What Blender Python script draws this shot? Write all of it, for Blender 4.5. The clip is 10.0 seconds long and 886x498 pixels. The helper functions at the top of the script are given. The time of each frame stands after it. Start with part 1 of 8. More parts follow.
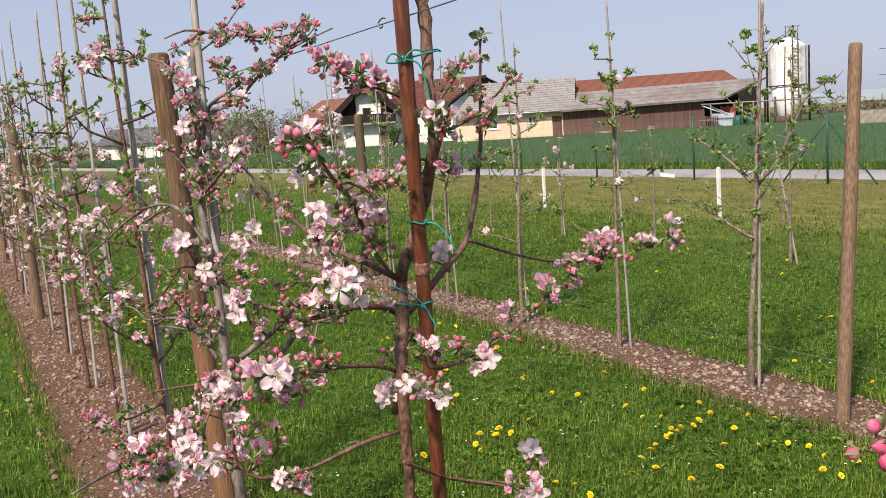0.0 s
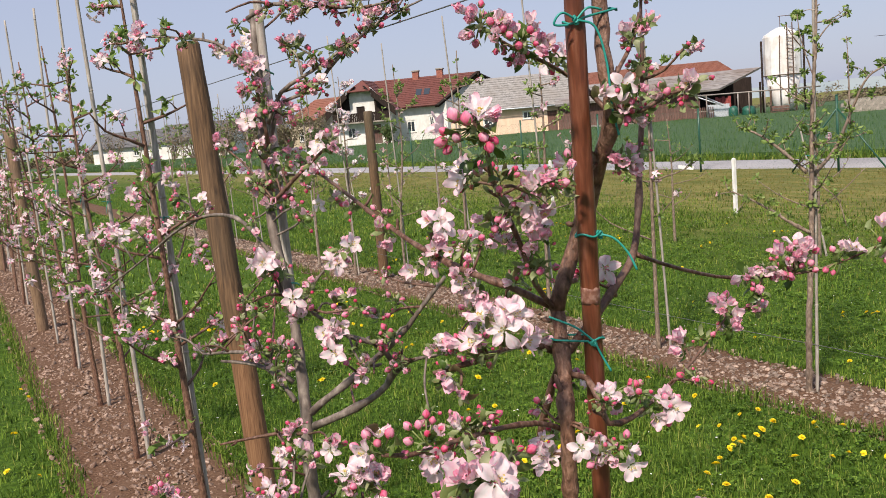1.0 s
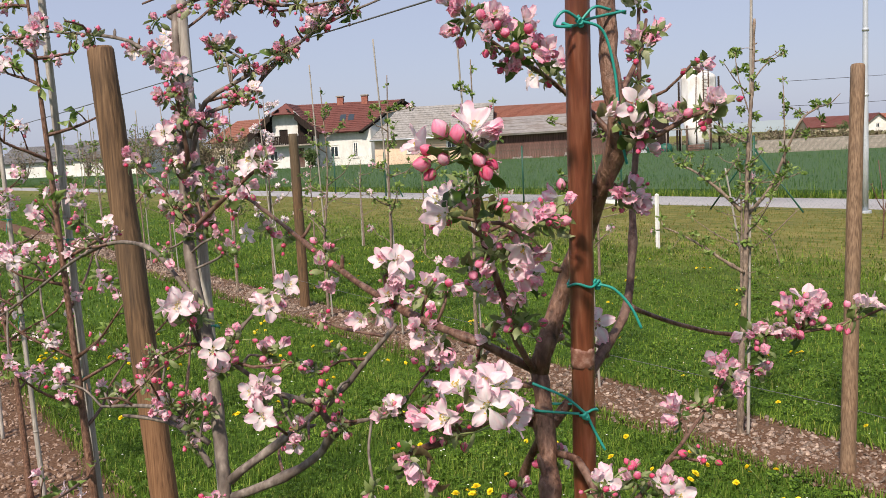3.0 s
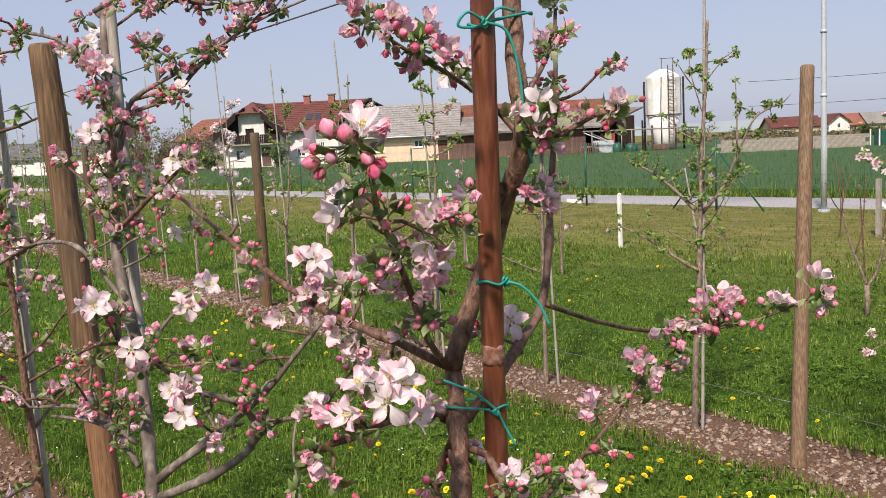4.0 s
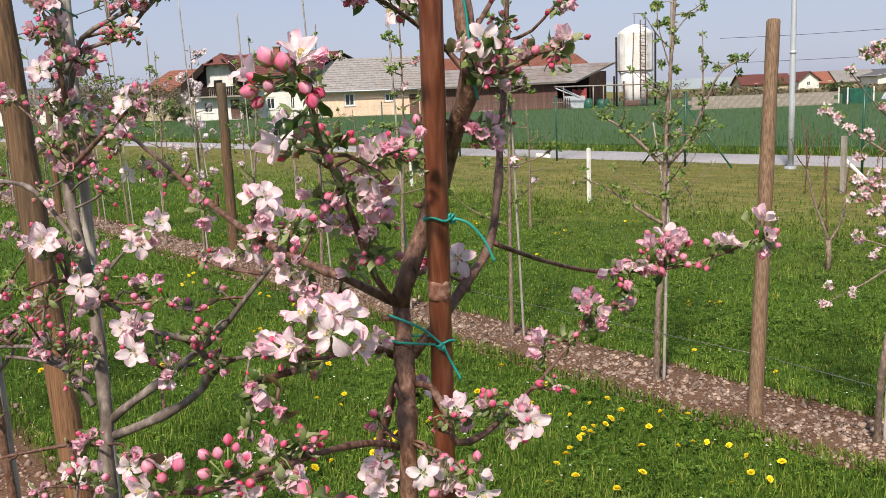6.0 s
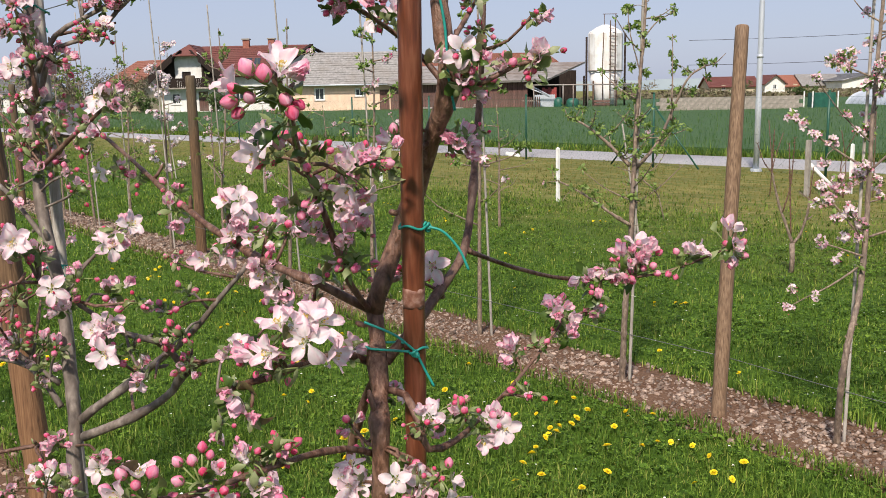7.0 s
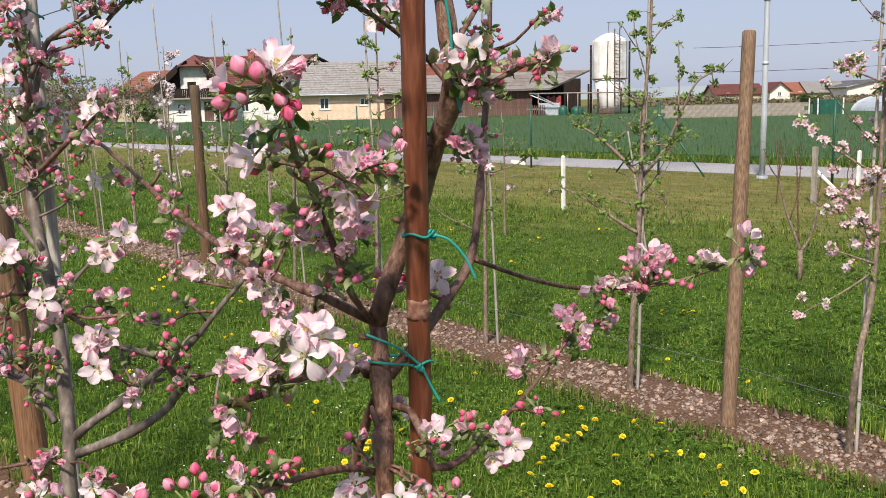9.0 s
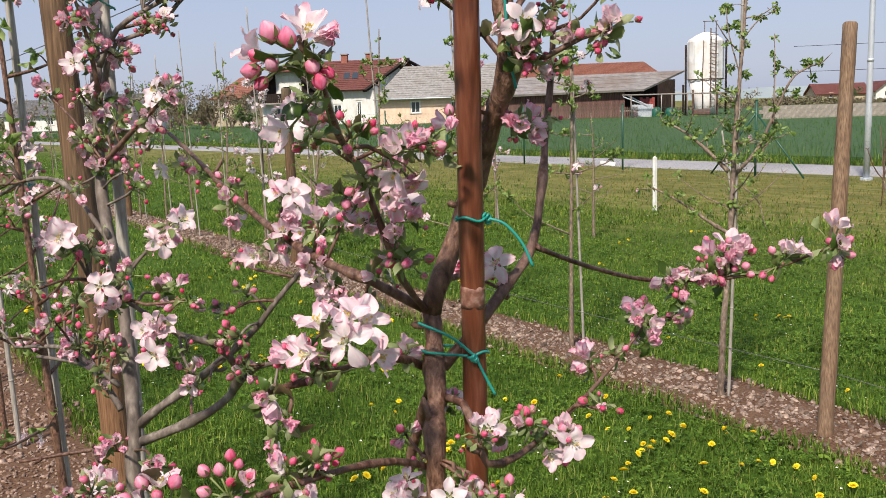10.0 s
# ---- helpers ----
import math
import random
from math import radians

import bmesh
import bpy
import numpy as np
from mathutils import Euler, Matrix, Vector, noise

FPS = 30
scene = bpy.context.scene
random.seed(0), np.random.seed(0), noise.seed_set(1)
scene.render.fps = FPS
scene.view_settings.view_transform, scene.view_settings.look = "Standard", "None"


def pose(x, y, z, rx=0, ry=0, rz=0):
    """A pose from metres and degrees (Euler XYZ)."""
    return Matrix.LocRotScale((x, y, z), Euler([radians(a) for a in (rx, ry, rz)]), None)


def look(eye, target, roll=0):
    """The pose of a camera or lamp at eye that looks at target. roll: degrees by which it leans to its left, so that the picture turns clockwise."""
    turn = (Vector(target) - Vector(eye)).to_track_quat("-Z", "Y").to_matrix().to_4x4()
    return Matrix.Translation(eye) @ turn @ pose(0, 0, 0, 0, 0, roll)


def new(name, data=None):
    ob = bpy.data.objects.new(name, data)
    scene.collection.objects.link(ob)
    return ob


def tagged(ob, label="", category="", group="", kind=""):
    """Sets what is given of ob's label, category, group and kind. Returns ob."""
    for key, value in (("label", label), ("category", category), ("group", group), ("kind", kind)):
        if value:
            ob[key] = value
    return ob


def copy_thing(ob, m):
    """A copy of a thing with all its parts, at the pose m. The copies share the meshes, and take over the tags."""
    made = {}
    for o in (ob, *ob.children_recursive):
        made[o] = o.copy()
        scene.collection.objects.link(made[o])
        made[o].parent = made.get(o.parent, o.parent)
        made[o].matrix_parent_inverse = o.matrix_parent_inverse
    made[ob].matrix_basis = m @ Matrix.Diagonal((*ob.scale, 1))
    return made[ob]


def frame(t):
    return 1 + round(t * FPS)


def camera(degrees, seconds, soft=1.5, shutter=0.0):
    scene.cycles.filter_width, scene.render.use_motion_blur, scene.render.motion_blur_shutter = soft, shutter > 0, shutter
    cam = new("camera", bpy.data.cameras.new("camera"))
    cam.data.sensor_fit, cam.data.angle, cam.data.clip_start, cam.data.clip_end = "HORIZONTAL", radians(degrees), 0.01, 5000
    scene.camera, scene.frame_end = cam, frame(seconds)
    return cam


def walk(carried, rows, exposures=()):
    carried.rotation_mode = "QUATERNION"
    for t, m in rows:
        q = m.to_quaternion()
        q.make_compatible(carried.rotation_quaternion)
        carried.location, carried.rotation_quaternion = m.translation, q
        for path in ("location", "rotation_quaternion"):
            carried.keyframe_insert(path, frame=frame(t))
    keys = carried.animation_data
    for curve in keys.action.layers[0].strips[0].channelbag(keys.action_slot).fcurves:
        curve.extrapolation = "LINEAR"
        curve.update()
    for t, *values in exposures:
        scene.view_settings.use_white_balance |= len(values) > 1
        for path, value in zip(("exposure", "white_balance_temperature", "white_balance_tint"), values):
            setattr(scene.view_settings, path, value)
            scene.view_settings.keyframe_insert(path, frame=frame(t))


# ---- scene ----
cam = camera(51.4, 10.0, 0.9)
PATH = [
    (0, (-0.143, 1.609, 1.671), (0.782, 3.363, 1.409), -3.8),
    (0.5, (-0.183, 1.828, 1.632), (0.745, 3.579, 1.362), -4.3),
    (1, (-0.176, 2.016, 1.673), (0.757, 3.764, 1.404), -5.0),
    (1.5, (-0.091, 2.094, 1.713), (0.874, 3.834, 1.513), -4.3),
    (2, (-0.078, 2.164, 1.693), (0.986, 3.845, 1.484), -3.5),
    (2.5, (-0.091, 2.216, 1.672), (1.005, 3.875, 1.456), -3.2),
    (2.7, (-0.106, 2.234, 1.666), (0.982, 3.898, 1.446), -2.9),
    (3.8, (-0.111, 2.194, 1.677), (0.988, 3.849, 1.45), -2.9),
    (4, (-0.066, 2.188, 1.665), (1.079, 3.812, 1.438), -2.8),
    (4.5, (-0.065, 2.149, 1.64), (1.106, 3.754, 1.41), -4.4),
    (5, (-0.065, 2.148, 1.635), (1.104, 3.754, 1.4), -4.1),
    (5.5, (-0.052, 2.166, 1.64), (1.12, 3.763, 1.365), -3.1),
    (5.7, (-0.052, 2.165, 1.642), (1.12, 3.757, 1.337), -2.7),
    (7, (-0.062, 2.164, 1.66), (1.176, 3.699, 1.324), -1.1),
    (7.5, (-0.056, 2.168, 1.656), (1.184, 3.701, 1.323), -1.1),
    (8.5, (-0.048, 2.181, 1.657), (1.197, 3.711, 1.328), -1.4),
    (9, (-0.036, 2.197, 1.653), (1.195, 3.741, 1.336), -1.4),
    (9.5, (-0.021, 2.203, 1.645), (1.154, 3.793, 1.34), -1.6),
    (10, (0.015, 2.209, 1.628), (1.089, 3.869, 1.323), -1.9),
]
walk(cam, [(t, look(eye, target, roll)) for t, eye, target, roll in PATH], [(0, 0.6, 6700, 14), (1.2, 0.56, 6700, 13.5), (5.5, 0.56, 6700, 13), (7, 0.56, 6550, 12), (10, 0.56, 6550, 12)])

# ---------------- light ----------------
SUN_AZ = (-0.81, -0.586)          # ground direction towards the sun
SUN_EL = radians(47)
world = bpy.data.worlds.new("world")
scene.world = world
world.use_nodes = True
wn, wl = world.node_tree.nodes, world.node_tree.links
sky = wn.new("ShaderNodeTexSky")
sky.sky_type = "NISHITA"
sky.sun_disc = False
sky.sun_elevation = SUN_EL
sky.sun_rotation = math.atan2(SUN_AZ[0], SUN_AZ[1])
sky.air_density, sky.dust_density, sky.ozone_density = 1.0, 1.2, 1.5
haze = wn.new("ShaderNodeMix")          # thin even haze over the whole sky
haze.data_type = "RGBA"
haze.inputs[0].default_value = 0.8
haze.inputs[7].default_value = (2.75, 3.1, 4.2, 1)
wl.new(sky.outputs[0], haze.inputs[6])
wl.new(haze.outputs[2], wn["Background"].inputs[0])
wn["Background"].inputs[1].default_value = 0.11
sun_data = bpy.data.lights.new("sun", "SUN")
sun_data.energy, sun_data.angle, sun_data.color = 4.0, radians(4.5), (1.0, 0.91, 0.79)
sun = new("sun", sun_data)
sun_dir = Vector((SUN_AZ[0] * math.cos(SUN_EL), SUN_AZ[1] * math.cos(SUN_EL), math.sin(SUN_EL))).normalized()
sun.matrix_world = look(sun_dir * 50, (0, 0, 0))

# ---------------- materials ----------------


def material(name, rough=0.7, metal=0.0, spec=0.5):
    m = bpy.data.materials.new(name)
    m.use_nodes = True
    b = m.node_tree.nodes["Principled BSDF"]
    b.inputs["Roughness"].default_value = rough
    b.inputs["Metallic"].default_value = metal
    b.inputs["Specular IOR Level"].default_value = spec
    return m, m.node_tree.nodes, m.node_tree.links, b


def ramp(nodes, links, source, stops):
    r = nodes.new("ShaderNodeValToRGB")
    e = r.color_ramp.elements
    while len(e) < len(stops):
        e.new(0.5)
    for el, (p, c) in zip(e, stops):
        el.position, el.color = p, (*c, 1)
    links.new(source, r.inputs[0])
    return r.outputs[0]


def noise_out(nodes, links, scale, detail=6, stretch=(1, 1, 1), coord="Object", rough=0.55):
    tc, mp, n = nodes.new("ShaderNodeTexCoord"), nodes.new("ShaderNodeMapping"), nodes.new("ShaderNodeTexNoise")
    mp.inputs["Scale"].default_value = stretch
    links.new(tc.outputs[coord], mp.inputs[0])
    links.new(mp.outputs[0], n.inputs["Vector"])
    n.inputs["Scale"].default_value, n.inputs["Detail"].default_value, n.inputs["Roughness"].default_value = scale, detail, rough
    return n.outputs["Fac"]


def mixc(nodes, links, fac, a, b, mode="MIX"):
    m = nodes.new("ShaderNodeMix")
    m.data_type, m.blend_type = "RGBA", mode
    for s, v in ((0, fac), (6, a), (7, b)):
        if isinstance(v, (int, float)):
            m.inputs[s].default_value = v
        elif isinstance(v, tuple):
            m.inputs[s].default_value = (*v, 1)
        else:
            links.new(v, m.inputs[s])
    return m.outputs[2]


def bump(nodes, links, b, height, strength, dist):
    n = nodes.new("ShaderNodeBump")
    n.inputs["Strength"].default_value, n.inputs["Distance"].default_value = strength, dist
    links.new(height, n.inputs["Height"])
    links.new(n.outputs[0], b.inputs["Normal"])


def surface(name, dark, mid, light, scale, stain=None, stretch=(1, 1, 1), rough=0.75, bump_d=0.002, stain_scale=1.0, metal=0.0,
            spec=0.5, vary=0.0, bump_s=0.6):
    """Grain between three colours, broad stains over it, fine relief, and a shift of tone from piece to piece."""
    m, n, l, b = material(name, rough, metal, spec)
    fine = noise_out(n, l, scale, 8, stretch)
    col = ramp(n, l, fine, [(0.3, dark), (0.5, mid), (0.72, light)])
    if stain:
        broad = noise_out(n, l, stain_scale, 4)
        msk = ramp(n, l, broad, [(0.45, (0, 0, 0)), (0.65, (1, 1, 1))])
        col = mixc(n, l, msk, col, mixc(n, l, 0.6, col, stain))
    if vary:
        g = n.new("ShaderNodeNewGeometry")
        o = n.new("ShaderNodeObjectInfo")
        add = n.new("ShaderNodeMath")
        add.operation = "ADD"
        l.new(g.outputs["Random Per Island"], add.inputs[0])
        l.new(o.outputs["Random"], add.inputs[1])
        hsv = n.new("ShaderNodeHueSaturation")
        mr = n.new("ShaderNodeMapRange")
        mr.inputs["From Max"].default_value = 2.0
        mr.inputs["To Min"].default_value, mr.inputs["To Max"].default_value = 1 - vary, 1 + vary
        l.new(add.outputs[0], mr.inputs[0])
        l.new(mr.outputs[0], hsv.inputs["Value"])
        l.new(col, hsv.inputs["Color"])
        col = hsv.outputs[0]
    l.new(col, b.inputs["Base Color"])
    bump(n, l, b, fine, bump_s, bump_d)
    return m


def thin(name, stops, rough, translucent, vary=0.25, attribute=None, spec=0.4, patches=0.0):
    """Leaf, blade and petal: a glossy skin that also lets light through."""
    m, n, l, b = material(name, rough, 0, spec)
    g = n.new("ShaderNodeNewGeometry")
    o = n.new("ShaderNodeObjectInfo")
    if attribute:
        a = n.new("ShaderNodeVertexColor")
        a.layer_name = attribute
        col = a.outputs["Color"]
    else:
        add = n.new("ShaderNodeMath")
        add.operation = "ADD"
        l.new(g.outputs["Random Per Island"], add.inputs[0])
        l.new(o.outputs["Random"], add.inputs[1])
        fr = n.new("ShaderNodeMath")
        fr.operation = "FRACT"
        l.new(add.outputs[0], fr.inputs[0])
        col = ramp(n, l, fr.outputs[0], stops)
    fine = noise_out(n, l, 260, 3)
    col = mixc(n, l, vary, col, ramp(n, l, fine, [(0.3, (0.45, 0.45, 0.45)), (0.7, (1, 1, 1))]), "MULTIPLY")
    if patches:
        broad_n = noise_out(n, l, 1.3, 4)
        col = mixc(n, l, patches, col, ramp(n, l, broad_n, [(0.32, (0.45, 0.55, 0.45)), (0.5, (1.0, 1.0, 0.92)), (0.68, (1.5, 1.35, 1.2))]), "MULTIPLY")
    l.new(col, b.inputs["Base Color"])
    t = n.new("ShaderNodeBsdfTranslucent")
    l.new(col, t.inputs["Color"])
    mx = n.new("ShaderNodeMixShader")
    mx.inputs[0].default_value = translucent
    l.new(b.outputs[0], mx.inputs[1])
    l.new(t.outputs[0], mx.inputs[2])
    l.new(mx.outputs[0], n["Material Output"].inputs[0])
    return m


BARK = surface("bark", (0.04, 0.017, 0.009), (0.145, 0.07, 0.043), (0.31, 0.18, 0.12), 150, (0.185, 0.108, 0.074), (1, 1, 0.45), 0.55, 0.006, 32, bump_s=0.9)
BARK_ASH = surface("ash_bark", (0.055, 0.042, 0.035), (0.15, 0.12, 0.1), (0.31, 0.265, 0.225), 90, (0.1, 0.07, 0.052), (1, 1, 0.4), 0.7, 0.002, 14)
BARK_GREY = surface("grey_bark", (0.08, 0.054, 0.036), (0.2, 0.145, 0.105), (0.37, 0.29, 0.22), 90, (0.13, 0.1, 0.085), (1, 1, 0.4), 0.7, 0.0015, 14)
TWIG = surface("twig_bark", (0.034, 0.015, 0.009), (0.105, 0.05, 0.033), (0.24, 0.145, 0.105), 170, (0.19, 0.12, 0.09), (1, 1, 0.4), 0.48, 0.003, 35, spec=0.35, bump_s=0.9)
STAKE_RED = surface("wet_wood", (0.075, 0.022, 0.012), (0.14, 0.042, 0.021), (0.22, 0.088, 0.05), 45, (0.09, 0.028, 0.016), (4, 4, 0.25), 0.34, 0.001, 11)
RING = surface("pale_node", (0.12, 0.042, 0.025), (0.2, 0.09, 0.06), (0.36, 0.235, 0.185), 130, None, (1, 1, 1), 0.6)
BAMBOO = surface("weathered_bamboo", (0.2, 0.175, 0.15), (0.34, 0.31, 0.27), (0.48, 0.45, 0.4), 40, (0.2, 0.17, 0.14), (6, 6, 0.4), 0.62, 0.0008, 6, vary=0.25)
POST = surface("post_wood", (0.085, 0.048, 0.026), (0.18, 0.11, 0.062), (0.29, 0.195, 0.12), 22, (0.12, 0.085, 0.06), (7, 7, 0.35), 0.75, 0.003, 3.5)
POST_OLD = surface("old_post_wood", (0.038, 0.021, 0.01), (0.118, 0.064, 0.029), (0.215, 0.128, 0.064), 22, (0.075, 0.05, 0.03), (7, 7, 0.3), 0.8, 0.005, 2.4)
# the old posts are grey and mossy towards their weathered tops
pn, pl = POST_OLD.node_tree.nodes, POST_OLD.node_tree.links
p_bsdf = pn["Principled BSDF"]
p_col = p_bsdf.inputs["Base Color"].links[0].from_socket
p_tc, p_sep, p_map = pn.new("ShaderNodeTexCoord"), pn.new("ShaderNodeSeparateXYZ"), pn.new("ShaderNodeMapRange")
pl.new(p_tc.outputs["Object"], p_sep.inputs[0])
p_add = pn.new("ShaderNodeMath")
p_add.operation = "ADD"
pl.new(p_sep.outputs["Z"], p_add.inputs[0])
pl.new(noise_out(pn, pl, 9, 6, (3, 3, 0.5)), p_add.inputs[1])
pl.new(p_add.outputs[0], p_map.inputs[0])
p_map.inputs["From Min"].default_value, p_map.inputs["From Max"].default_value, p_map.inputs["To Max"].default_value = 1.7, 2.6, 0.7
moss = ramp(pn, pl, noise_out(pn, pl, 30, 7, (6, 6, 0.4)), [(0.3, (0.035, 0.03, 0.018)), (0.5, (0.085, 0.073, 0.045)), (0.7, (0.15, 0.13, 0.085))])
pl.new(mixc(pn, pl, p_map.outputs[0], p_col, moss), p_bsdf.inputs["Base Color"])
TWINE, _, _, tb = material("green_twine", 0.45)
tb.inputs["Base Color"].default_value = (0.012, 0.25, 0.205, 1)
WIRE = surface("steel_wire", (0.1, 0.1, 0.1), (0.18, 0.18, 0.18), (0.28, 0.28, 0.28), 300, None, (1, 1, 1), 0.5, 0.0003, metal=0.6)
PETAL = thin("petal", None, 0.5, 0.42, 0.1, "col", 0.3)
LEAF = thin("leaf", [(0.0, (0.06, 0.115, 0.02)), (0.5, (0.115, 0.19, 0.04)), (0.85, (0.2, 0.26, 0.085)), (1.0, (0.2, 0.16, 0.075))], 0.34, 0.34)
DARK_LEAF = thin("grown_leaf", [(0.0, (0.04, 0.085, 0.012)), (0.5, (0.08, 0.14, 0.022)), (0.8, (0.13, 0.17, 0.04)), (1.0, (0.14, 0.1, 0.045))], 0.3, 0.3, 0.4, spec=0.55)
SHOOT = thin("young_leaf", [(0.0, (0.17, 0.23, 0.075)), (0.6, (0.29, 0.35, 0.15)), (1.0, (0.4, 0.42, 0.25))], 0.55, 0.38)
FRESH = thin("fresh_leaf", [(0.0, (0.13, 0.22, 0.04)), (0.6, (0.23, 0.34, 0.075)), (1.0, (0.34, 0.43, 0.15))], 0.5, 0.38)
GRASS = thin("grass", [(0.0, (0.034, 0.07, 0.01)), (0.4, (0.094, 0.176, 0.023)), (0.85, (0.2, 0.3, 0.046)), (1.0, (0.34, 0.34, 0.1))], 0.6, 0.3, 0.25, spec=0.14, patches=0.6)
CLOVER = thin("clover", [(0.0, (0.046, 0.1, 0.012)), (0.6, (0.105, 0.2, 0.024)), (1.0, (0.2, 0.31, 0.045))], 0.5, 0.28, 0.3, spec=0.14, patches=0.4)
DRY_GRASS = thin("dry_grass", [(0.0, (0.09, 0.135, 0.018)), (0.4, (0.17, 0.165, 0.036)), (1.0, (0.29, 0.23, 0.085))], 0.7, 0.3, 0.15, spec=0.12)
WHEAT = thin("young_wheat", [(0.0, (0.028, 0.075, 0.014)), (0.6, (0.058, 0.13, 0.026)), (1.0, (0.125, 0.205, 0.055))], 0.45, 0.25, 0.2)
YELLOW = thin("dandelion_yellow", [(0.0, (0.88, 0.68, 0.015)), (1.0, (0.95, 0.79, 0.035))], 0.6, 0.2, 0.15)
STALK, _n, _l, _b = material("stalk_green", 0.5)
_b.inputs["Base Color"].default_value = (0.16, 0.2, 0.06, 1)

SOIL = surface("soil", (0.05, 0.024, 0.014), (0.115, 0.063, 0.038), (0.205, 0.132, 0.086), 60, (0.14, 0.085, 0.055), (1, 1, 1), 0.95, 0.014, 5, spec=0.15)
CHIP = surface("stone_chip", (0.16, 0.105, 0.08), (0.32, 0.24, 0.19), (0.55, 0.46, 0.385), 60, (0.17, 0.1, 0.07), (1, 1, 1), 0.85, 0.002, 2.0, spec=0.2, vary=0.75)
# browner stones for bed 1, also darkened for the shade of its trees
CHIP_BROWN_SHADED = surface("shaded_brown_stone", (0.1, 0.062, 0.045), (0.215, 0.148, 0.112), (0.4, 0.31, 0.25), 60, (0.12, 0.07, 0.048), (1, 1, 1), 0.85, 0.002, 2.0, spec=0.2, vary=0.7)
ASPHALT = surface("road_gravel", (0.2, 0.195, 0.2), (0.3, 0.295, 0.3), (0.42, 0.41, 0.42), 60, (0.2, 0.19, 0.19), (1, 1, 1), 0.85, 0.006, 0.4)
FENCE_GREEN = surface("green_coated_steel", (0.006, 0.05, 0.03), (0.01, 0.075, 0.045), (0.02, 0.1, 0.06), 40, (0.02, 0.06, 0.045), (1, 1, 1), 0.4, 0.0004, 5)
GALV = surface("galvanised_steel", (0.42, 0.46, 0.5), (0.52, 0.56, 0.6), (0.62, 0.66, 0.7), 9, (0.45, 0.48, 0.5), (1, 1, 0.3), 0.45, 0.0005, 2, metal=0.35)
WHITE_WOOD = surface("white_paint", (0.66, 0.65, 0.62), (0.78, 0.78, 0.75), (0.84, 0.84, 0.82), 30, (0.5, 0.5, 0.45), (1, 1, 0.3), 0.6, 0.001, 4)

# lawn sheet: greener near the rows, a dry mown band before the road, mottled at two scales
GROUND, gn, gl, gb = material("lawn", 0.9, 0.0, 0.12)
tc = gn.new("ShaderNodeTexCoord")
sep = gn.new("ShaderNodeSeparateXYZ")
gl.new(tc.outputs["Object"], sep.inputs[0])
wob = noise_out(gn, gl, 0.5, 5)
ad = gn.new("ShaderNodeMath")
ad.operation = "MULTIPLY_ADD"
gl.new(wob, ad.inputs[0])
ad.inputs[1].default_value = 5.0
gl.new(sep.outputs["X"], ad.inputs[2])
mr = gn.new("ShaderNodeMapRange")
gl.new(ad.outputs[0], mr.inputs[0])
mr.inputs["From Min"].default_value, mr.inputs["From Max"].default_value = 9.5, 13.5
green = ramp(gn, gl, noise_out(gn, gl, 26, 8), [(0.3, (0.022, 0.045, 0.004)), (0.5, (0.052, 0.105, 0.012)), (0.72, (0.104, 0.168, 0.024))])
dry = ramp(gn, gl, noise_out(gn, gl, 8, 8, (1.2, 0.14, 1)), [(0.3, (0.07, 0.105, 0.02)), (0.5, (0.155, 0.15, 0.048)), (0.7, (0.25, 0.21, 0.085))])
broad = ramp(gn, gl, noise_out(gn, gl, 0.9, 5), [(0.35, (0.75, 0.8, 0.7)), (0.65, (1.1, 1.08, 1.0))])
gl.new(mixc(gn, gl, 1.0, mixc(gn, gl, mr.outputs[0], green, dry), broad, "MULTIPLY"), gb.inputs["Base Color"])
bump(gn, gl, gb, noise_out(gn, gl, 30, 8), 0.8, 0.03)

# ---------------- mesh helpers ----------------


def mesh_of(name, verts, faces, mats, smooth=False, mat_index=None, col=None):
    me = bpy.data.meshes.new(name)
    me.from_pydata([tuple(v) for v in verts], [], [tuple(f) for f in faces])
    for m in (mats if isinstance(mats, (list, tuple)) else [mats]):
        me.materials.append(m)
    if smooth:
        me.polygons.foreach_set("use_smooth", [True] * len(me.polygons))
    if mat_index is not None:
        me.polygons.foreach_set("material_index", list(mat_index))
    if col is not None:
        a = me.color_attributes.new("col", "FLOAT_COLOR", "POINT")
        a.data.foreach_set("color", np.hstack([np.asarray(col, float), np.ones((len(col), 1))]).ravel())
    me.update()
    return me


def fast_mesh(name, verts, quads_or_tris, mat, smooth=False, col=None):
    """A large joined mesh from arrays: all faces have the same number of corners."""
    f = np.asarray(quads_or_tris)
    me = bpy.data.meshes.new(name)
    me.vertices.add(len(verts))
    me.vertices.foreach_set("co", np.asarray(verts, np.float32).ravel())
    k = f.shape[1]
    me.loops.add(f.size)
    me.loops.foreach_set("vertex_index", f.astype(np.int32).ravel())
    me.polygons.add(len(f))
    me.polygons.foreach_set("loop_start", np.arange(0, f.size, k, dtype=np.int32))
    if smooth:
        me.polygons.foreach_set("use_smooth", np.ones(len(f), bool))
    me.materials.append(mat)
    if col is not None:
        a = me.color_attributes.new("col", "FLOAT_COLOR", "POINT")
        a.data.foreach_set("color", np.hstack([np.asarray(col, np.float32), np.ones((len(col), 1), np.float32)]).ravel())
    me.update()
    me.validate()
    return me


def part(name, me, parent=None, label="", m=None):
    ob = new(name, me)
    if parent is not None:
        ob.parent = parent
    if m is not None:
        ob.matrix_basis = m
    if label:
        ob["label"] = label
    return ob


def thing(name, label, category, group="", kind="", at=None, me=None):
    ob = new(name, me)
    if at is not None:
        ob.matrix_basis = at
    return tagged(ob, label, category, group, kind)


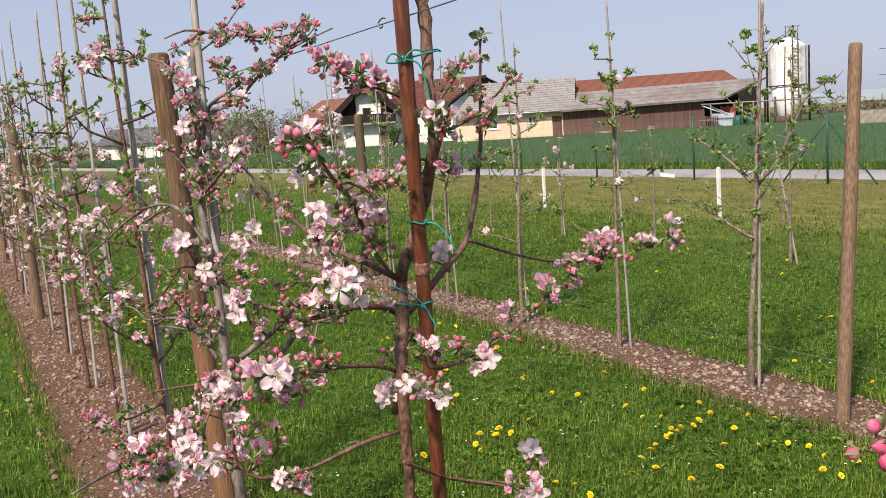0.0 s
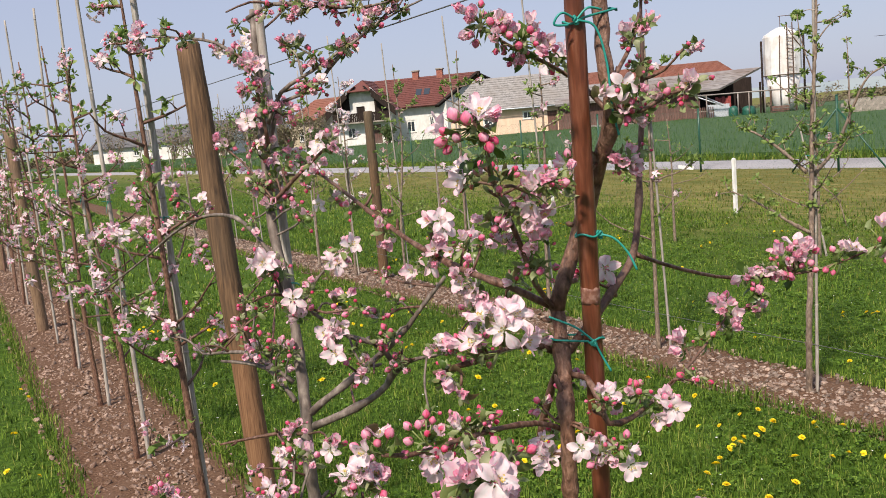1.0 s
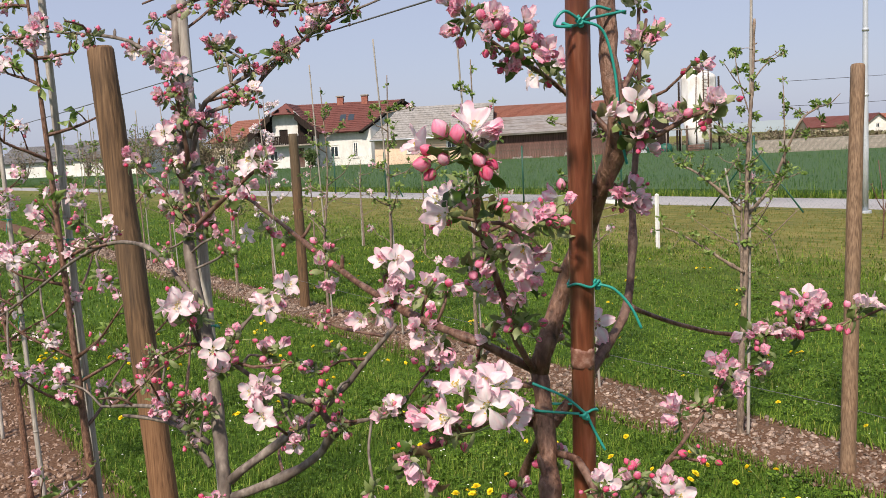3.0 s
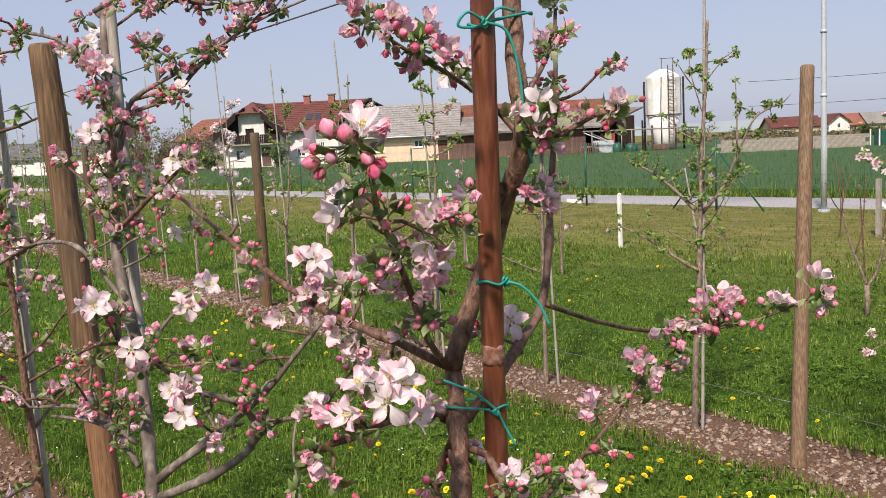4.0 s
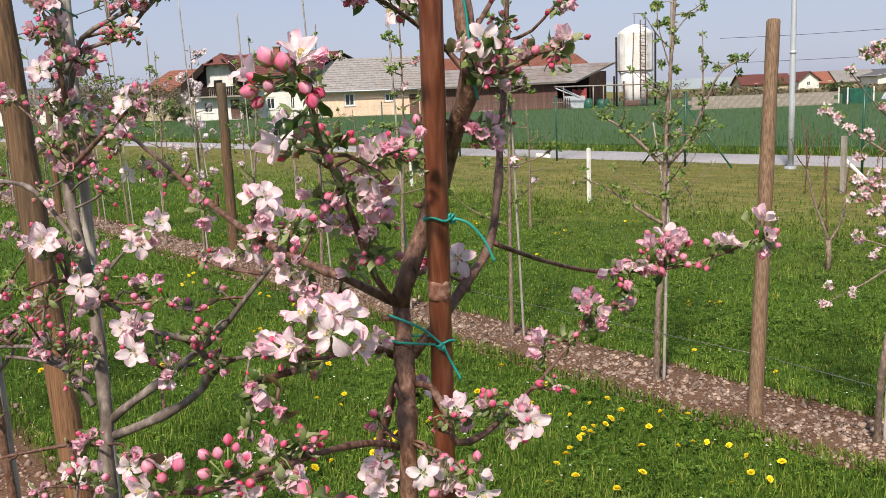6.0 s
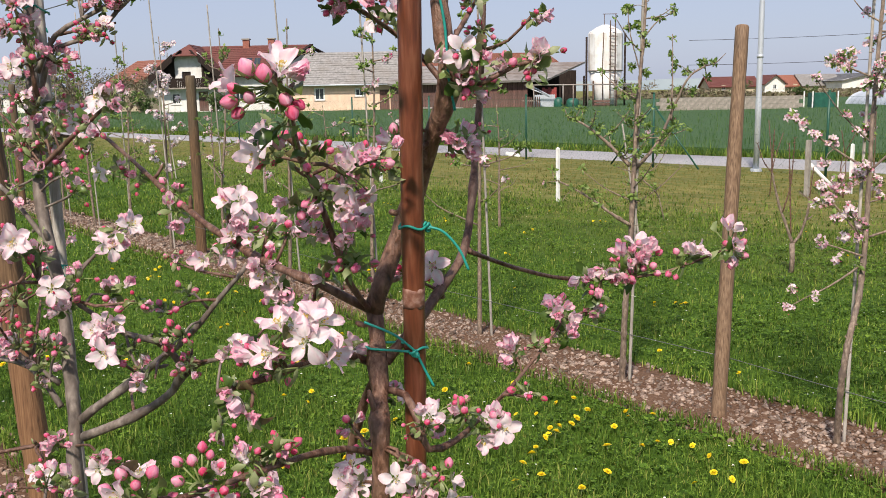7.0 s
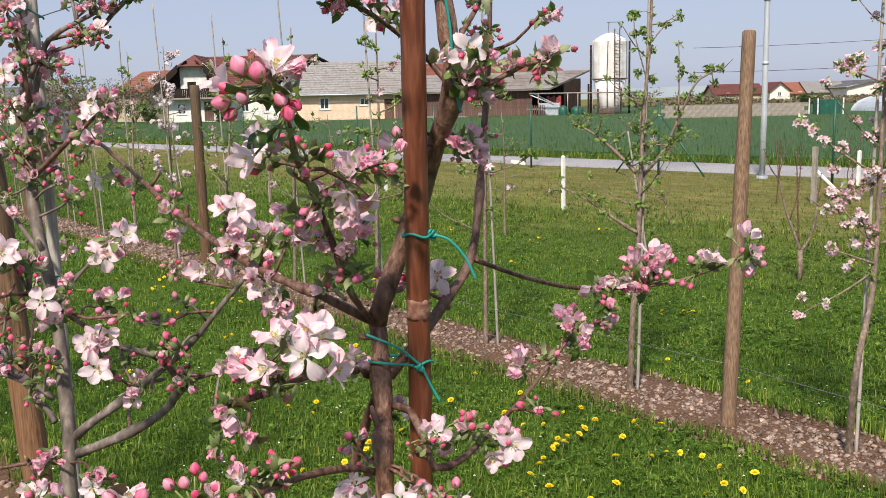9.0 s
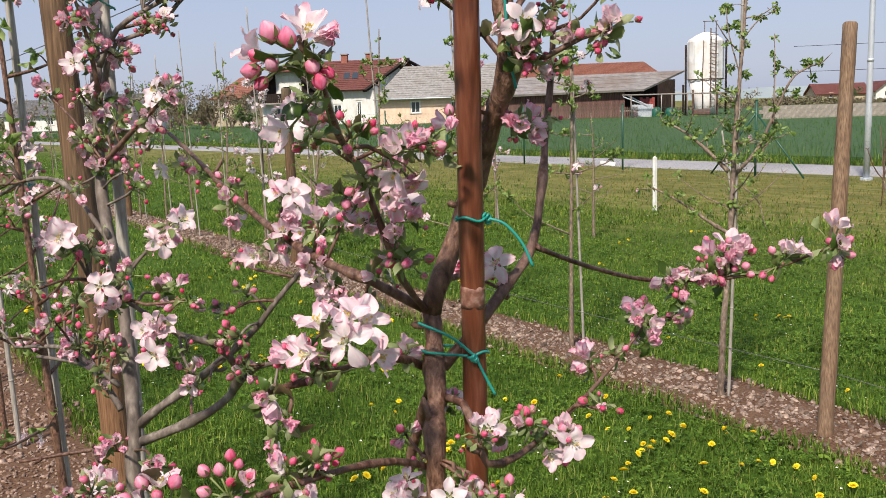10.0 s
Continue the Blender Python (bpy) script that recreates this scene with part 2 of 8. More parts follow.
class Geo:
    """Gathers verts and faces of one mesh."""

    def __init__(self):
        self.v, self.f, self.m = [], [], []

    def add(self, v, f, mi=0):
        k = len(self.v)
        self.v += [tuple(p) for p in v]
        self.f += [tuple(i + k for i in q) for q in f]
        self.m += [mi] * len(f)
        return self

    def box(self, a, b, mi=0, turn=None):
        (x0, y0, z0), (x1, y1, z1) = a, b
        v = [(x, y, z) for z in (z0, z1) for x, y in ((x0, y0), (x1, y0), (x1, y1), (x0, y1))]
        if turn is not None:
            v = [turn @ Vector(p) for p in v]
        return self.add(v, [(3, 2, 1, 0), (4, 5, 6, 7), (0, 1, 5, 4), (1, 2, 6, 5), (2, 3, 7, 6), (3, 0, 4, 7)], mi)

    def tube(self, pts, radii, seg=8, mi=0, rough=0.0, rng=random, cap=True):
        pts = [Vector(p) for p in pts]
        n = len(pts)
        rad = [radii] * n if isinstance(radii, (int, float)) else radii
        v, f = [], []
        side = None
        for i, p in enumerate(pts):
            d = (pts[min(i + 1, n - 1)] - pts[max(i - 1, 0)]).normalized()
            if side is None:
                side = d.orthogonal().normalized()
            side = (side - d * side.dot(d)).normalized()
            up = d.cross(side)
            for j in range(seg):
                a = 2 * math.pi * j / seg
                r = rad[i] * (1 + rough * (rng.random() - 0.5))
                v.append(p + (side * math.cos(a) + up * math.sin(a)) * r)
        for i in range(n - 1):
            for j in range(seg):
                k = (j + 1) % seg
                f.append((i * seg + j, i * seg + k, (i + 1) * seg + k, (i + 1) * seg + j))
        if cap:
            f.append(tuple(range(seg - 1, -1, -1)))
            f.append(tuple((n - 1) * seg + j for j in range(seg)))
        return self.add(v, f, mi)

    def mesh(self, name, mats, smooth=False):
        return mesh_of(name, self.v, self.f, mats, smooth, self.m)


def smooth_line(pts, step=0.03):
    """Catmull-Rom through the given points, in steps of about that length."""
    P = [Vector(p) for p in pts]
    P = [P[0] * 2 - P[1]] + P + [P[-1] * 2 - P[-2]]
    res = []
    for i in range(1, len(P) - 2):
        a, b, c, d = P[i - 1:i + 3]
        k = max(2, int((c - b).length / step))
        for j in range(k):
            t = j / k
            res.append(0.5 * ((2 * b) + (c - a) * t + (2 * a - 5 * b + 4 * c - d) * t * t + (3 * b - a - 3 * c + d) * t ** 3))
    res.append(P[-2])
    return res


# ---------------- blossom, bud and leaf shapes ----------------
WHITE_P, PINK_P, DEEP_P = np.array((0.88, 0.82, 0.825)), np.array((0.88, 0.33, 0.5)), np.array((0.76, 0.075, 0.19))


def flower_shape(openness, pink, seed, nu=6, nv=6, size=1.0, stamens=True, slim=1.0):
    """Five cupped petals round a yellow-green heart, looking up +z. openness 0 is a closed cup, 1 a flat flower. About 44 mm across."""
    r = random.Random(seed)
    v, f, c = [], [], []
    for k in range(5):
        az = 2 * math.pi * (k + r.uniform(-0.12, 0.12)) / 5
        tilt = radians(18 + 62 * (1 - openness) + r.uniform(-20, 20))
        ln, wd = 0.0245 * r.uniform(0.82, 1.12), 0.0085 * slim * r.uniform(0.84, 1.14)
        tw = r.uniform(-0.5, 0.5)
        phase = r.uniform(0, 6.28)
        base = len(v)
        for i in range(nv + 1):
            s = i / nv
            w = wd * max(0.03, 1 - ((s - 0.59) / 0.435) ** 2) ** 0.5 * (1 + 0.09 * math.sin(9 * s + phase))
            curl = tilt + (0.75 - 0.9 * openness) * s - 0.35 * s * s * openness
            rad = 0.002 + ln * s * math.cos(curl)
            z = 0.001 + ln * s * math.sin(curl)
            for j in range(nu + 1):
                q = 2 * j / nu - 1
                cup = (0.34 + 1.3 * (1 - slim)) * w * q * q + 0.002 * s * math.sin(6 * s + 3.4 * q + phase) + 0.0008 * s * math.sin(10 * q + 6 * s + phase)
                x, y, zz = rad - math.sin(curl) * cup, q * w, z + math.cos(curl) * cup
                y2 = y * math.cos(tw * s) - 0.0
                zz += y * math.sin(tw * s)
                v.append((x * math.cos(az) - y2 * math.sin(az), x * math.sin(az) + y2 * math.cos(az), zz))
                g = min(1, max(0, pink * (0.15 + 0.85 * abs(q) ** 2 * s + 0.75 * (s - 0.45) + 0.3 * math.sin(5 * q + phase) + 0.28 * math.cos(9 * q) * (1 - s)) + r.uniform(-0.06, 0.06)))
                c.append(WHITE_P * (1 - g) + PINK_P * g)
        for i in range(nv):
            for j in range(nu):
                a = base + i * (nu + 1) + j
                f.append((a, a + 1, a + nu + 2, a + nu + 1))
    if stamens:
        for k in range(12):
            az, sp = r.uniform(0, 6.28), r.uniform(0.15, 0.75) * (0.4 + 0.6 * openness)
            d = np.array((math.cos(az) * sp, math.sin(az) * sp, 1.0))
            d /= np.linalg.norm(d)
            e = np.array((-math.sin(az), math.cos(az), 0))
            tip = d * r.uniform(0.008, 0.0115)
            b = len(v)
            for p in (e * 0.0003, -e * 0.0003, tip - e * 0.0003, tip + e * 0.0003):
                v.append(tuple(p + np.array((0, 0, 0.001))))
                c.append(np.array((0.7, 0.72, 0.45)))
            f.append((b, b + 1, b + 2, b + 3))
            b = len(v)
            for p in (tip + e * 0.0011, tip - e * 0.0011, tip - e * 0.0009 + d * 0.002, tip + e * 0.0009 + d * 0.002):
                v.append(tuple(p))
                c.append(np.array((0.72, 0.55, 0.14)))
            f.append((b, b + 1, b + 2, b + 3))
    return np.array(v) * size, f, np.array(c)


def bud_shape(seed, deep, rings=7, seg=10, sepals=True):
    """A swollen bud with the petals' overlapping seams, on five small sepals. About 11 mm across."""
    r = random.Random(seed)
    v, f, c = [], [], []
    for i in range(rings + 1):
        s = i / rings
        rad = 0.0053 * math.sin(math.pi * min(0.965, 0.13 + 0.85 * s)) ** 0.62
        for j in range(seg):
            a = 2 * math.pi * j / seg + 0.5 * s
            k = rad * (1 + 0.075 * math.cos(5 * a + s * 4))
            v.append((k * math.cos(a), k * math.sin(a), 0.0118 * s))
            g = deep + 0.28 * math.cos(5 * a + s * 4) + 0.38 * math.cos(a + seed) + r.uniform(-0.08, 0.08) + 0.3 * (0.5 - s)
            g = max(-0.8, min(1, g))
            c.append(PINK_P * (1 - g) + DEEP_P * g if g > 0 else PINK_P * (1 + g) - WHITE_P * g)
    for i in range(rings):
        for j in range(seg):
            k = (j + 1) % seg
            f.append((i * seg + j, i * seg + k, (i + 1) * seg + k, (i + 1) * seg + j))
    b = len(v)
    v.append((0, 0, 0.0124))
    c.append(DEEP_P)
    for j in range(seg):
        f.append((rings * seg + j, rings * seg + (j + 1) % seg, b))
    if sepals:
        for k in range(5):
            a = 2 * math.pi * k / 5
            b = len(v)
            for rr, ww, z in ((0.0015, 0.0022, -0.001), (0.0064, 0.0014, 0.004), (0.0085, 0.0002, 0.0075)):
                for q in (-1, 1):
                    v.append((rr * math.cos(a) - q * ww * math.sin(a), rr * math.sin(a) + q * ww * math.cos(a), z))
                    c.append(np.array((0.26, 0.33, 0.13)))
            f += [(b, b + 1, b + 3, b + 2), (b + 2, b + 3, b + 5, b + 4)]
    return np.array(v), f, np.array(c)


def leaf_shape(seed, nv=5, ln=0.034, wd=0.0105, bend=1.0):
    """A pointed oval leaf folded along its midrib and curled, growing along +y."""
    r = random.Random(seed)
    fold, curl = bend * r.uniform(0.45, 1.05), bend * r.choice((-1, 1)) * r.uniform(0.5, 1.4)
    v, f = [], []
    for i in range(nv + 1):
        s = i / nv
        w = wd * math.sin(math.pi * (0.06 + 0.92 * s ** 0.9)) * (1 + 0.12 * math.sin(17 * s + seed))
        y, z = ln * s * math.cos(curl * s), ln * s * math.sin(curl * s)
        for q in (-1, 0, 1):
            v.append((q * w, y, z + abs(q) * w * (fold + 0.25 * math.sin(8 * s + 2 * q + seed))))
    for i in range(nv):
        for j in range(2):
            a = i * 3 + j
            f.append((a, a + 1, a + 4, a + 3))
    return np.array(v), f


FLOWERS = [mesh_of("open_flower", *flower_shape(o, p, s)[:2], PETAL, True, col=flower_shape(o, p, s)[2])
           for s, (o, p) in enumerate([(0.95, 0.28), (0.85, 0.48), (0.75, 0.28), (0.9, 0.4), (0.65, 0.58), (0.8, 0.36), (0.55, 0.6)])]
HALVES = [mesh_of("half_open_flower", *flower_shape(o, p, s, 4, 5)[:2], PETAL, True, col=flower_shape(o, p, s, 4, 5)[2])
          for s, (o, p) in enumerate([(0.45, 0.62), (0.34, 0.9), (0.58, 0.42), (0.4, 0.7), (0.22, 1.05), (0.62, 0.5), (0.12, 1.2)], 20)]
BUDS = [mesh_of("flower_bud", *bud_shape(s, d)[:2], PETAL, True, col=bud_shape(s, d)[2])
        for s, d in enumerate([0.1, 0.4, 0.7, 0.95])]
LEAVES = [mesh_of("tree_leaf", *leaf_shape(s, 9, 0.034, 0.0112), LEAF, True) for s in range(5)]
SHOOTS = [mesh_of("pale_leaf", *leaf_shape(s, 5, 0.027, 0.0058), SHOOT, True) for s in range(7, 12)]


def aim(pos, direction, roll, size):
    """A pose that turns +z to the direction."""
    q = Vector(direction).to_track_quat("Z", "Y").to_matrix().to_4x4()
    return Matrix.Translation(pos) @ q @ pose(0, 0, 0, 0, 0, roll) @ Matrix.Scale(size, 4)


def aim_y(pos, direction, roll, size):
    q = Vector(direction).to_track_quat("Y", "Z").to_matrix().to_4x4()
    return Matrix.Translation(pos) @ q @ pose(0, 0, 0, 0, roll, 0) @ Matrix.Scale(size, 4)


def rand_dir(r, up=0.3):
    d = Vector((r.gauss(0, 1), r.gauss(0, 1), r.gauss(0, 1))).normalized()
    return (d + Vector((0, 0, up))).normalized()

# ---------------- ground, beds, road, field ----------------
ROW_1, ROW_2, ROW_3 = 0.51, 3.9, 7.52
LEAN_ROAD = -0.095               # the road runs a little askew to the rows


def road_x(y, near=True):
    return (16.75 if near else 18.75) + LEAN_ROAD * (y - 16)


g = Geo().add([(-2500, -2500, 0), (2500, -2500, 0), (2500, 2500, 0), (-2500, 2500, 0)], [(0, 1, 2, 3)])
thing("ground", "green mown orchard lawn turning dry and yellowish towards the road", "lawn", kind="structure", me=g.mesh("ground", GROUND))


def bed(name, x, half, y0, y1, seed):
    """A low uneven mound of soil along a tree row."""
    r = random.Random(seed)
    n = int((y1 - y0) / 0.12)
    v, f = [], []
    prof = (-1, -0.8, -0.45, 0, 0.45, 0.8, 1)
    for i in range(n + 1):
        y = y0 + (y1 - y0) * i / n
        wl_, wr = (half * (r.uniform(0.88, 1.1) + 0.1 * noise.noise((y * 1.3, s, seed))) for s in (0, 7))
        for q in prof:
            z = 0.0 if abs(q) == 1 else 0.006 + 0.008 * (1 - q * q) + r.uniform(-0.004, 0.006)
            v.append((x + q * (wl_ if q < 0 else wr), y, z + 0.002))
    k = len(prof)
    for i in range(n):
        for j in range(k - 1):
            a = i * k + j
            f.append((a, a + 1, a + k + 1, a + k))
    return thing(name, "bed of reddish-brown soil under the fruit trees", "soil bed", "planting beds", "structure", me=mesh_of(name, v, f, SOIL, True))


bed("bed_1", ROW_1 + 0.06, 0.4, -9.0, 42, 1)
BED_2 = bed("bed_2", ROW_2 + 0.02, 0.335, -9.0, 42, 2)


def chips(name, x, half, y0, y1, near, seed, count, mat=CHIP, far_end=False):
    """Rounded pebbles of many sizes, strewn over a bed."""
    r = np.random.default_rng(seed)
    hexa = [(math.cos(k * math.pi / 3), 0.8 * math.sin(k * math.pi / 3)) for k in range(6)]
    base = np.array([(x * q, y * q, z) for q, z in ((0.9, -0.5), (1.0, 0.12), (0.58, 0.55)) for x, y in hexa])
    quads = np.array([(6 * i + j, 6 * i + (j + 1) % 6, 6 * i + 6 + (j + 1) % 6, 6 * i + 6 + j) for i in range(2) for j in range(6)] + [(12, 13, 14, 15), (15, 16, 17, 12)])
    u = r.random(count)
    y = y1 - (y1 - y0) * u ** 1.25 if far_end else y0 + (y1 - y0) * u ** 2.1
    q = np.clip(r.normal(0, 0.55, count), -1.1, 1.1)
    px = x + q * half
    size = np.clip(0.0074 * np.exp(r.normal(0, 0.5, count)), 0.003, 0.022) * (1 + 0.05 * np.abs(y - near))
    th = size * r.uniform(0.35, 0.9, count)
    az = r.random(count) * 6.283
    tx, ty = r.normal(0, 0.3, count), r.normal(0, 0.3, count)
    v = base[None] * np.stack([size, size * r.uniform(0.65, 1, count), th], 1)[:, None]
    v = v + r.normal(0, 0.1, v.shape) * size[:, None, None]
    ca, sa = np.cos(az)[:, None], np.sin(az)[:, None]
    vx, vy = v[..., 0] * ca - v[..., 1] * sa, v[..., 0] * sa + v[..., 1] * ca
    vz = v[..., 2] + vx * tx[:, None] + vy * ty[:, None]
    h = 0.009 + 0.008 * np.clip(1 - q * q, 0, 1)
    out = np.stack([vx + px[:, None], vy + y[:, None], vz + h[:, None] + th[:, None] * 0.3], 2).reshape(-1, 3)
    faces = (quads[None] + (np.arange(count) * 18)[:, None, None]).reshape(-1, 4)
    return thing(name, "pinkish-beige pebbles and small stones strewn on the brown bed", "pebbles", kind="stuff", me=fast_mesh(name, out, faces, mat, True))


chips("pebbles", ROW_2 + 0.02, 0.32, 2.2, 26, 3, 5, 17500)
chips("pebbles", ROW_1 + 0.06, 0.38, 4.5, 28, 5, 6, 12000, CHIP_BROWN_SHADED)

chips("pebbles", ROW_1 + 0.06, 0.38, -9, 4.5, 3, 7, 13000, CHIP_BROWN_SHADED, True)
chips("pebbles", ROW_2 + 0.02, 0.32, -9, 2.2, 3, 8, 11000, CHIP, True)

# the stones nearest to the path, each by itself
rs = random.Random(55)
stone_shapes = []
for k in range(6):
    sv = []
    for lat, rad in ((-0.6, 0.75), (0.1, 1.0), (0.65, 0.6)):
        for j in range(6):
            a = 2 * math.pi * j / 6
            q = rad * rs.uniform(0.8, 1.15)
            sv.append((0.011 * q * math.cos(a), 0.0085 * q * math.sin(a), 0.007 * lat + rs.uniform(-0.001, 0.001)))
    sf = [(6 * i_ + j, 6 * i_ + (j + 1) % 6, 6 * i_ + 6 + (j + 1) % 6, 6 * i_ + 6 + j) for i_ in range(2) for j in range(6)] + [tuple(range(12, 18)), (5, 4, 3, 2, 1, 0)]
    stone_shapes.append(mesh_of("stone", sv, sf, CHIP, True))
for k in range(300):
    x, y = ROW_2 + 0.02 + max(-0.29, min(0.29, rs.gauss(0, 0.18))), rs.uniform(3.6, 6.4)
    q = (x - ROW_2 - 0.06) / 0.47
    part("stone", stone_shapes[k % 6], BED_2, m=pose(x, y, 0.014 + 0.007 * (1 - q * q), rs.uniform(-20, 20), rs.uniform(-20, 20), rs.uniform(0, 360)) @ Matrix.Scale(rs.choice((0.7, 0.9, 1.1, 1.4, 1.9)) * rs.uniform(0.85, 1.15), 4))

# road
v, f = [], []
ys = np.linspace(-80, 160, 121)
for y in ys:
    a, b = road_x(y), road_x(y, False)
    v += [(a - 0.12, y, 0.001), (a, y, 0.035), ((a + b) / 2, y, 0.06), (b, y, 0.035), (b + 0.12, y, 0.001)]
for i in range(len(ys) - 1):
    for j in range(4):
        a = i * 5 + j
        f.append((a, a + 1, a + 6, a + 5))
thing("road", "narrow pale grey gravelled lane beside the field", "road", kind="structure", me=mesh_of("road", v, f, ASPHALT, True))


def blades(name, xs, ys, height, width, mat, label, seed, kind="stuff", category="grass", z0=0.0, bend=0.85, fine=False):
    """Upright bent blades at the given spots: one joined mesh."""
    r = np.random.default_rng(seed)
    n = len(xs)
    az, lean = r.random(n) * 6.283, r.random(n) * bend
    h = height * r.uniform(0.5, 1.3, n)
    h *= 1 + 0.35 * np.sin(xs * 5.1 + 2 * np.sin(ys * 3.3)) * np.sin(ys * 4.3 + 1.7 * np.sin(xs * 2.9))
    w = width * r.uniform(0.7, 1.3, n)
    dx, dy = np.cos(az), np.sin(az)
    sx, sy = -dy, dx
    pts = []
    steps = ((0, 1.0), (0.55, 0.8), (1.0, 0.12)) if fine else ((0, 1.0), (1.0, 0.3))
    for s, ww in steps:
        cx, cy = xs + dx * lean * h * s * s, ys + dy * lean * h * s * s
        cz = h * s * (1 - 0.35 * lean * s)
        for q in (-1, 1):
            pts.append(np.stack([cx + q * sx * w * ww / 2, cy + q * sy * w * ww / 2, cz + z0], 1))
    v = np.stack(pts, 1).reshape(-1, 3)
    k = np.arange(n)[:, None] * (2 * len(steps))
    faces = np.concatenate([k + 2 * j + np.array([[0, 1, 3, 2]]) for j in range(len(steps) - 1)])
    return thing(name, label, category, kind=kind, me=fast_mesh(name, v, faces, mat))


def spots(x0, x1, y0, y1, n, seed, clump=0.0, eye=(0, 2.2), power=1.3, near=2.0):
    """Random spots, thinner with the distance, some of them gathered in tufts."""
    r = np.random.default_rng(seed)
    xs, ys = np.zeros(0), np.zeros(0)
    while len(xs) < n:
        x, y = r.uniform(x0, x1, n), r.uniform(y0, y1, n)
        d = np.hypot(x - eye[0], y - eye[1])
        keep = r.random(n) < (near / np.maximum(d, near)) ** power
        xs, ys = np.append(xs, x[keep]), np.append(ys, y[keep])
    xs, ys = xs[:n], ys[:n]
    if clump:
        k = r.integers(0, n, n)
        m = r.random(n) < clump
        xs = np.where(m, xs[k // 12 * 12] + r.normal(0, 0.02, n), xs)
        ys = np.where(m, ys[k // 12 * 12] + r.normal(0, 0.02, n), ys)
    return xs, ys


def off_beds(xs, ys, slack=0.0):
    m = (np.abs(xs - ROW_2 - 0.02) > 0.275 + 0.055 * np.sin(ys * 4.1) * np.sin(ys * 1.7 + 1) - slack) & (np.abs(xs - ROW_1 - 0.06) > 0.36 - slack)
    return xs[m], ys[m]


def feather(xs, ys, y0, width, seed):
    """Thin the spots out towards the near end, so that no edge shows."""
    m = ys > y0 + width * np.random.default_rng(seed).random(len(ys))
    return xs[m], ys[m]


def trefoils(name, xs, ys, mat, label, seed):
    """Clover and small broad weeds: three tilted, notched leaflets on each spot, one joined mesh."""
    r = np.random.default_rng(seed)
    n = len(xs)
    patch = 0.5 + 0.5 * np.sin(xs * 2.3 + 1.5 * np.sin(ys * 1.9)) * np.sin(ys * 2.9 + np.sin(xs * 3.7))
    keep = r.random(n) < 0.35 + 0.65 * patch
    xs, ys, patch = xs[keep], ys[keep], patch[keep]
    n = len(xs)
    z = r.uniform(0.018, 0.044, n)
    size = r.uniform(0.0055, 0.0105, n) * (0.85 + 0.5 * patch) * (1 + 0.05 * np.hypot(xs, ys - 2.2))
    size[r.random(n) < 0.06] *= 1.9
    az = r.random(n) * 6.283
    quads = []
    for k in range(3):
        a = az + k * 2.094 + r.normal(0, 0.2, n)
        tilt = r.normal(0.1, 0.35, n)
        dx, dy, dz = np.cos(a) * np.cos(tilt), np.sin(a) * np.cos(tilt), np.sin(tilt)
        roll = r.normal(0, 0.3, n)
        sx, sy, sz = -np.sin(a) * np.cos(roll), np.cos(a) * np.cos(roll), np.sin(roll)
        for u, w in ((0.05, 0.0), (0.72, -0.52), (1.0, 0.0), (0.72, 0.52)):
            quads.append(np.stack([xs + size * (dx * u + sx * w), ys + size * (dy * u + sy * w), z + size * (dz * u + sz * w)], 1))
    v = np.stack(quads, 1).reshape(-1, 3)
    return thing(name, label, "clover", kind="stuff", me=fast_mesh(name, v, np.arange(len(v)).reshape(-1, 4), mat))


r_ = np.random.default_rng(3)
xs, ys = feather(*off_beds(*spots(0.8, 3.9, 1.5, 12, 160000, 11, 0.35, power=1.5)), 1.5, 1.6, 61)
blades("grass", xs, ys, 0.045, 0.0042, GRASS, "bright green spring grass between the tree rows", 21, fine=True)
xs, ys = feather(*off_beds(*spots(4.3, 10.0, 2.2, 18, 90000, 12, 0.3, power=1.2, near=4)), 2.2, 1.2, 62)
blades("grass", xs, ys, 0.038, 0.006, GRASS, "green mown grass behind the second tree row", 22, fine=True)
xs, ys = off_beds(*spots(-2.8, 0.3, 3.5, 20, 55000, 13, 0.3, near=4))
blades("grass", xs, ys, 0.05, 0.0065, GRASS, "bright green grass alley beside the first tree row", 23)
xs, ys = off_beds(*spots(0.9, 9.5, 11, 48, 60000, 14, 0.2, power=0.8, near=9))
blades("grass", xs, ys, 0.045, 0.015, GRASS, "green grass further down the alley", 24)
xs, ys = spots(9.0, 16.6, 2, 40, 60000, 15, 0.2, power=0.9, near=8)
m = xs + r_.normal(0, 1.0, len(xs)) > 11.0
blades("dry_grass", xs[m], ys[m], 0.032, 0.01, DRY_GRASS, "yellowish dry mown grass before the lane", 25)
blades("grass", xs[~m], ys[~m], 0.05, 0.013, GRASS, "green mown grass near the young trees", 26)
xs, ys = off_beds(*spots(-9, 12, -9, 6, 110000, 16, 0.2, power=0.7, near=3))
m = (ys < 1.5) | (xs < -2.8) | (xs > 10) | ((xs < 0.3) & (ys < 3.5)) | ((xs > 4.2) & (ys < 2.2))
blades("grass", xs[m], ys[m], 0.05, 0.012, GRASS, "green grass round the ends of the rows", 30)
# low broad weeds and clover among the blades
for x0, x1, y0, y1, n, sd in ((0.9, 3.6, 2.5, 12, 34000, 27), (4.35, 9, 2.5, 14, 46000, 28), (-2.5, 0.2, 4, 14, 8000, 29)):
    xs, ys = feather(*off_beds(*spots(x0, x1, y0, y1, n, sd, 0.6, near=3)), y0, 0.9, sd)
    trefoils("clover", xs, ys, CLOVER, "low clover and broad weeds among the grass", sd)
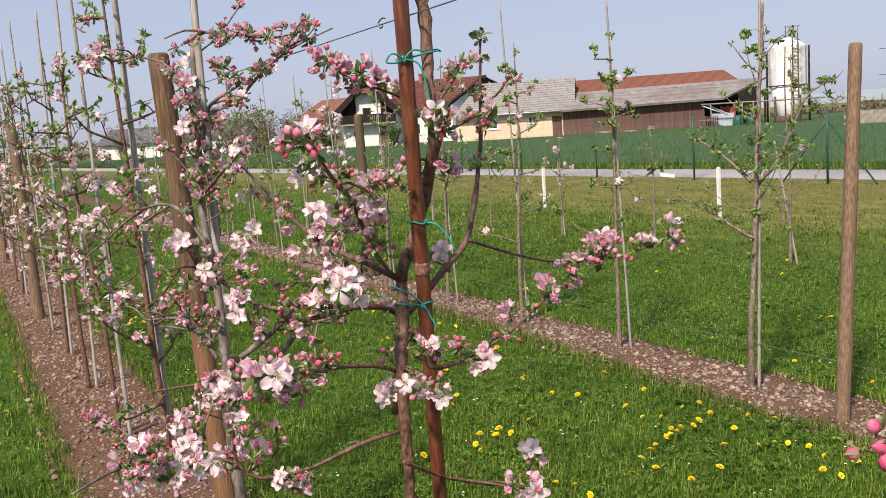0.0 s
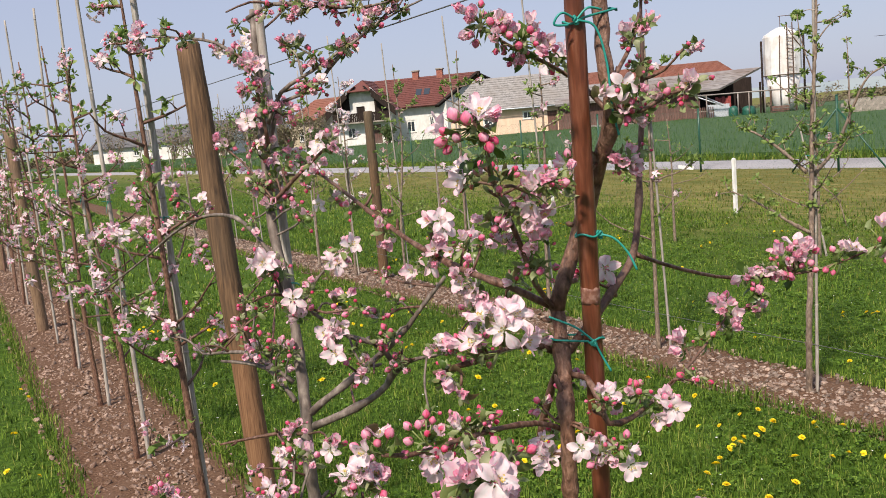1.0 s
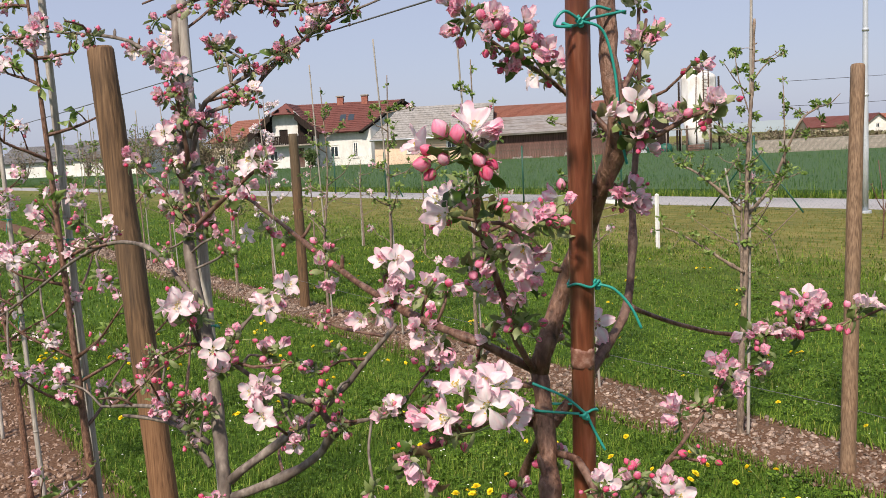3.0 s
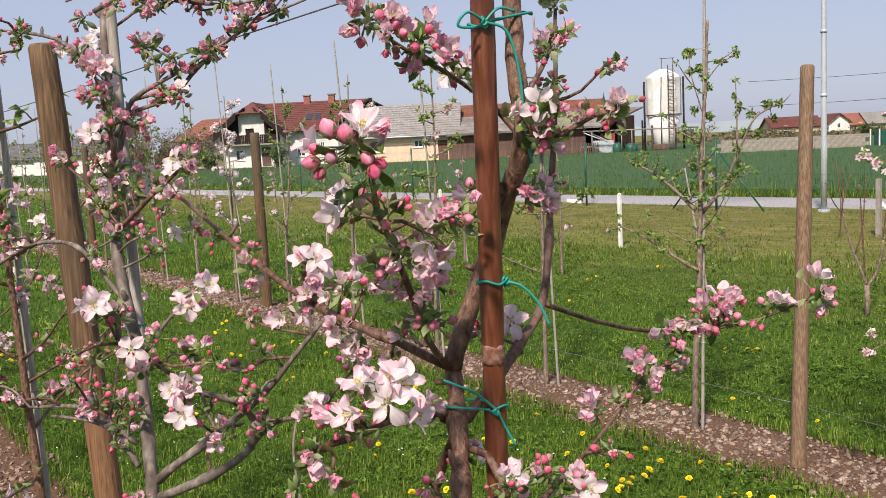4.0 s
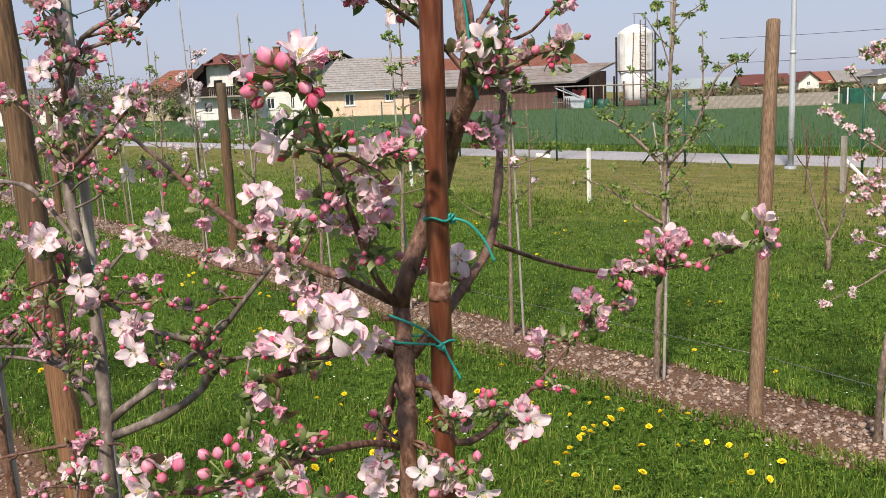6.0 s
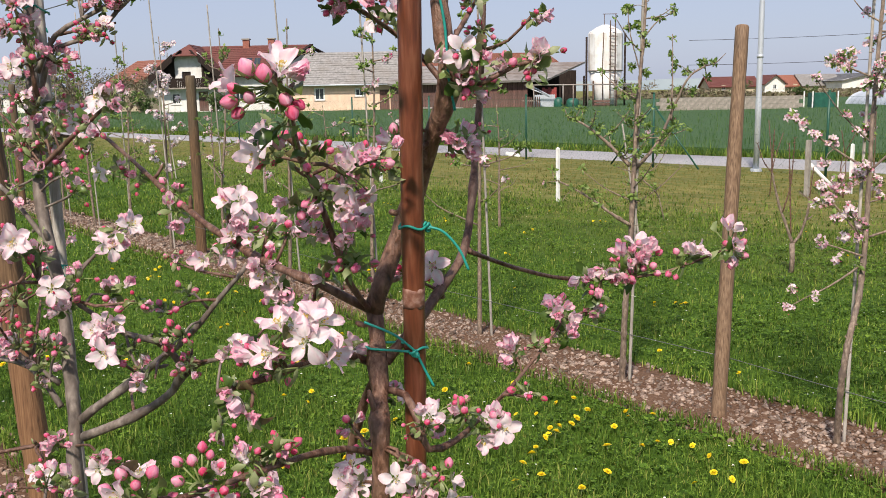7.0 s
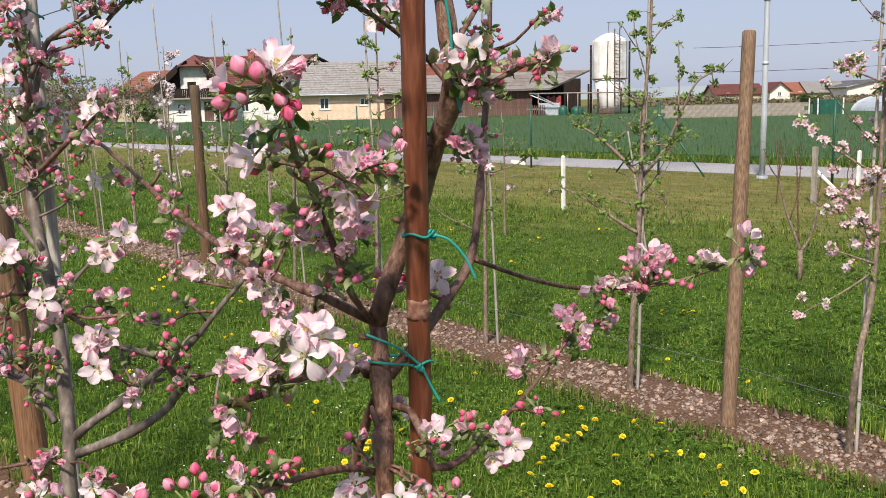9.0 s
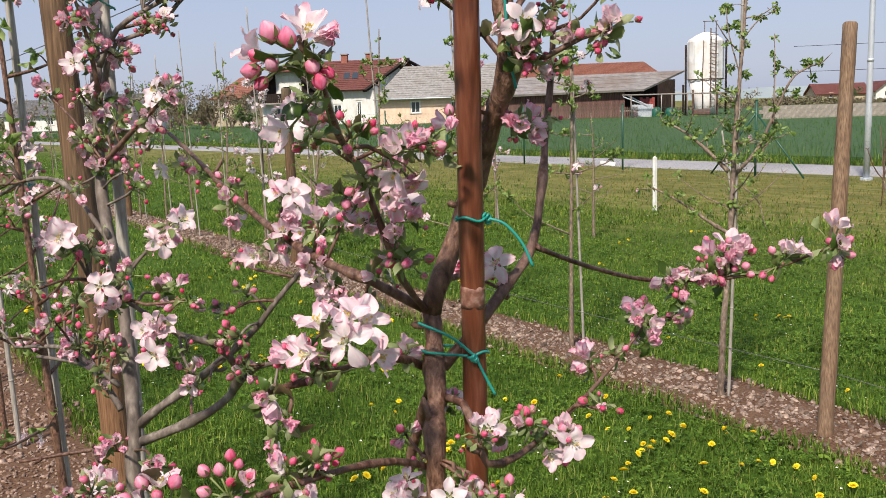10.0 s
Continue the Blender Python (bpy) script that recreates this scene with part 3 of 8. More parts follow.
# weeds creeping into the bed edges
for bx, bh, sd in ((ROW_1 + 0.06, 0.38, 31), (ROW_2 + 0.02, 0.33, 32)):
    n = 9000
    ys = 2.4 + 20 * r_.random(n) ** 1.7
    xs = bx + np.where(r_.random(n) < 0.5, -1, 1) * bh * (1.05 - np.abs(r_.normal(0, 0.13, n)))
    blades("grass", xs, ys, 0.07, 0.006, GRASS, "grass tufts creeping over the edge of the bed", sd, z0=0.01, fine=True)

# young wheat: a dense standing crop, taller grass along its edge
n = 150000
ys = r_.uniform(-20, 120, n)
xs = road_x(ys, False) + 0.9 + 62 * r_.random(n) ** 1.8
blades("wheat", xs, ys, 0.27, 0.022, WHEAT, "dense dark green young wheat field", 41, category="wheat", bend=0.35)
n = 22000
ys = r_.uniform(-5, 80, n)
xs = road_x(ys, False) + 0.2 + 0.9 * r_.random(n)
blades("verge_grass", xs, ys, 0.2, 0.022, GRASS, "tall bright green grass along the lane", 42)
# flat sheet below the blade tips; its dark green holds the shade between stems
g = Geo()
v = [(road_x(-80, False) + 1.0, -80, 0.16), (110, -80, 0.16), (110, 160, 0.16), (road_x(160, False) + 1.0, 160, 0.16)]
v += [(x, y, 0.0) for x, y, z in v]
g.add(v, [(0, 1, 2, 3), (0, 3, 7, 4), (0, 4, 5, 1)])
WHEAT_SHADE = surface("shaded_wheat_depth", (0.014, 0.04, 0.009), (0.03, 0.078, 0.015), (0.055, 0.12, 0.026), 7, (0.034, 0.075, 0.014), (1, 1, 1), 0.9, 0.08, 0.25)
thing("wheat_bed", "dark green sheet painted as the shaded lower stems of wheat", "wheat", kind="stuff", me=g.mesh("wheat_bed", WHEAT_SHADE))

# ---------------- posts, wires, fence, lamp ----------------


# the thick post has lost its bark low down and shows orange wood, split here and there
POST_PEELED = surface("peeled_post_wood", (0.038, 0.021, 0.01), (0.118, 0.064, 0.029), (0.215, 0.128, 0.064), 22, (0.075, 0.05, 0.03), (7, 7, 0.3), 0.8, 0.005, 2.4)
pn, pl = POST_PEELED.node_tree.nodes, POST_PEELED.node_tree.links
pb = pn["Principled BSDF"]
old_bark = pb.inputs["Base Color"].links[0].from_socket
bare = ramp(pn, pl, noise_out(pn, pl, 30, 8, (8, 8, 0.22)), [(0.3, (0.06, 0.025, 0.01)), (0.42, (0.155, 0.074, 0.032)), (0.72, (0.26, 0.138, 0.066))])
where = pn.new("ShaderNodeSeparateXYZ")
pl.new(pn.new("ShaderNodeTexCoord").outputs["Object"], where.inputs[0])
edge = pn.new("ShaderNodeMath")
edge.operation = "MULTIPLY_ADD"
pl.new(noise_out(pn, pl, 6, 4, (5, 5, 0.6)), edge.inputs[0])
edge.inputs[1].default_value = 0.9
pl.new(where.outputs["Z"], edge.inputs[2])
half_up = pn.new("ShaderNodeMath")
half_up.operation = "MULTIPLY"
half_up.inputs[1].default_value = 0.5
pl.new(edge.outputs[0], half_up.inputs[0])
pl.new(mixc(pn, pl, ramp(pn, pl, half_up.outputs[0], [(0.76, (1, 1, 1)), (0.84, (0, 0, 0))]), old_bark, bare), pb.inputs["Base Color"])


def round_post(base, top, r0, r1, mat, label, seed, group="orchard posts"):
    """A sawn round post with a chamfered, slightly uneven top."""
    rr = random.Random(seed)
    b = Vector(base)
    line = [Vector(base) + (Vector(top) - Vector(base)) * (i / 24) for i in range(25)]
    line = [p - b for p in line]
    rad = [(r0 + (r1 - r0) * i / 24) * rr.uniform(0.97, 1.03) for i in range(25)]
    line.append(line[-1] + (line[-1] - line[-2]).normalized() * 0.008)
    rad.append(r1 * 0.86)
    g = Geo().tube(line, rad, 18, rough=0.03, rng=rr)
    return thing("wooden_post", label, "post", group, at=Matrix.Translation(b), me=g.mesh("wooden_post", mat, True))


round_post((0.585, 4.64, -0.05), (0.515, 4.785, 1.965), 0.037, 0.035, POST_PEELED, "thick weathered round wooden post in the blossoming tree row", 1)
round_post((3.812, 4.77, -0.05), (4.12, 4.91, 1.955), 0.037, 0.034, POST, "slim round wooden post standing in the pebbly bed", 2)
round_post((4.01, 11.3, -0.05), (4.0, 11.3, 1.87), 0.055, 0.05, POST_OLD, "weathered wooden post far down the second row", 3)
round_post((0.5, 11.68, -0.05), (0.46, 11.75, 1.95), 0.055, 0.05, POST, "round wooden post further along the blossoming row", 4)
round_post((0.5, 17.8, -0.05), (0.45, 17.9, 1.95), 0.055, 0.05, POST, "distant round wooden post of the blossoming row", 5)
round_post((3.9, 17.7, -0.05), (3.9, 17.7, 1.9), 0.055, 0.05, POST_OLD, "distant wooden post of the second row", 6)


def span(name, a, b, radius, sag, label, mat=WIRE, n=30):
    a, b = Vector(a), Vector(b)
    pts = [a.lerp(b, i / n) - Vector((0, 0, sag * 4 * (i / n) * (1 - i / n))) - a for i in range(n + 1)]
    g = Geo().tube(pts, radius, 6)
    return thing(name, label, "wire", "trellis wires", at=Matrix.Translation(a), me=g.mesh(name, mat, True))


span("trellis_wire", (0.47, 1.0, 1.853), (0.55, 4.77, 1.845), 0.0011, 0.004, "grey steel trellis wire stapled to the wooden posts")
span("trellis_wire", (0.55, 4.77, 1.845), (0.51, 11.7, 1.84), 0.0013, 0.01, "grey steel trellis wire stapled to the wooden posts")
span("trellis_wire", (0.51, 11.7, 1.84), (0.5, 17.8, 1.84), 0.002, 0.02, "grey steel trellis wire stapled to the wooden posts")
clip = thing("wire_clip", "small bent steel clip hooked on the trellis wire", "clip", at=Matrix.Translation((0.512, 3.0, 1.85)))
part("hook", Geo().tube(smooth_line([(0, 0, 0.003), (0, 0.012, 0.004), (-0.002, 0.022, -0.002), (-0.003, 0.014, -0.012), (-0.004, 0.002, -0.009)], 0.004), 0.0014, 6).mesh("hook", WIRE, True), clip)
span("irrigation_wire", (3.94, 2.0, 0.2), (3.93, 4.82, 0.29), 0.002, 0.01, "thin low wire along the second row")
span("irrigation_wire", (3.93, 4.82, 0.29), (3.9, 11.3, 0.33), 0.002, 0.02, "thin low wire along the second row")

# green fence on the near side of the lane
fence_spots = [(15.7, y) for y in (6.7, 10.7, 14.56, 18.4, 22.2, 26.0, 29.8, 33.6)]
fence = thing("fence", "green wire-mesh fence on slim green steel posts", "fence", at=Matrix.Translation((15.7, 6.7, 0)))
gp = Geo().tube([(0, 0, -0.05), (0, 0, 0.8), (0, 0, 1.55)], 0.024, 8)
gp.tube([(0, 0, 1.55), (0, 0, 1.57)], [0.028, 0.02], 8)
post_me = gp.mesh("fence_post", FENCE_GREEN, True)
for x, y in fence_spots:
    part("fence_post", post_me, fence, m=Matrix.Translation((x - 15.7, y - 6.7, 0)))
for y, s in ((14.56, 1), (14.56, -1), (6.7, 1), (29.8, -1)):
    gb_ = Geo().tube([(0, 0, 1.3), (0, 1.15 * s, 0.02)], 0.019, 8)
    part("brace", gb_.mesh("brace", FENCE_GREEN, True), fence, m=Matrix.Translation((0, y - 6.7, 0)))
gw = Geo()
y0, y1 = 0.0, 26.9
for z in (0.06, 0.75, 1.45):
    gw.tube([(0, y0, z), (0, y1, z)], 0.0016, 4)
for i in range(int((y1 - y0 + 1.4) / 0.09)):
    a = -1.4 + i * 0.09
    for s in (0, 1):
        ya, yb = a, a + 1.4
        za, zb = (0.06, 1.46) if s == 0 else (1.46, 0.06)
        if ya < y0:
            za += (zb - za) * (y0 - ya) / 1.4
            ya = y0
        if yb > y1:
            zb = za + (zb - za) * (y1 - ya) / (yb - ya)
            yb = y1
        gw.tube([(0, ya, za), (0, yb, zb)], 0.0007, 3, cap=False)
part("wire_mesh", gw.mesh("wire_mesh", FENCE_GREEN), fence, "thin diamond wire mesh")

lamp = thing("street_lamp", "tall galvanised steel street lamp post beside the lane", "street lamp", at=Matrix.Translation((16.2, 12.42, 0)))
gl_ = Geo().tube([(0, 0, 0), (0, 0, 1.2), (0, 0, 3.0), (0, 0, 5.0), (0, 0, 8.0)], [0.058, 0.057, 0.052, 0.045, 0.035], 16)
part("pole", gl_.mesh("pole", GALV, True), lamp)
gl_ = Geo().tube([(0, 0, -0.02), (0, 0, 0.05)], [0.12, 0.11], 12)
part("foot", gl_.mesh("foot", GALV), lamp)
gl_ = Geo().box((-0.011, -0.064, 1.0), (0.011, -0.05, 1.35))
part("hatch", gl_.mesh("hatch", GALV), lamp)
gl_ = Geo().tube([(0, 0, 8.0), (0.25, 0, 8.18), (0.7, 0, 8.22)], [0.035, 0.03, 0.03], 10)
for z in (2.2, 3.4, 4.6):
    part("band", Geo().tube([(0, 0, z), (0, 0, z + 0.06)], 0.062, 16).mesh("band", GALV, True), lamp)
gl_ = Geo().tube([(0, 0, 8.0), (0.25, 0, 8.18), (0.7, 0, 8.22)], [0.035, 0.03, 0.03], 10)
part("arm", gl_.mesh("arm", GALV, True), lamp)
gl_ = Geo().box((0.65, -0.12, 8.16), (1.25, 0.12, 8.26))
part("lamp_head", gl_.mesh("lamp_head", GALV), lamp)

for x, y, h in ((9.95, 11.8, 0.8), (9.95, 16.4, 0.8), (13.7, 9.2, 0.75)):
    gs = Geo().box((-0.022, -0.022, -0.03), (0.022, 0.022, h)).add([(-0.022, -0.022, h), (0.022, -0.022, h), (0.022, 0.022, h), (-0.022, 0.022, h), (0, 0, h + 0.02)],
                                                                   [(0, 1, 4), (1, 2, 4), (2, 3, 4), (3, 0, 4)])
    thing("marker_stake", "white painted wooden marker stake in the grass", "stake", "marker stakes", at=Matrix.Translation((x, y, 0)), me=gs.mesh("marker_stake", WHITE_WOOD))
gs = Geo().box((-0.032, -0.032, -0.05), (0.032, 0.032, 0.85))
old = thing("grey_post", "short grey weathered post with a slanting brace", "post", at=Matrix.Translation((12.92, 9.48, 0)))
part("upright", gs.mesh("upright", BAMBOO), old)
gs = Geo().tube([(0.032, 0, 0.5), (0.42, -0.3, 0.02)], 0.028, 8)
part("brace", gs.mesh("brace", WHITE_WOOD, True), old)

# ---------------- buildings beyond the field ----------------
EYE_FAR, AHEAD, ASIDE = Vector((-0.06, 2.17, 0)), Vector((0.6289, 0.7775, 0)), Vector((0.7775, -0.6289, 0))


def site(side, depth, turn=0.0):
    """A frame for a building: x runs along its front, y away behind it. side: metres to the right at that depth."""
    p = EYE_FAR + AHEAD * depth + ASIDE * side
    return Matrix.Translation(p) @ Matrix.Rotation(math.atan2(ASIDE.y, ASIDE.x) + radians(turn), 4, "Z")


PLASTER_W = surface("white_plaster", (0.6, 0.6, 0.57), (0.7, 0.7, 0.67), (0.78, 0.78, 0.75), 3, (0.52, 0.51, 0.47), (1, 1, 0.5), 0.85, 0.01, 0.5)
PLASTER_Y = surface("peach_plaster", (0.66, 0.46, 0.32), (0.76, 0.55, 0.4), (0.82, 0.63, 0.48), 3, (0.6, 0.45, 0.34), (1, 1, 0.5), 0.85, 0.01, 0.5)
PLASTER_G = surface("ochre_plaster", (0.36, 0.3, 0.2), (0.46, 0.39, 0.27), (0.55, 0.48, 0.36), 3, (0.3, 0.26, 0.2), (1, 1, 0.5), 0.85, 0.01, 0.5)
TILE_RED = surface("red_tiles", (0.07, 0.022, 0.018), (0.115, 0.034, 0.027), (0.165, 0.052, 0.04), 6, (0.13, 0.05, 0.04), (1, 1, 1), 0.8, 0.01, 0.6, vary=0.2)
TILE_ORANGE = surface("orange_tiles", (0.16, 0.055, 0.034), (0.235, 0.085, 0.053), (0.3, 0.13, 0.085), 6, (0.2, 0.09, 0.06), (1, 1, 1), 0.8, 0.01, 0.6, vary=0.25)
TILE_GREY = surface("fibre_cement_roof", (0.15, 0.145, 0.135), (0.23, 0.22, 0.21), (0.31, 0.3, 0.285), 4, (0.2, 0.18, 0.16), (1, 1, 1), 0.85, 0.01, 0.5, vary=0.15)
SLATE = surface("slate_roof", (0.07, 0.07, 0.073), (0.115, 0.115, 0.12), (0.17, 0.168, 0.17), 4, (0.1, 0.095, 0.09), (1, 1, 1), 0.8, 0.01, 0.5, vary=0.15)
TIN = surface("tin_roof", (0.2, 0.18, 0.165), (0.28, 0.255, 0.235), (0.37, 0.345, 0.32), 2, (0.2, 0.145, 0.11), (1, 1, 1), 0.6, 0.004, 0.4, metal=0.3)
BOARDS = surface("brown_boards", (0.06, 0.03, 0.024), (0.12, 0.06, 0.048), (0.19, 0.1, 0.08), 4, (0.16, 0.13, 0.11), (4, 4, 0.3), 0.85, 0.01, 0.8, vary=0.35)
DARK_WOOD = surface("dark_wood", (0.012, 0.008, 0.007), (0.024, 0.016, 0.013), (0.042, 0.029, 0.023), 5, None, (3, 3, 0.4), 0.8, spec=0.2)
CONCRETE = surface("concrete_block", (0.19, 0.165, 0.14), (0.27, 0.24, 0.205), (0.36, 0.32, 0.28), 4, (0.27, 0.24, 0.2), (1, 1, 1), 0.9, 0.01, 0.4, vary=0.15)
BRICK = surface("brick_red", (0.2, 0.07, 0.05), (0.28, 0.1, 0.07), (0.36, 0.15, 0.1), 8, None, (1, 1, 1), 0.85)
GLASS, _n, _l, _b = material("window_glass", 0.08, 0, 0.8)
_b.inputs["Base Color"].default_value = (0.03, 0.04, 0.05, 1)
FRAME_W = WHITE_WOOD
SILO_W = surface("silo_white", (0.6, 0.59, 0.57), (0.74, 0.735, 0.72), (0.82, 0.82, 0.8), 2.5, (0.48, 0.42, 0.36), (1, 1, 0.18), 0.5, 0.004, 0.9)
TANK_G = surface("cloudy_plastic", (0.34, 0.37, 0.4), (0.42, 0.46, 0.5), (0.5, 0.54, 0.58), 3, None, (1, 1, 1), 0.4)
FADED_RED = surface("faded_red_sheet", (0.2, 0.03, 0.03), (0.28, 0.05, 0.045), (0.34, 0.08, 0.07), 6, None, (1, 1, 1), 0.6)
RUST = surface("rusty_steel", (0.06, 0.035, 0.025), (0.11, 0.065, 0.045), (0.17, 0.1, 0.07), 12, None, (1, 1, 1), 0.8)
PLASTIC_G = surface("green_plastic", (0.005, 0.06, 0.04), (0.01, 0.09, 0.06), (0.02, 0.12, 0.08), 5, None, (1, 1, 1), 0.5)


def slab_roof(corners, thick=0.16):
    """A roof slab with thickness from four corners."""
    g = Geo()
    v = [Vector(c) for c in corners]
    up = (v[1] - v[0]).cross(v[3] - v[0]).normalized()
    if up.z < 0:
        up = -up
    w = v + [p - up * thick for p in v]
    return g.add(w, [(0, 1, 2, 3), (7, 6, 5, 4), (0, 4, 5, 1), (1, 5, 6, 2), (2, 6, 7, 3), (3, 7, 4, 0)])


def tile_rows(g, corners, rows, lift=0.035):
    """Courses of tiles as raised strips on a roof slope. corners: eave left, eave right, ridge right, ridge left."""
    a, b, c, d = (Vector(p) for p in corners)
    up = (b - a).cross(d - a).normalized()
    up = up if up.z > 0 else -up
    v, f = [a.copy(), b.copy()], []
    for i in range(rows):
        for s, h in ((i / rows, lift), ((i + 1) / rows, 0.004)):
            v += [a.lerp(d, s) + up * h, b.lerp(c, s) + up * h]
    for i in range(2 * rows):
        f.append((2 * i, 2 * i + 1, 2 * i + 3, 2 * i + 2))
    g.add(v, f)
    return g


def roof(house, corners, mat, rows, name="roof", label=""):
    ob = part(name, tile_rows(slab_roof(corners), corners, rows).mesh(name, mat), house, label)
    return ob


def window(house, x, z, w, h, y=0.0, shutters=False):
    """A framed window set in the front at y, facing -y: frame, two panes, sill."""
    g = Geo()
    t = 0.15
    for a, b in (((x - w / 2, y - 0.05, z), (x - w / 2 + t, y + 0.05, z + h)), ((x + w / 2 - t, y - 0.05, z), (x + w / 2, y + 0.05, z + h)),
                 ((x - w / 2 + t, y - 0.05, z), (x + w / 2 - t, y + 0.05, z + t)), ((x - w / 2 + t, y - 0.05, z + h - t), (x + w / 2 - t, y + 0.05, z + h)),
                 ((x - 0.03, y - 0.04, z + t), (x + 0.03, y + 0.04, z + h - t))):
        g.box(a, b)
    win = part("window", g.mesh("window", FRAME_W), house)
    for s in (-1, 1):
        cx = x + s * (w / 2 - t + 0.03) / 2
        hw = (w / 2 - t - 0.03) / 2
        part("pane", Geo().box((cx - hw, y - 0.02, z + t), (cx + hw, y + 0.0, z + h - t)).mesh("pane", GLASS), win)
    part("sill", Geo().box((x - w / 2 - 0.06, y - 0.14, z - 0.06), (x + w / 2 + 0.06, y - 0.051, z)).mesh("sill", CONCRETE), win)


def front_wall(g, x0, x1, z0, z1, y, holes, thick=0.3, mi=0):
    """A wall along x with openings cut through it. holes: (x, z, w, h), side by side."""
    holes = sorted(holes)
    xs = x0
    for x, z, w, h in holes:
        g.box((xs, y, z0), (x - w / 2, y + thick, z1), mi)
        g.box((x - w / 2, y, z0), (x + w / 2, y + thick, z), mi)
        g.box((x - w / 2, y, z + h), (x + w / 2, y + thick, z1), mi)
        xs = x + w / 2
    g.box((xs, y, z0), (x1, y + thick, z1), mi)
    return g


# farmhouse: a balconied gable towards the field, and a long wing to the right
farm = thing("farmhouse", "white two-storey farmhouse with red tiled roofs and a dark wooden balcony", "house", at=site(-25.6, 95))
g = Geo()
front_wall(g, -2.9, 2.9, 0, 2.55, 0, [(-1.4, 0.9, 1.0, 1.2), (1.4, 0.2, 0.95, 2.0)])
front_wall(g, -2.9, 2.9, 2.55, 4.2, 0, [(-0.2, 2.75, 0.9, 1.45)])
g.add([(-2.9, 0, 4.2), (2.9, 0, 4.2), (1.0, 0, 6.1), (-1.0, 0, 6.1), (-2.9, .3, 4.2), (2.9, .3, 4.2), (1.0, .3, 6.1), (-1.0, .3, 6.1)], [(0, 1, 2, 3), (7, 6, 5, 4), (2, 1, 5, 6), (3, 2, 6, 7), (0, 3, 7, 4)])
g.box((-2.9, 0.3, 0), (-2.6, 9, 4.2)).box((2.6, 0.3, 0), (2.9, 9, 4.2)).box((-2.6, 8.7, 0), (2.6, 9, 4.2))
part("gable_wing", g.mesh("gable_wing", PLASTER_W), farm)
window(farm, -1.4, 0.9, 1.0, 1.2, 0.1)
part("balcony_door", Geo().box((-0.6, 0.1, 2.76), (0.2, 0.16, 4.18)).mesh("balcony_door", DARK_WOOD), farm)
part("door", Geo().box((0.95, 0.1, 0.2), (1.85, 0.16, 2.18)).mesh("door", BOARDS), farm)
roof(farm, [(-3.7, -0.9, 3.75), (-3.7, 9.4, 3.75), (0, 9.4, 6.95), (0, 0.9, 6.95)], TILE_RED, 16)
roof(farm, [(3.7, 9.4, 3.75), (3.7, -0.9, 3.75), (0, 0.9, 6.95), (0, 9.4, 6.95)], TILE_RED, 16)
part("hip", slab_roof([(-1.45, -1.0, 5.75), (1.45, -1.0, 5.75), (0.02, 0.92, 6.93), (-0.02, 0.92, 6.93)], 0.1).mesh("hip", TILE_RED), farm)
for s in (-1, 1):
    xz = [(s * 3.78, 3.78), (s * 3.78, 2.95), (s * 1.3, 5.15), (s * 1.3, 5.92)]
    v = [(x, y, z) for y in (-1.06, -0.94) for x, z in xz]
    part("barge_board", Geo().add(v, [(0, 1, 2, 3), (7, 6, 5, 4), (0, 4, 5, 1), (1, 5, 6, 2), (2, 6, 7, 3), (3, 7, 4, 0)]).mesh("barge_board", DARK_WOOD), farm)
bal = part("balcony", Geo().box((-3.1, -1.0, 2.45), (3.1, -0.01, 2.6)).mesh("balcony", CONCRETE), farm)
part("rail", Geo().box((-3.1, -1.0, 3.42), (3.1, -0.93, 3.52)).mesh("rail", DARK_WOOD), bal)
slat_me = Geo().box((-3.05, -0.99, 2.6), (-2.88, -0.95, 3.42)).mesh("slat", DARK_WOOD)
for i in range(31):
    part("slat", slat_me, bal, m=Matrix.Translation((i * 0.1965, 0, 0)))
for s in (-1, 1):
    v = [(s * x, y, z) for y in (-0.02, 0.06) for x, z in ((2.9, 2.6), (1.35, 2.6), (1.35, 5.6), (1.05, 6.05), (2.9, 4.2))]
    part("gable_cladding", Geo().add(v, [(0, 1, 2, 3, 4), (9, 8, 7, 6, 5)] + [(a, (a + 1) % 5, (a + 1) % 5 + 5, a + 5) for a in range(5)]).mesh("gable_cladding", DARK_WOOD), farm, "dark stained boards")
    part("soffit", slab_roof([(s * 3.66, -0.9, 3.57), (s * 3.66, -0.03, 3.57), (s * 0.5, -0.03, 6.3), (s * 0.5, -0.9, 6.3)], 0.08).mesh("soffit", DARK_WOOD), farm)
for x in (5.2, 6.1):
    part("skylight", slab_roof([(x, 2.9, 4.93), (x + 0.62, 2.9, 4.93), (x + 0.62, 3.75, 5.59), (x, 3.75, 5.59)], 0.06).mesh("skylight", GLASS), farm)
g = Geo()
front_wall(g, 2.95, 8.6, 0, 4.0, 2.2, [(4.6, 1.0, 1.0, 1.3), (6.9, 0.9, 0.62, 1.7)])
gable = [(8.6, 2.2, 0), (12.2, 9.0, 0), (12.2, 9.0, 4.0), (10.4, 5.6, 6.5), (8.6, 2.2, 4.0)]
g.add(gable + [(x - 0.3, y + 0.02, z) for x, y, z in gable], [(0, 1, 2, 3, 4), (9, 8, 7, 6, 5)] + [(k, (k + 5), (k + 1) % 5 + 5, (k + 1) % 5) for k in range(5)])
g.box((2.95, 8.7, 0), (11.7, 9.0, 4.0))
part("long_wing", g.mesh("long_wing", PLASTER_W), farm)
window(farm, 4.6, 1.0, 1.0, 1.3, 2.3)
window(farm, 6.9, 0.9, 0.62, 1.7, 2.3)
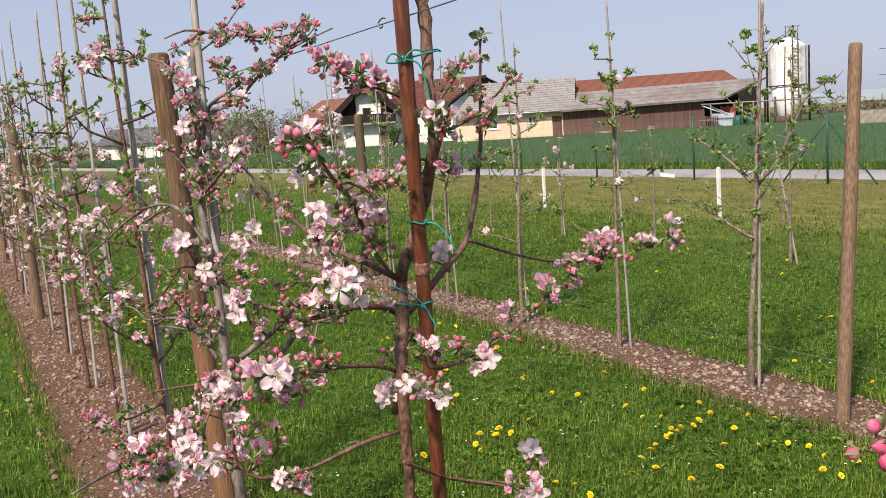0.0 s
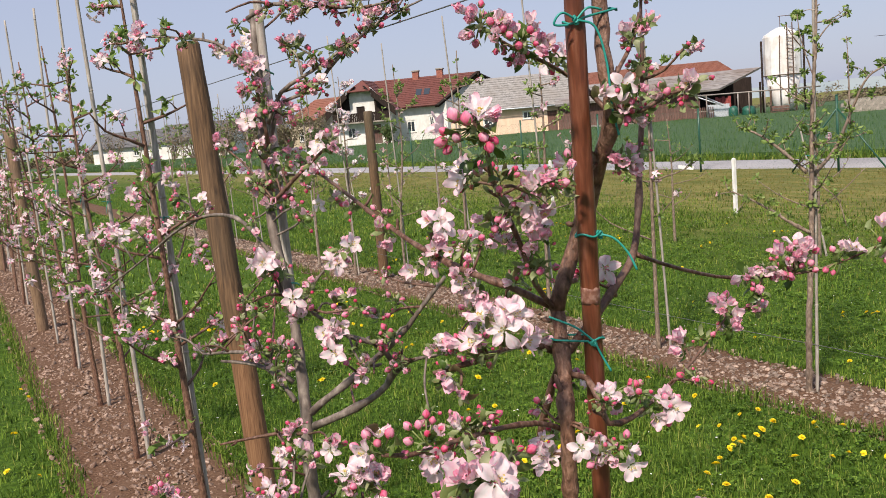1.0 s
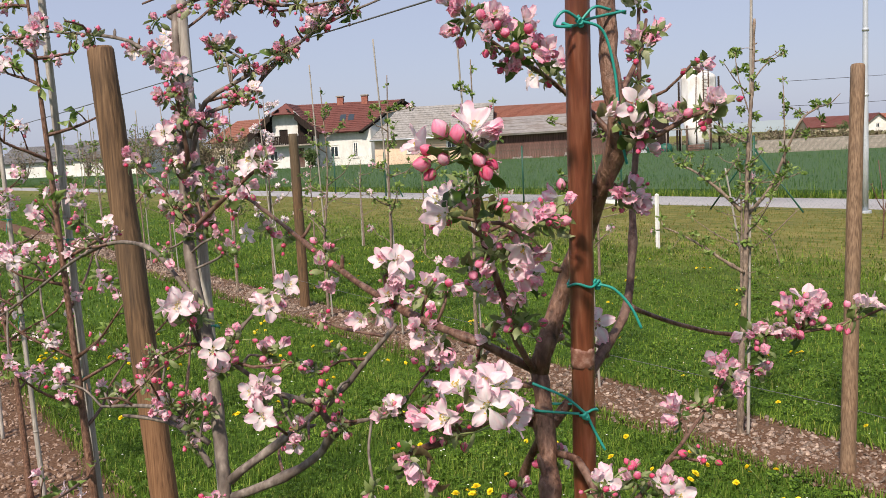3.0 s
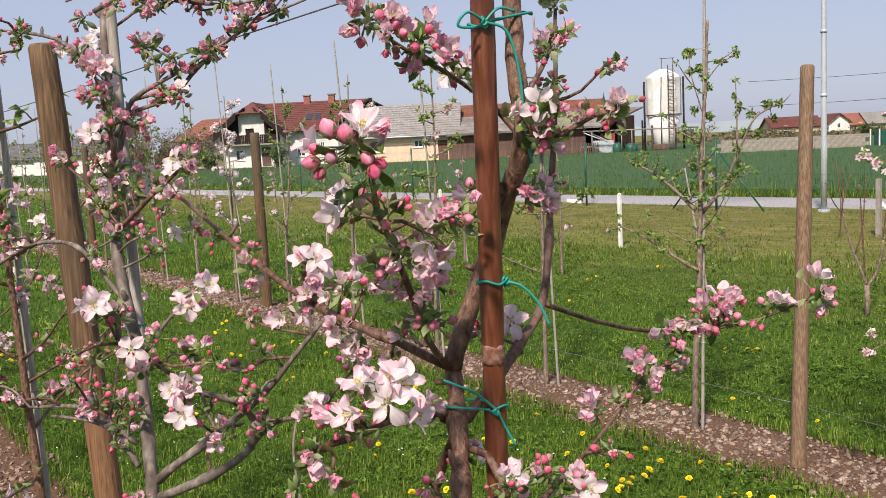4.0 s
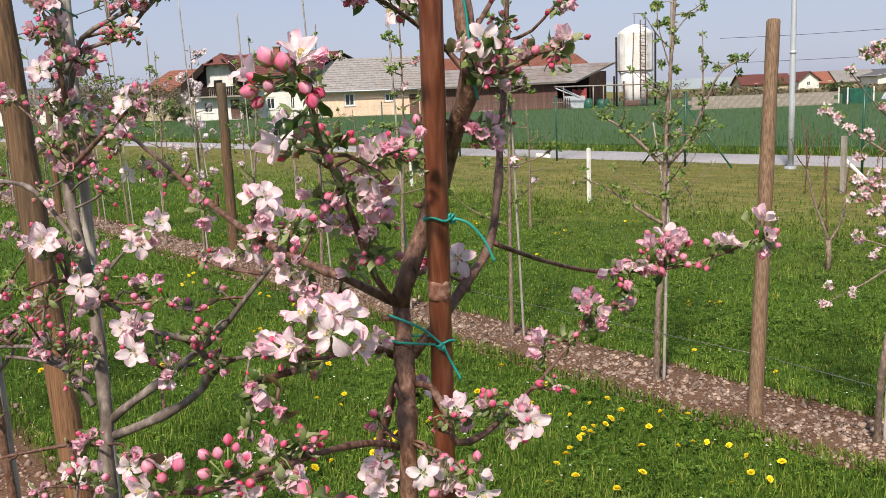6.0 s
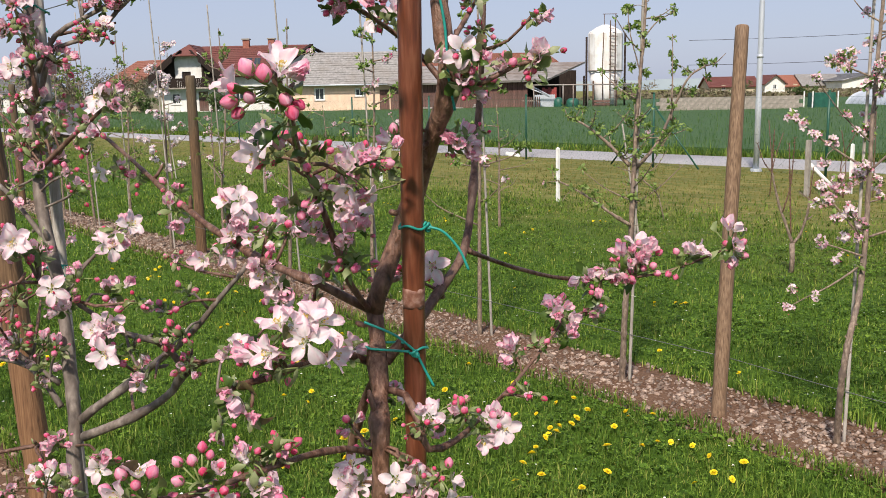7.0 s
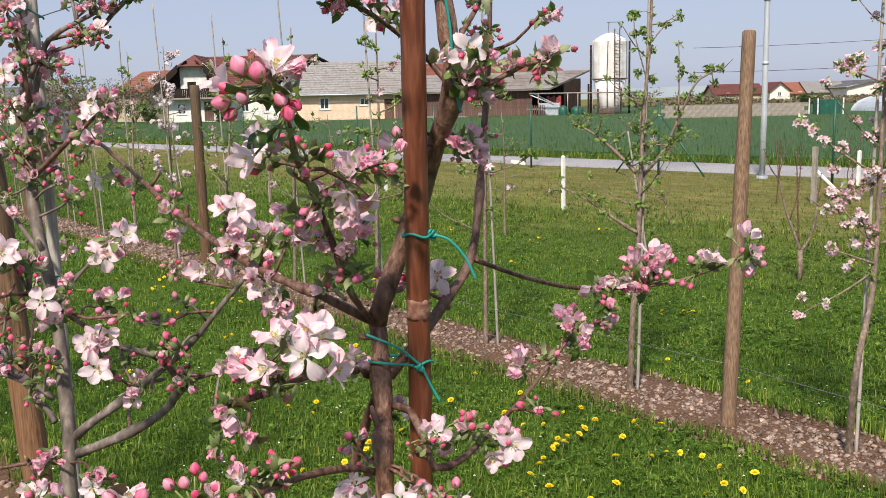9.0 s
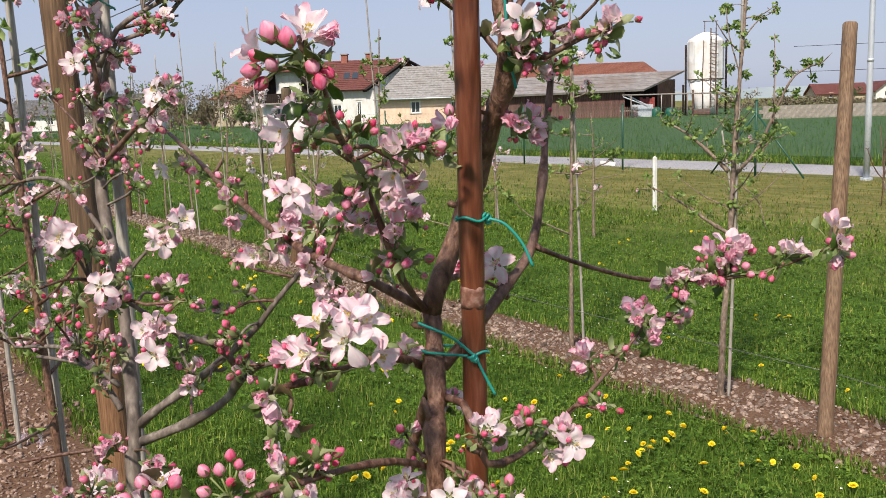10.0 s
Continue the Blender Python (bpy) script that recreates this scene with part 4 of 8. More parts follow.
roof(farm, [(1.5, 1.4, 3.7), (7.6, 1.4, 3.7), (11.7, 5.6, 6.95), (0.1, 5.6, 6.95)], TILE_RED, 16)
roof(farm, [(13.4, 9.8, 3.7), (1.5, 9.8, 3.7), (0.1, 5.6, 6.95), (11.7, 5.6, 6.95)], TILE_RED, 16)
part("end_board", slab_roof([(7.9, 1.36, 3.66), (7.5, 1.36, 3.66), (11.62, 5.6, 7.0), (12.0, 5.6, 7.0)], 0.28).mesh("end_board", DARK_WOOD), farm)
part("end_board", slab_roof([(11.62, 5.5, 7.0), (12.0, 5.3, 6.72), (13.4, 7.6, 5.75), (13.2, 7.7, 6.05)], 0.28).mesh("end_board", DARK_WOOD), farm)
for cx in (4.9, 7.6):
    ch = part("chimney", Geo().box((cx - 0.33, 5.2, 6.2), (cx + 0.33, 5.86, 7.55)).mesh("chimney", BRICK), farm)
    part("cap", Geo().box((cx - 0.42, 5.1, 7.55), (cx + 0.42, 5.96, 7.67)).mesh("cap", CONCRETE), ch)

# low peach outbuilding with a grey roof
stable = thing("stable_building", "long low peach-plastered outbuilding with a grey sheet roof", "outbuilding", at=site(-14.9, 87))
g = Geo()
front_wall(g, 0, 11.0, 0, 2.75, 0, [(3.55, 1.1, 1.0, 1.2), (7.3, 1.4, 0.95, 0.8), (9.6, 0.0, 0.9, 2.0)])
g.box((0, 0.3, 0), (0.3, 8, 2.75)).box((10.7, 0.3, 0), (11.0, 8, 2.75)).box((0.3, 7.7, 0), (10.7, 8, 2.75))
part("wall", g.mesh("wall", PLASTER_Y), stable)
window(stable, 3.55, 1.1, 1.0, 1.2, 0.1)
window(stable, 7.3, 1.4, 0.95, 0.8, 0.1)
part("door", Geo().box((9.15, 0.1, 0.0), (10.05, 0.16, 2.0)).mesh("door", BOARDS), stable)
roof(stable, [(-0.3, -0.6, 2.55), (11.3, -0.6, 2.55), (11.3, 4, 5.65), (2.0, 4, 5.65)], TILE_GREY, 14)
roof(stable, [(-0.3, 8.6, 2.55), (-0.3, -0.6, 2.55), (2.0, 3.98, 5.65), (2.0, 4.02, 5.65)], TILE_GREY, 14, "hip")
roof(stable, [(11.3, 8.6, 2.55), (-0.3, 8.6, 2.55), (2.0, 4, 5.65), (11.3, 4, 5.65)], TILE_GREY, 14)
part("gutter", Geo().tube([(-0.35, -0.68, 2.5), (11.3, -0.68, 2.46)], 0.07, 8).mesh("gutter", GALV, True), stable)

# barn: tiled ridge behind, tin lean-to and open shelter before it
barn = thing("barn", "brown boarded barn with orange tiles and a tin lean-to roof", "barn", at=site(-4.7, 86))
for i in range(55):
    x = 0.0 + i * 0.23
    me = Geo().box((0, 0, 0), (0.215, 0.03, 2.5)).mesh("board", BOARDS) if i == 0 else bpy.data.meshes["board"]
    part("board", me, barn, m=Matrix.Translation((x, 0.004 * (i % 3), 0)))
g = Geo().box((0, 0.05, 0), (0.15, 9, 2.6)).box((12.5, 0.05, 0), (12.65, 9, 2.6)).box((0, 8.9, 0), (18.4, 9, 3.6)).box((0.15, 0.06, 2.2), (12.5, 0.2, 2.6))
part("frame", g.mesh("frame", DARK_WOOD), barn)
for x in (13.4, 15.6, 17.8):
    part("post", Geo().box((x, 0.2, 0), (x + 0.16, 0.36, 2.9)).mesh("post", DARK_WOOD), barn)
part("strut", Geo().tube([(12.7, 0.1, 2.2), (15.2, 0.2, 0.9)], 0.06, 8).mesh("strut", GALV), barn)
roof(barn, [(-0.2, -0.7, 2.45), (14.3, -0.7, 2.6), (18.6, 4.2, 4.3), (-0.2, 4.2, 4.1)], TIN, 5, "lean_to_roof", "grey tin sheets")
roof(barn, [(-0.4, 4.2, 3.9), (16.6, 4.2, 3.9), (15.2, 8.0, 5.4), (-0.4, 8.0, 5.4)], TILE_ORANGE, 16, "tiled_roof", "orange clay tiles")
roof(barn, [(16.6, 11.8, 3.9), (-0.4, 11.8, 3.9), (-0.4, 8.0, 5.4), (15.2, 8.0, 5.4)], TILE_ORANGE, 16, "tiled_roof", "orange clay tiles")
g = Geo().add([(16.5, 4.3, 3.8), (16.5, 11.7, 3.8), (15.2, 8, 5.3), (16.3, 4.3, 3.8), (16.3, 11.7, 3.8), (15.0, 8, 5.3)], [(0, 1, 2), (5, 4, 3), (0, 2, 5, 3), (1, 4, 5, 2)])
part("end_board", g.mesh("end_board", BOARDS), barn)
tank = thing("water_tank", "white plastic tank in a wire cage beside the barn", "tank", at=site(9.3, 84))
part("tank", Geo().box((-0.9, 0, 0.15), (0.9, 1.1, 1.25)).mesh("tank", TANK_G), tank)
for i in range(9):
    part("bar", Geo().box((-0.91 + i * 0.225, -0.03, 0.1), (-0.88 + i * 0.225, 0.0, 1.3)).mesh("bar", GALV), tank)
for side_, hb, wb in ((10.5, 1.05, 0.42), (11.75, 0.95, 0.6)):
    rb = random.Random(int(side_ * 10))
    bag = thing("green_sack", "dark green tarpaulin sack slumped before the shelter", "sack", "green sacks", at=site(side_, 83.6))
    rings = [(q, hb * h) for q, h in ((0.85, 0.0), (1.0, 0.2), (1.0, 0.5), (0.9, 0.78), (0.6, 0.93), (0.2, 1.0))]
    bv = [(wb * q * rb.uniform(0.88, 1.12) * math.cos(k * 0.5236), wb * q * rb.uniform(0.88, 1.12) * math.sin(k * 0.5236), h * rb.uniform(0.94, 1.0)) for q, h in rings for k in range(12)]
    bf = [(12 * i + k, 12 * i + (k + 1) % 12, 12 * i + 12 + (k + 1) % 12, 12 * i + 12 + k) for i in range(5) for k in range(12)] + [tuple(range(60, 72))]
    part("body", mesh_of("body", bv, bf, PLASTIC_G, True), bag)
crate = thing("wooden_crate", "brown slatted wooden crate standing by the silo", "crate", at=site(14.2, 82.5))
for i in range(3):
    part("slat", Geo().box((-0.7, 0, 0.03 + 0.24 * i), (0.7, 0.8, 0.22 + 0.24 * i)).mesh("slat", BOARDS), crate)
rack = thing("pipe_frame", "pale pipe frame of posts and a long rail before the barn", "pipe frame", at=site(7.4, 82.8))
part("rail", Geo().tube([(0, 0, 2.12), (5, 0, 2.08), (10.1, 0, 2.05)], 0.06, 8).mesh("rail", TIN, True), rack)
for x in (0.8, 3.4, 4.3, 5.6, 8.0):
    part("post", Geo().tube([(x, 0, -0.05), (x, 0, 2.1)], 0.055, 8).mesh("post", TIN, True), rack)
part("brace", Geo().tube([(0.1, 0.06, 2.0), (2.2, 0.06, 1.1)], 0.05, 8).mesh("brace", GALV, True), rack)
fenceb = thing("yard_fence", "low weathered picket fence by the barn", "fence", at=site(7.2, 83.5))
for i in range(10):
    me = Geo().box((0, 0, 0), (0.09, 0.03, 1.1)).mesh("picket", BOARDS) if i == 0 else bpy.data.meshes["picket"]
    part("picket", me, fenceb, m=Matrix.Translation((i * 0.17, 0, 0)))
part("rail", Geo().box((0, 0.03, 0.7), (1.7, 0.07, 0.8)).mesh("rail", BAMBOO), fenceb)

stack = thing("sheet_stack", "faded red sheets stacked upright in the open shelter", "sheet stack", at=site(10.0, 86.6))
for i in range(5):
    part("sheet", Geo().box((-0.65 + 0.28 * i, 0.06 * i, 0), (-0.4 + 0.28 * i, 0.06 * i + 0.05, 1.9 - 0.12 * (i % 2))).mesh("sheet", FADED_RED), stack)
for k, (sx, sw, sh) in enumerate(((-2.0, 2.2, 0.35), (0.6, 1.6, 0.28), (2.8, 0.9, 0.55))):
    pile = thing("timber_pile", "grey weathered boards piled before the barn wall", "timber pile", "timber piles", at=site(sx, 85.2))
    for i in range(4):
        part("plank", Geo().box((0.05 * i, 0.2 * (i % 2), sh * i / 4 + 0.01), (sw - 0.08 * i, 0.2 * (i % 2) + 0.3, sh * (i + 0.8) / 4)).mesh("plank", TIN), pile)

# silo on legs with ladder and side poles
silo = thing("silo", "white upright feed silo with a conical base and a rusty ladder", "silo", at=site(14.9, 85))
part("drum", Geo().tube([(0, 0, 3.25), (0, 0, 3.3), (0, 0, 4.4), (0, 0, 5.5), (0, 0, 6.55), (0, 0, 6.75), (0, 0, 7.15), (0, 0, 7.35)], [1.5, 1.56, 1.56, 1.56, 1.56, 1.45, 0.8, 0.3], 14).mesh("drum", SILO_W), silo)
part("cone", Geo().tube([(0, 0, 0.25), (0, 0, 0.35), (0, 0, 3.25)], [0.72, 0.85, 1.5], 14).mesh("cone", SILO_W, True), silo)
for a in range(4):
    x, y = 1.45 * math.cos(a * 1.57 + 0.6), 1.45 * math.sin(a * 1.57 + 0.6)
    part("leg", Geo().tube([(x, y, 0), (x, y, 2.4)], 0.08, 6).mesh("leg", RUST), silo)
g = Geo()
for s in (-0.22, 0.22):
    g.tube([(0.35 + s, -1.72, 0.8), (0.35 + s, -1.72, 7.6)], 0.05, 5)
for i in range(22):
    g.tube([(0.13, -1.72, 0.9 + i * 0.3), (0.57, -1.72, 0.9 + i * 0.3)], 0.022, 4)
for i in range(7):
    g.tube([(0.35 + 0.36 * math.cos(t), -1.95 + 0.33 * math.sin(t), 2.2 + i * 0.8) for t in np.linspace(0.4, -3.5, 8)], 0.022, 4)
part("ladder", g.mesh("ladder", RUST), silo)
part("pipe", Geo().tube([(-0.5, -1.56, 0.5), (-0.52, -1.6, 4.0), (-0.42, -1.5, 6.6)], 0.04, 6).mesh("pipe", RUST, True), silo)
part("hoop", Geo().tube([(1.6 * math.cos(t), 1.6 * math.sin(t), 3.3) for t in np.linspace(0, 6.283, 25)], 0.035, 5).mesh("hoop", RUST), silo)
for x in (-1.75, 1.72):
    part("side_pole", Geo().tube([(x, -0.3, 0), (x, -0.3, 6.3 if x < 0 else 6.6)], 0.09, 8).mesh("side_pole", DARK_WOOD, True), silo)
g = Geo()
for x, y in ((-0.1, 0), (0.9, 0)):
    g.tube([(x, y, 7.2), (x, y, 8.3)], 0.03, 5)
g.tube([(-0.25, 0, 8.3), (1.05, 0, 8.3)], 0.03, 5)
part("top_rail", g.mesh("top_rail", RUST), silo)

# concrete block wall and far roofs to the right
bw = thing("block_wall", "low pale concrete block wall along the far field edge", "wall", at=site(14.3, 62))
for k in range(4):
    for i in range(19):
        me = Geo().box((0.003, 0, 0.003), (0.497, 0.2, 0.247)).mesh("block", CONCRETE) if (k, i) == (0, 0) else bpy.data.meshes["block"]
        part("block", me, bw, m=Matrix.Translation((i * 0.5 + 0.25 * (k % 2), 0, k * 0.25)))


def plain_house(label, side, depth, w, dep, eave, ridge, wall_m, roof_m, turn=0, wins=(), cat="house", along=True):
    h = thing("far_house", label, cat, "far houses", at=site(side, depth, turn))
    g = Geo()
    front_wall(g, 0, w, 0, eave, 0, [(x, 0.9, 0.9, 1.1) for x in wins])
    g.box((0, 0.3, 0), (0.3, dep, eave)).box((w - 0.3, 0.3, 0), (w, dep, eave)).box((0.3, dep - 0.3, 0), (w - 0.3, dep, eave))
    if along:
        for x in (0.0, w - 0.3):
            g.add([(x, 0, eave), (x, dep, eave), (x, dep / 2, ridge - 0.15), (x + .3, 0, eave), (x + .3, dep, eave), (x + .3, dep / 2, ridge - 0.15)], [(2, 1, 0), (3, 4, 5), (0, 3, 5, 2), (1, 2, 5, 4)])
        sl = [[(-0.5, -0.5, eave - 0.2), (w + 0.5, -0.5, eave - 0.2), (w + 0.5, dep / 2, ridge), (-0.5, dep / 2, ridge)],
              [(w + 0.5, dep + 0.5, eave - 0.2), (-0.5, dep + 0.5, eave - 0.2), (-0.5, dep / 2, ridge), (w + 0.5, dep / 2, ridge)]]
    else:
        for y in (0.0, dep - 0.3):
            g.add([(0, y, eave), (w, y, eave), (w / 2, y, ridge - 0.15), (0, y + .3, eave), (w, y + .3, eave), (w / 2, y + .3, ridge - 0.15)], [(0, 1, 2), (5, 4, 3), (0, 2, 5, 3), (1, 4, 5, 2)])
        sl = [[(-0.5, -0.6, eave - 0.2), (-0.5, dep + 0.6, eave - 0.2), (w / 2, dep + 0.6, ridge), (w / 2, -0.6, ridge)],
              [(w + 0.5, dep + 0.6, eave - 0.2), (w + 0.5, -0.6, eave - 0.2), (w / 2, -0.6, ridge), (w / 2, dep + 0.6, ridge)]]
    part("wall", g.mesh("wall", wall_m), h)
    for s in sl:
        roof(h, s, roof_m, 12)
    for x in wins:
        window(h, x, 0.9, 0.9, 1.1, 0.1)
    return h


plain_house("ochre house with an orange tiled roof behind bushes", -38.3, 108, 5.4, 9, 3.6, 6.0, PLASTER_G, TILE_ORANGE, -35, (2, 4.4), along=True)
plain_house("white house with a grey roof far across the field", -57, 110, 9.5, 8, 2.6, 4.6, PLASTER_W, SLATE, 0, (2.2, 5, 7.6))
plain_house("long white shed with a grey roof far off", -71, 118, 10, 8, 2.4, 4.4, PLASTER_W, SLATE, 0, (3, 6.5))
plain_house("far house with a brown tiled roof", 62, 215, 11, 9, 1.8, 4.0, PLASTER_G, TILE_RED, 0, (3, 7))
plain_house("far white gabled house", 73.5, 212, 4.5, 9, 2.2, 4.2, PLASTER_W, TILE_RED, 0, (2.2,), along=False)
plain_house("far house with an orange tiled roof", 77, 215, 6.5, 9, 1.6, 4.1, PLASTER_G, TILE_ORANGE, 0, (2, 4.5))
plain_house("far barn with a grey roof", 83, 214, 8.5, 9, 1.7, 4.2, PLASTER_G, TILE_GREY, 0, (3, 6), "barn")
plain_house("long white hall with a low dark gable roof", 88, 205, 14.5, 30, 2.7, 4.2, PLASTER_W, SLATE, 0, (), "hall", along=False)

# green net shelter and white tunnel at the field's edge
net = thing("net_shelter", "small green netted garden shelter at the field edge", "shelter", at=site(24.9, 62.5))
for x, y in ((0, 0), (1.7, 0), (0, 1.5), (1.7, 1.5)):
    part("post", Geo().tube([(x, y, 0), (x, y, 1.25)], 0.05, 6).mesh("post", WHITE_WOOD), net)
part("net", Geo().box((0.25, 0.3, 0.0), (1.66, 1.5, 1.15)).mesh("net", PLASTIC_G), net)
tun = thing("poly_tunnel", "low white plastic growing tunnel", "tunnel", at=site(31.7, 66))
v, f = [], []
for i in range(9):
    for j in range(13):
        a = math.pi * j / 12
        v.append((2.0 * (1 - math.cos(a)), i * 0.9, 1.25 * math.sin(a) + 0.01 * ((i + j) % 2)))
for i in range(8):
    for j in range(12):
        a = i * 13 + j
        f.append((a, a + 1, a + 14, a + 13))
f += [tuple(range(13)), tuple(8 * 13 + j for j in range(12, -1, -1))]
part("cover", mesh_of("cover", v, f, TANK_G, True), tun)

# power poles and lines
for x, d, h in ((-98.0, 140, 9.0),):
    pp = thing("utility_pole", "dark wooden utility pole with a cross-arm", "utility pole", "utility poles", at=site(x, d))
    part("pole", Geo().tube([(0, 0, 0), (0, 0, h)], [0.14, 0.1], 8).mesh("pole", DARK_WOOD, True), pp)
    part("cross_arm", Geo().box((-0.7, -0.06, h - 0.5), (0.7, 0.06, h - 0.38)).mesh("cross_arm", DARK_WOOD), pp)
for k, (za, zb) in enumerate(((5.0, 5.8), (3.15, 3.4))):
    a = site(19.0, 72) @ Vector((0, 0, za + 0.2))
    b = site(62, 84) @ Vector((0, 0, zb + 2.0))
    span("power_line", a, b, 0.016, 0.5, "thin dark overhead power line", DARK_WOOD, 24)

# bushes and bare trees round the farm


def far_bush(side, depth, w, h, mat, seed, label, group="bushes by the houses", bare=False):
    r = random.Random(seed)
    b = thing("bush", label, "bush", group, at=site(side, depth))
    g = Geo()
    ends = []
    for k in range(9):
        top = Vector((r.uniform(-w, w) * 0.5, r.uniform(-w, w) * 0.4, h * r.uniform(0.6, 1.0)))
        line = smooth_line([(0, 0, 0), top * 0.5 + Vector((r.uniform(-.2, .2), 0, 0.1)), top], 0.4)
        g.tube(line, [max(0.015, 0.07 * (1 - i / len(line))) for i in range(len(line))], 5)
        for q in range(9):
            s = line[r.randrange(len(line) // 3, len(line))]
            e = s + rand_dir(r, 0.7) * r.uniform(0.3, 0.9) * h * 0.3
            g.tube([s, e], [0.025, 0.008], 4)
            ends.append(e)
    part("stem", g.mesh("stem", BARK_GREY), b)
    v, f = [], []
    for e in ends:
        for q in range(4 if bare else 14):
            c = e + Vector((r.gauss(0, 0.16), r.gauss(0, 0.16), r.gauss(0, 0.16))) * (h * 0.4)
            d1, d2 = rand_dir(r) * r.uniform(0.06, 0.13), rand_dir(r) * r.uniform(0.06, 0.13)
            k = len(v)
            v += [c + d1, c + d2, c - d1, c - d2]
            f.append((k, k + 1, k + 2, k + 3))
    ob = part("crown", mesh_of("crown", v, f, mat), b)
    ob["kind"] = "stuff"


BUSH_BROWN = thin("budding_twigs", [(0, (0.11, 0.085, 0.055)), (0.5, (0.19, 0.155, 0.095)), (1, (0.2, 0.21, 0.1))], 0.7, 0.2)
BUSH_GREEN = thin("bush_leaf", [(0, (0.05, 0.1, 0.03)), (1, (0.14, 0.2, 0.06))], 0.6, 0.25)
for i, (s, d, w, h, mm, bare) in enumerate(((-33, 98, 4.5, 3.6, BUSH_BROWN, False), (-36.5, 99, 4, 3.2, BUSH_BROWN, False), (-38.6, 97, 4, 4.4, BUSH_BROWN, False), (-34.8, 97.5, 3.5, 4.2, BUSH_BROWN, False), (-43, 98, 4.5, 4.6, BUSH_BROWN, False), (-31.2, 96.5, 2.2, 3.4, BUSH_BROWN, True), (-41, 101, 5, 4.6, BUSH_BROWN, False), (-45, 103, 5, 4.4, BUSH_BROWN, True),
                                            (-49, 103, 5, 4.0, BUSH_BROWN, True), (-29.5, 93, 2.4, 1.8, BUSH_GREEN, False), (-22.3, 92, 1.8, 2.0, BUSH_GREEN, False), (-53, 106, 4, 3.4, BUSH_BROWN, True),
                                            (-62, 108, 5, 4.2, BUSH_BROWN, True), (97, 200, 9, 5.5, BUSH_BROWN, True), (91, 150, 3.5, 2.2, BUSH_GREEN, False), (66, 205, 4, 2.4, BUSH_GREEN, False), (20, 95, 4, 2.2, BUSH_BROWN, True), (26, 100, 4, 1.7, BUSH_BROWN, True), (34, 105, 4, 1.5, BUSH_BROWN, True), (47, 120, 4, 1.4, BUSH_GREEN, False))):
    far_bush(s, d, w, h, mm, 800 + i, "budding brownish bush by the houses" if mm is BUSH_BROWN else "low green bush by the houses", bare=bare)
# long uneven hedge behind the field and the yards
rh = np.random.default_rng(12)
n = 44000
sd_, dp_ = rh.uniform(-120, 150, n), rh.uniform(128, 150, n)
hz = (1.5 + 0.9 * np.sin(sd_ * 0.21) + 0.7 * np.sin(sd_ * 0.53 + 1)) * rh.random(n) ** 0.6 + 0.1
px_, py_ = EYE_FAR.x + AHEAD.x * dp_ + ASIDE.x * sd_, EYE_FAR.y + AHEAD.y * dp_ + ASIDE.y * sd_
hz *= np.where(sd_ > 18, 0.45, 1.0)
ctr = np.stack([px_, py_, np.maximum(hz, 0.1)], 1)
d1, d2 = rh.normal(0, 0.13, (n, 3)), rh.normal(0, 0.13, (n, 3))
hv = np.stack([ctr + d1, ctr + d2, ctr - d1, ctr - d2], 1).reshape(-1, 3)
thing("hedge", "far brownish hedge and scrub behind the fields", "hedge", kind="stuff", me=fast_mesh("hedge", hv, np.arange(4 * n).reshape(-1, 4), BUSH_BROWN))
# far wooded rise behind everything, the air's haze mixed into its pale colour
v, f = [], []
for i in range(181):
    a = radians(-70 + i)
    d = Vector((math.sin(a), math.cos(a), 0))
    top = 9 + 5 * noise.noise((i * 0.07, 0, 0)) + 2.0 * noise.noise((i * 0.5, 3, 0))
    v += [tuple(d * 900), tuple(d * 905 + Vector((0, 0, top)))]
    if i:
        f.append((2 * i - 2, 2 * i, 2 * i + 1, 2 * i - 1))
HAZE = surface("haze_tinted_woods", (0.2, 0.25, 0.28), (0.24, 0.29, 0.32), (0.28, 0.33, 0.36), 0.02, None, (1, 1, 1), 0.95)
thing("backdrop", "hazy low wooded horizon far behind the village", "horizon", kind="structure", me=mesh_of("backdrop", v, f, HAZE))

# ---------------- the two trees beside the camera ----------------
rt = random.Random(77)


def apple_tree(base, label):
    return thing("apple_tree", label, "apple tree", "trees of the first row", at=Matrix.Translation(base))


t1 = apple_tree((0.53, 3.03, 0), "young apple tree with pink buds and blossoms on a stake")
t0 = apple_tree((0.53, 1.75, 0), "apple tree with deep pink buds near the path")
t2 = apple_tree((0.37, 3.47, 0), "forked apple tree with grey bark and many pink and white blossoms")


LINES = {}


